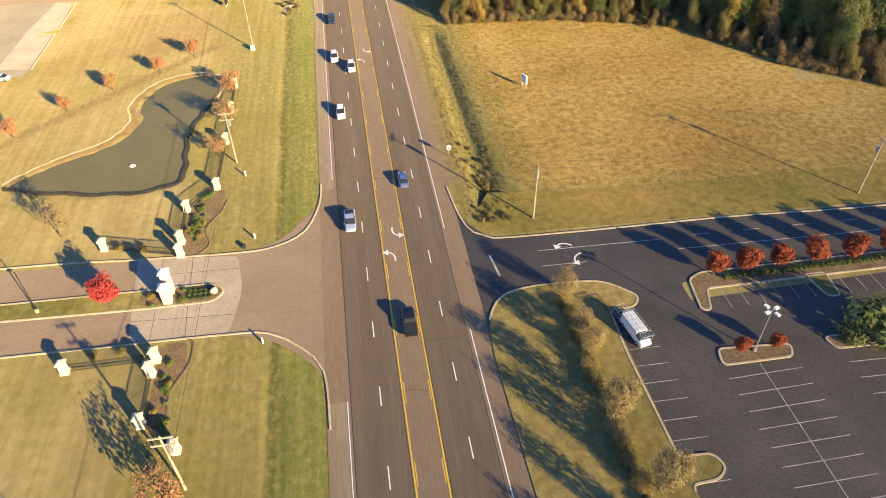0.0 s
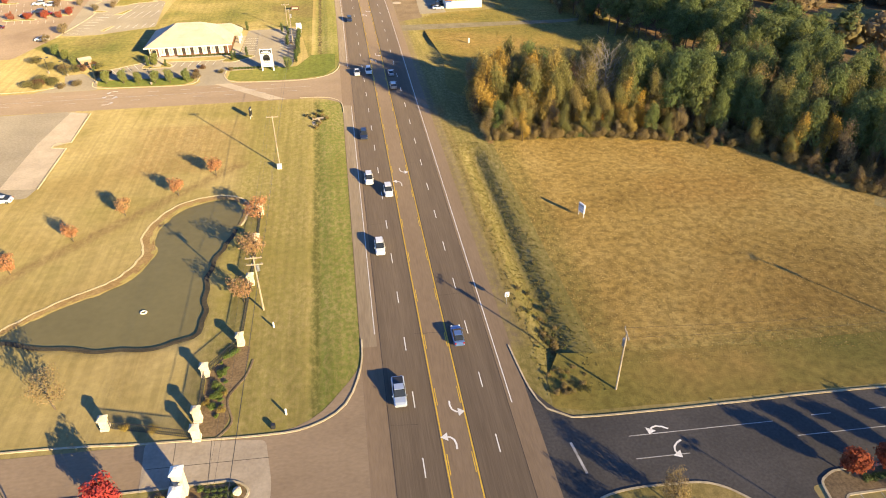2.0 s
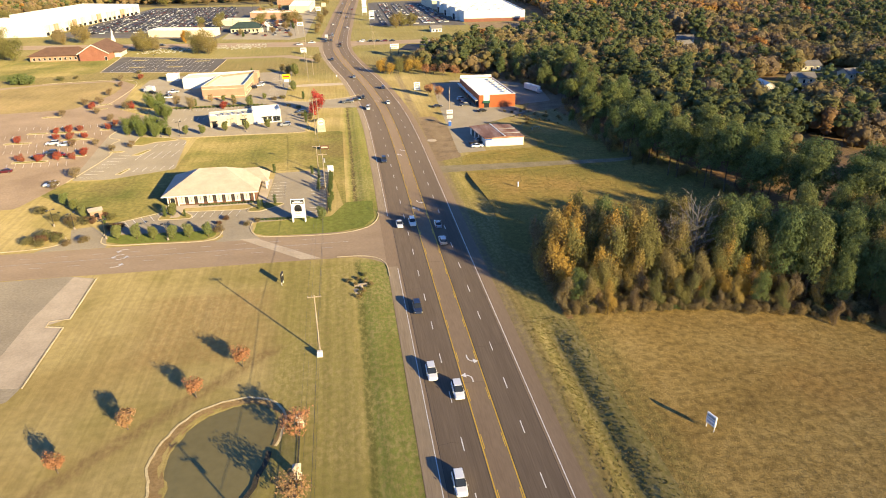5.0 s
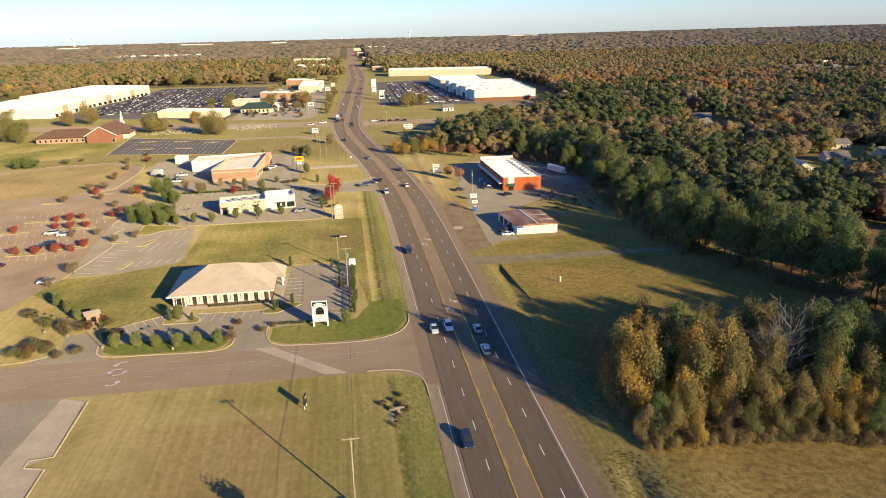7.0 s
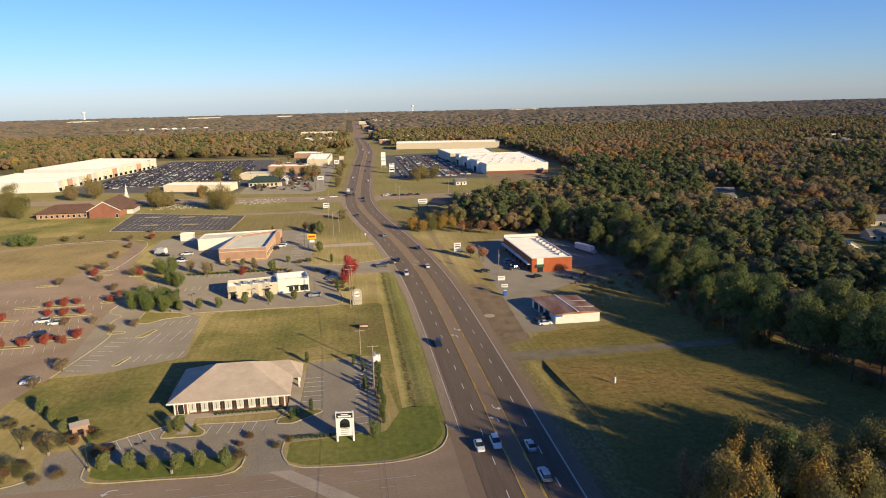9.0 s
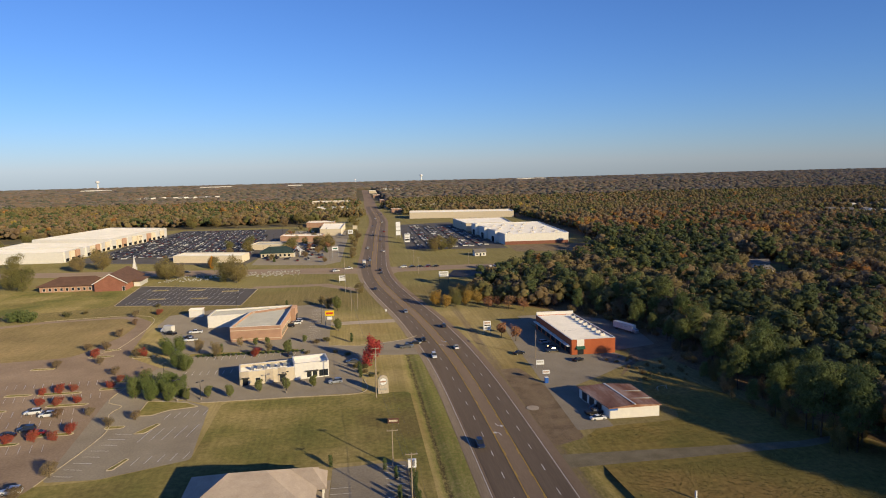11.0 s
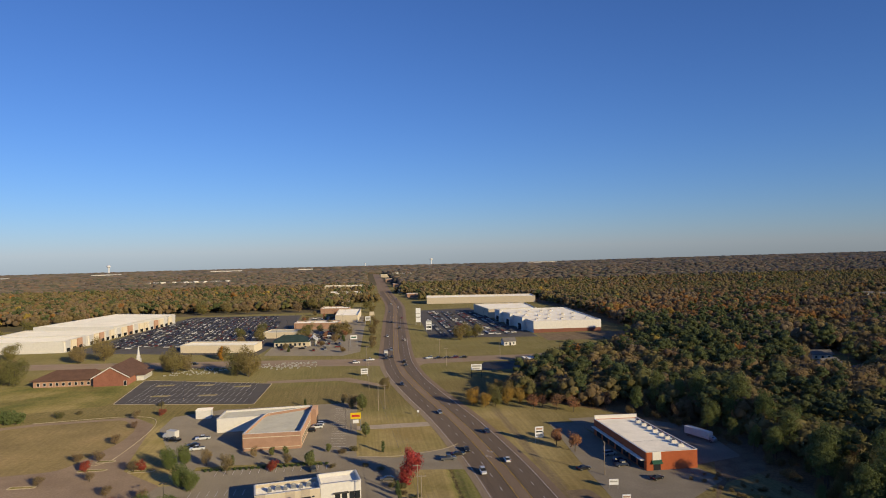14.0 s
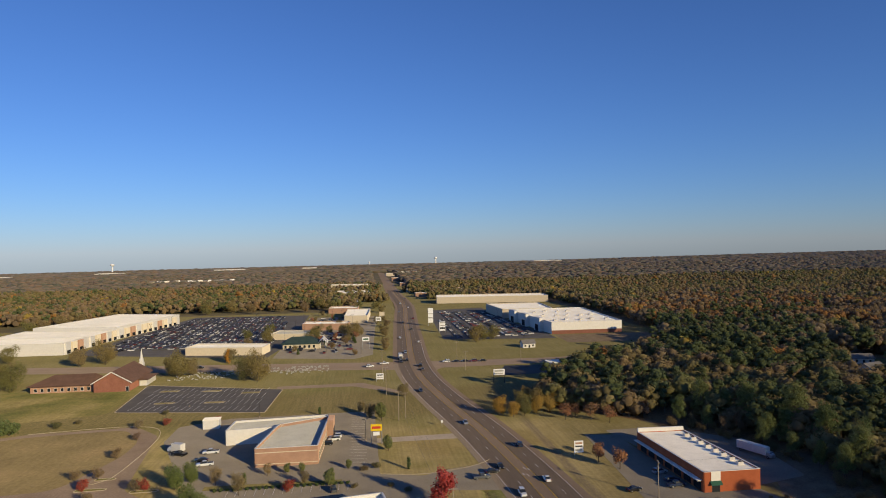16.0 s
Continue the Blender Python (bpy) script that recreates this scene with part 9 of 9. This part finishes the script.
# ---- stubble and rough grass ----
def tufts(name, spots, height, width, mat, label):
    """Stiff little sheaves of stalks: two crossed blades each."""
    q = np.asarray(spots)
    n = len(q)
    a = rng.random(n) * math.pi
    h, w_ = height * (0.5 + rng.random(n)), width * (0.6 + 0.8 * rng.random(n))
    co = np.zeros((n, 6, 3))
    lean = rng.normal(size=(n, 2)) * 0.25 * height
    for k in range(2):
        c, s_ = np.cos(a + k * 1.6) * w_, np.sin(a + k * 1.6) * w_
        for j, (f, z) in enumerate(((1, 0), (-1, 0), (0.2, 1))):
            co[:, k * 3 + j, 0] = q[:, 0] + c * f + lean[:, 0] * z
            co[:, k * 3 + j, 1] = q[:, 1] + s_ * f + lean[:, 1] * z
            co[:, k * 3 + j, 2] = q[:, 2] + h * z
    me = bpy.data.meshes.new(name)
    me.vertices.add(6 * n)
    me.vertices.foreach_set("co", co.ravel())
    me.loops.add(6 * n)
    me.loops.foreach_set("vertex_index", np.arange(6 * n, dtype=np.int32))
    me.polygons.add(2 * n)
    me.polygons.foreach_set("loop_start", np.arange(0, 6 * n, 3, dtype=np.int32))
    me.update(calc_edges=True)
    me.materials.append(mat)
    return tagged(new(name, me), label, "grass", "", "stuff")


FIELD_EDGE = [(24, 91), (60, 89), (140, 87), (140, 112), (117, 121), (101, 135), (87, 157), (71, 167), (52, 172), (30, 173.5), (23.5, 173), (23.5, 130)]
STRAW = foliage("straw_stalks", [(0.44, 0.315, 0.125), (0.54, 0.40, 0.17), (0.36, 0.265, 0.10)], 0.5, 0.2)
WEEDS = foliage("dry_weeds", [(0.20, 0.175, 0.055), (0.28, 0.22, 0.08), (0.16, 0.155, 0.05)], 0.3, 0.2)
spots = []
for y in np.arange(89, 173.5, 0.6):
    for x in np.arange(24.3, 140, 0.42):
        px, py = x + rng.normal() * 0.22, y + rng.normal() * 0.10
        if rng.random() < 0.72 + 0.2 * math.sin(px * 0.31 + math.sin(py * 0.23) * 2) * math.sin(py * 0.37) and inside(px, py, FIELD_EDGE):
            spots.append((px, py, 0.0))
tufts("stubble", spots, 0.085, 0.17, STRAW, "cut straw stubble standing in rows on the field")
spots = []
for i in range(5000):
    px, py = 13.6 + 10 * rng.random(), 86 + 88 * rng.random()
    if rng.random() < 0.35 + 0.65 * math.exp(-((px - 18.2) / 2.2) ** 2):
        spots.append((px, py, ground_z(px, py)))
for i in range(9000):
    px, py = 22 + 74 * rng.random(), 207 + 92 * rng.random()
    if not 271 < py < 283 and inside(px, py, [(22, 207), (60, 205), (88, 216), (98, 250), (84, 290), (52, 297), (22, 290)]):
        spots.append((px, py, 0.0))
tufts("rough_grass", spots, 0.13, 0.2, WEEDS, "rough dry grass and weeds on verge and meadow")
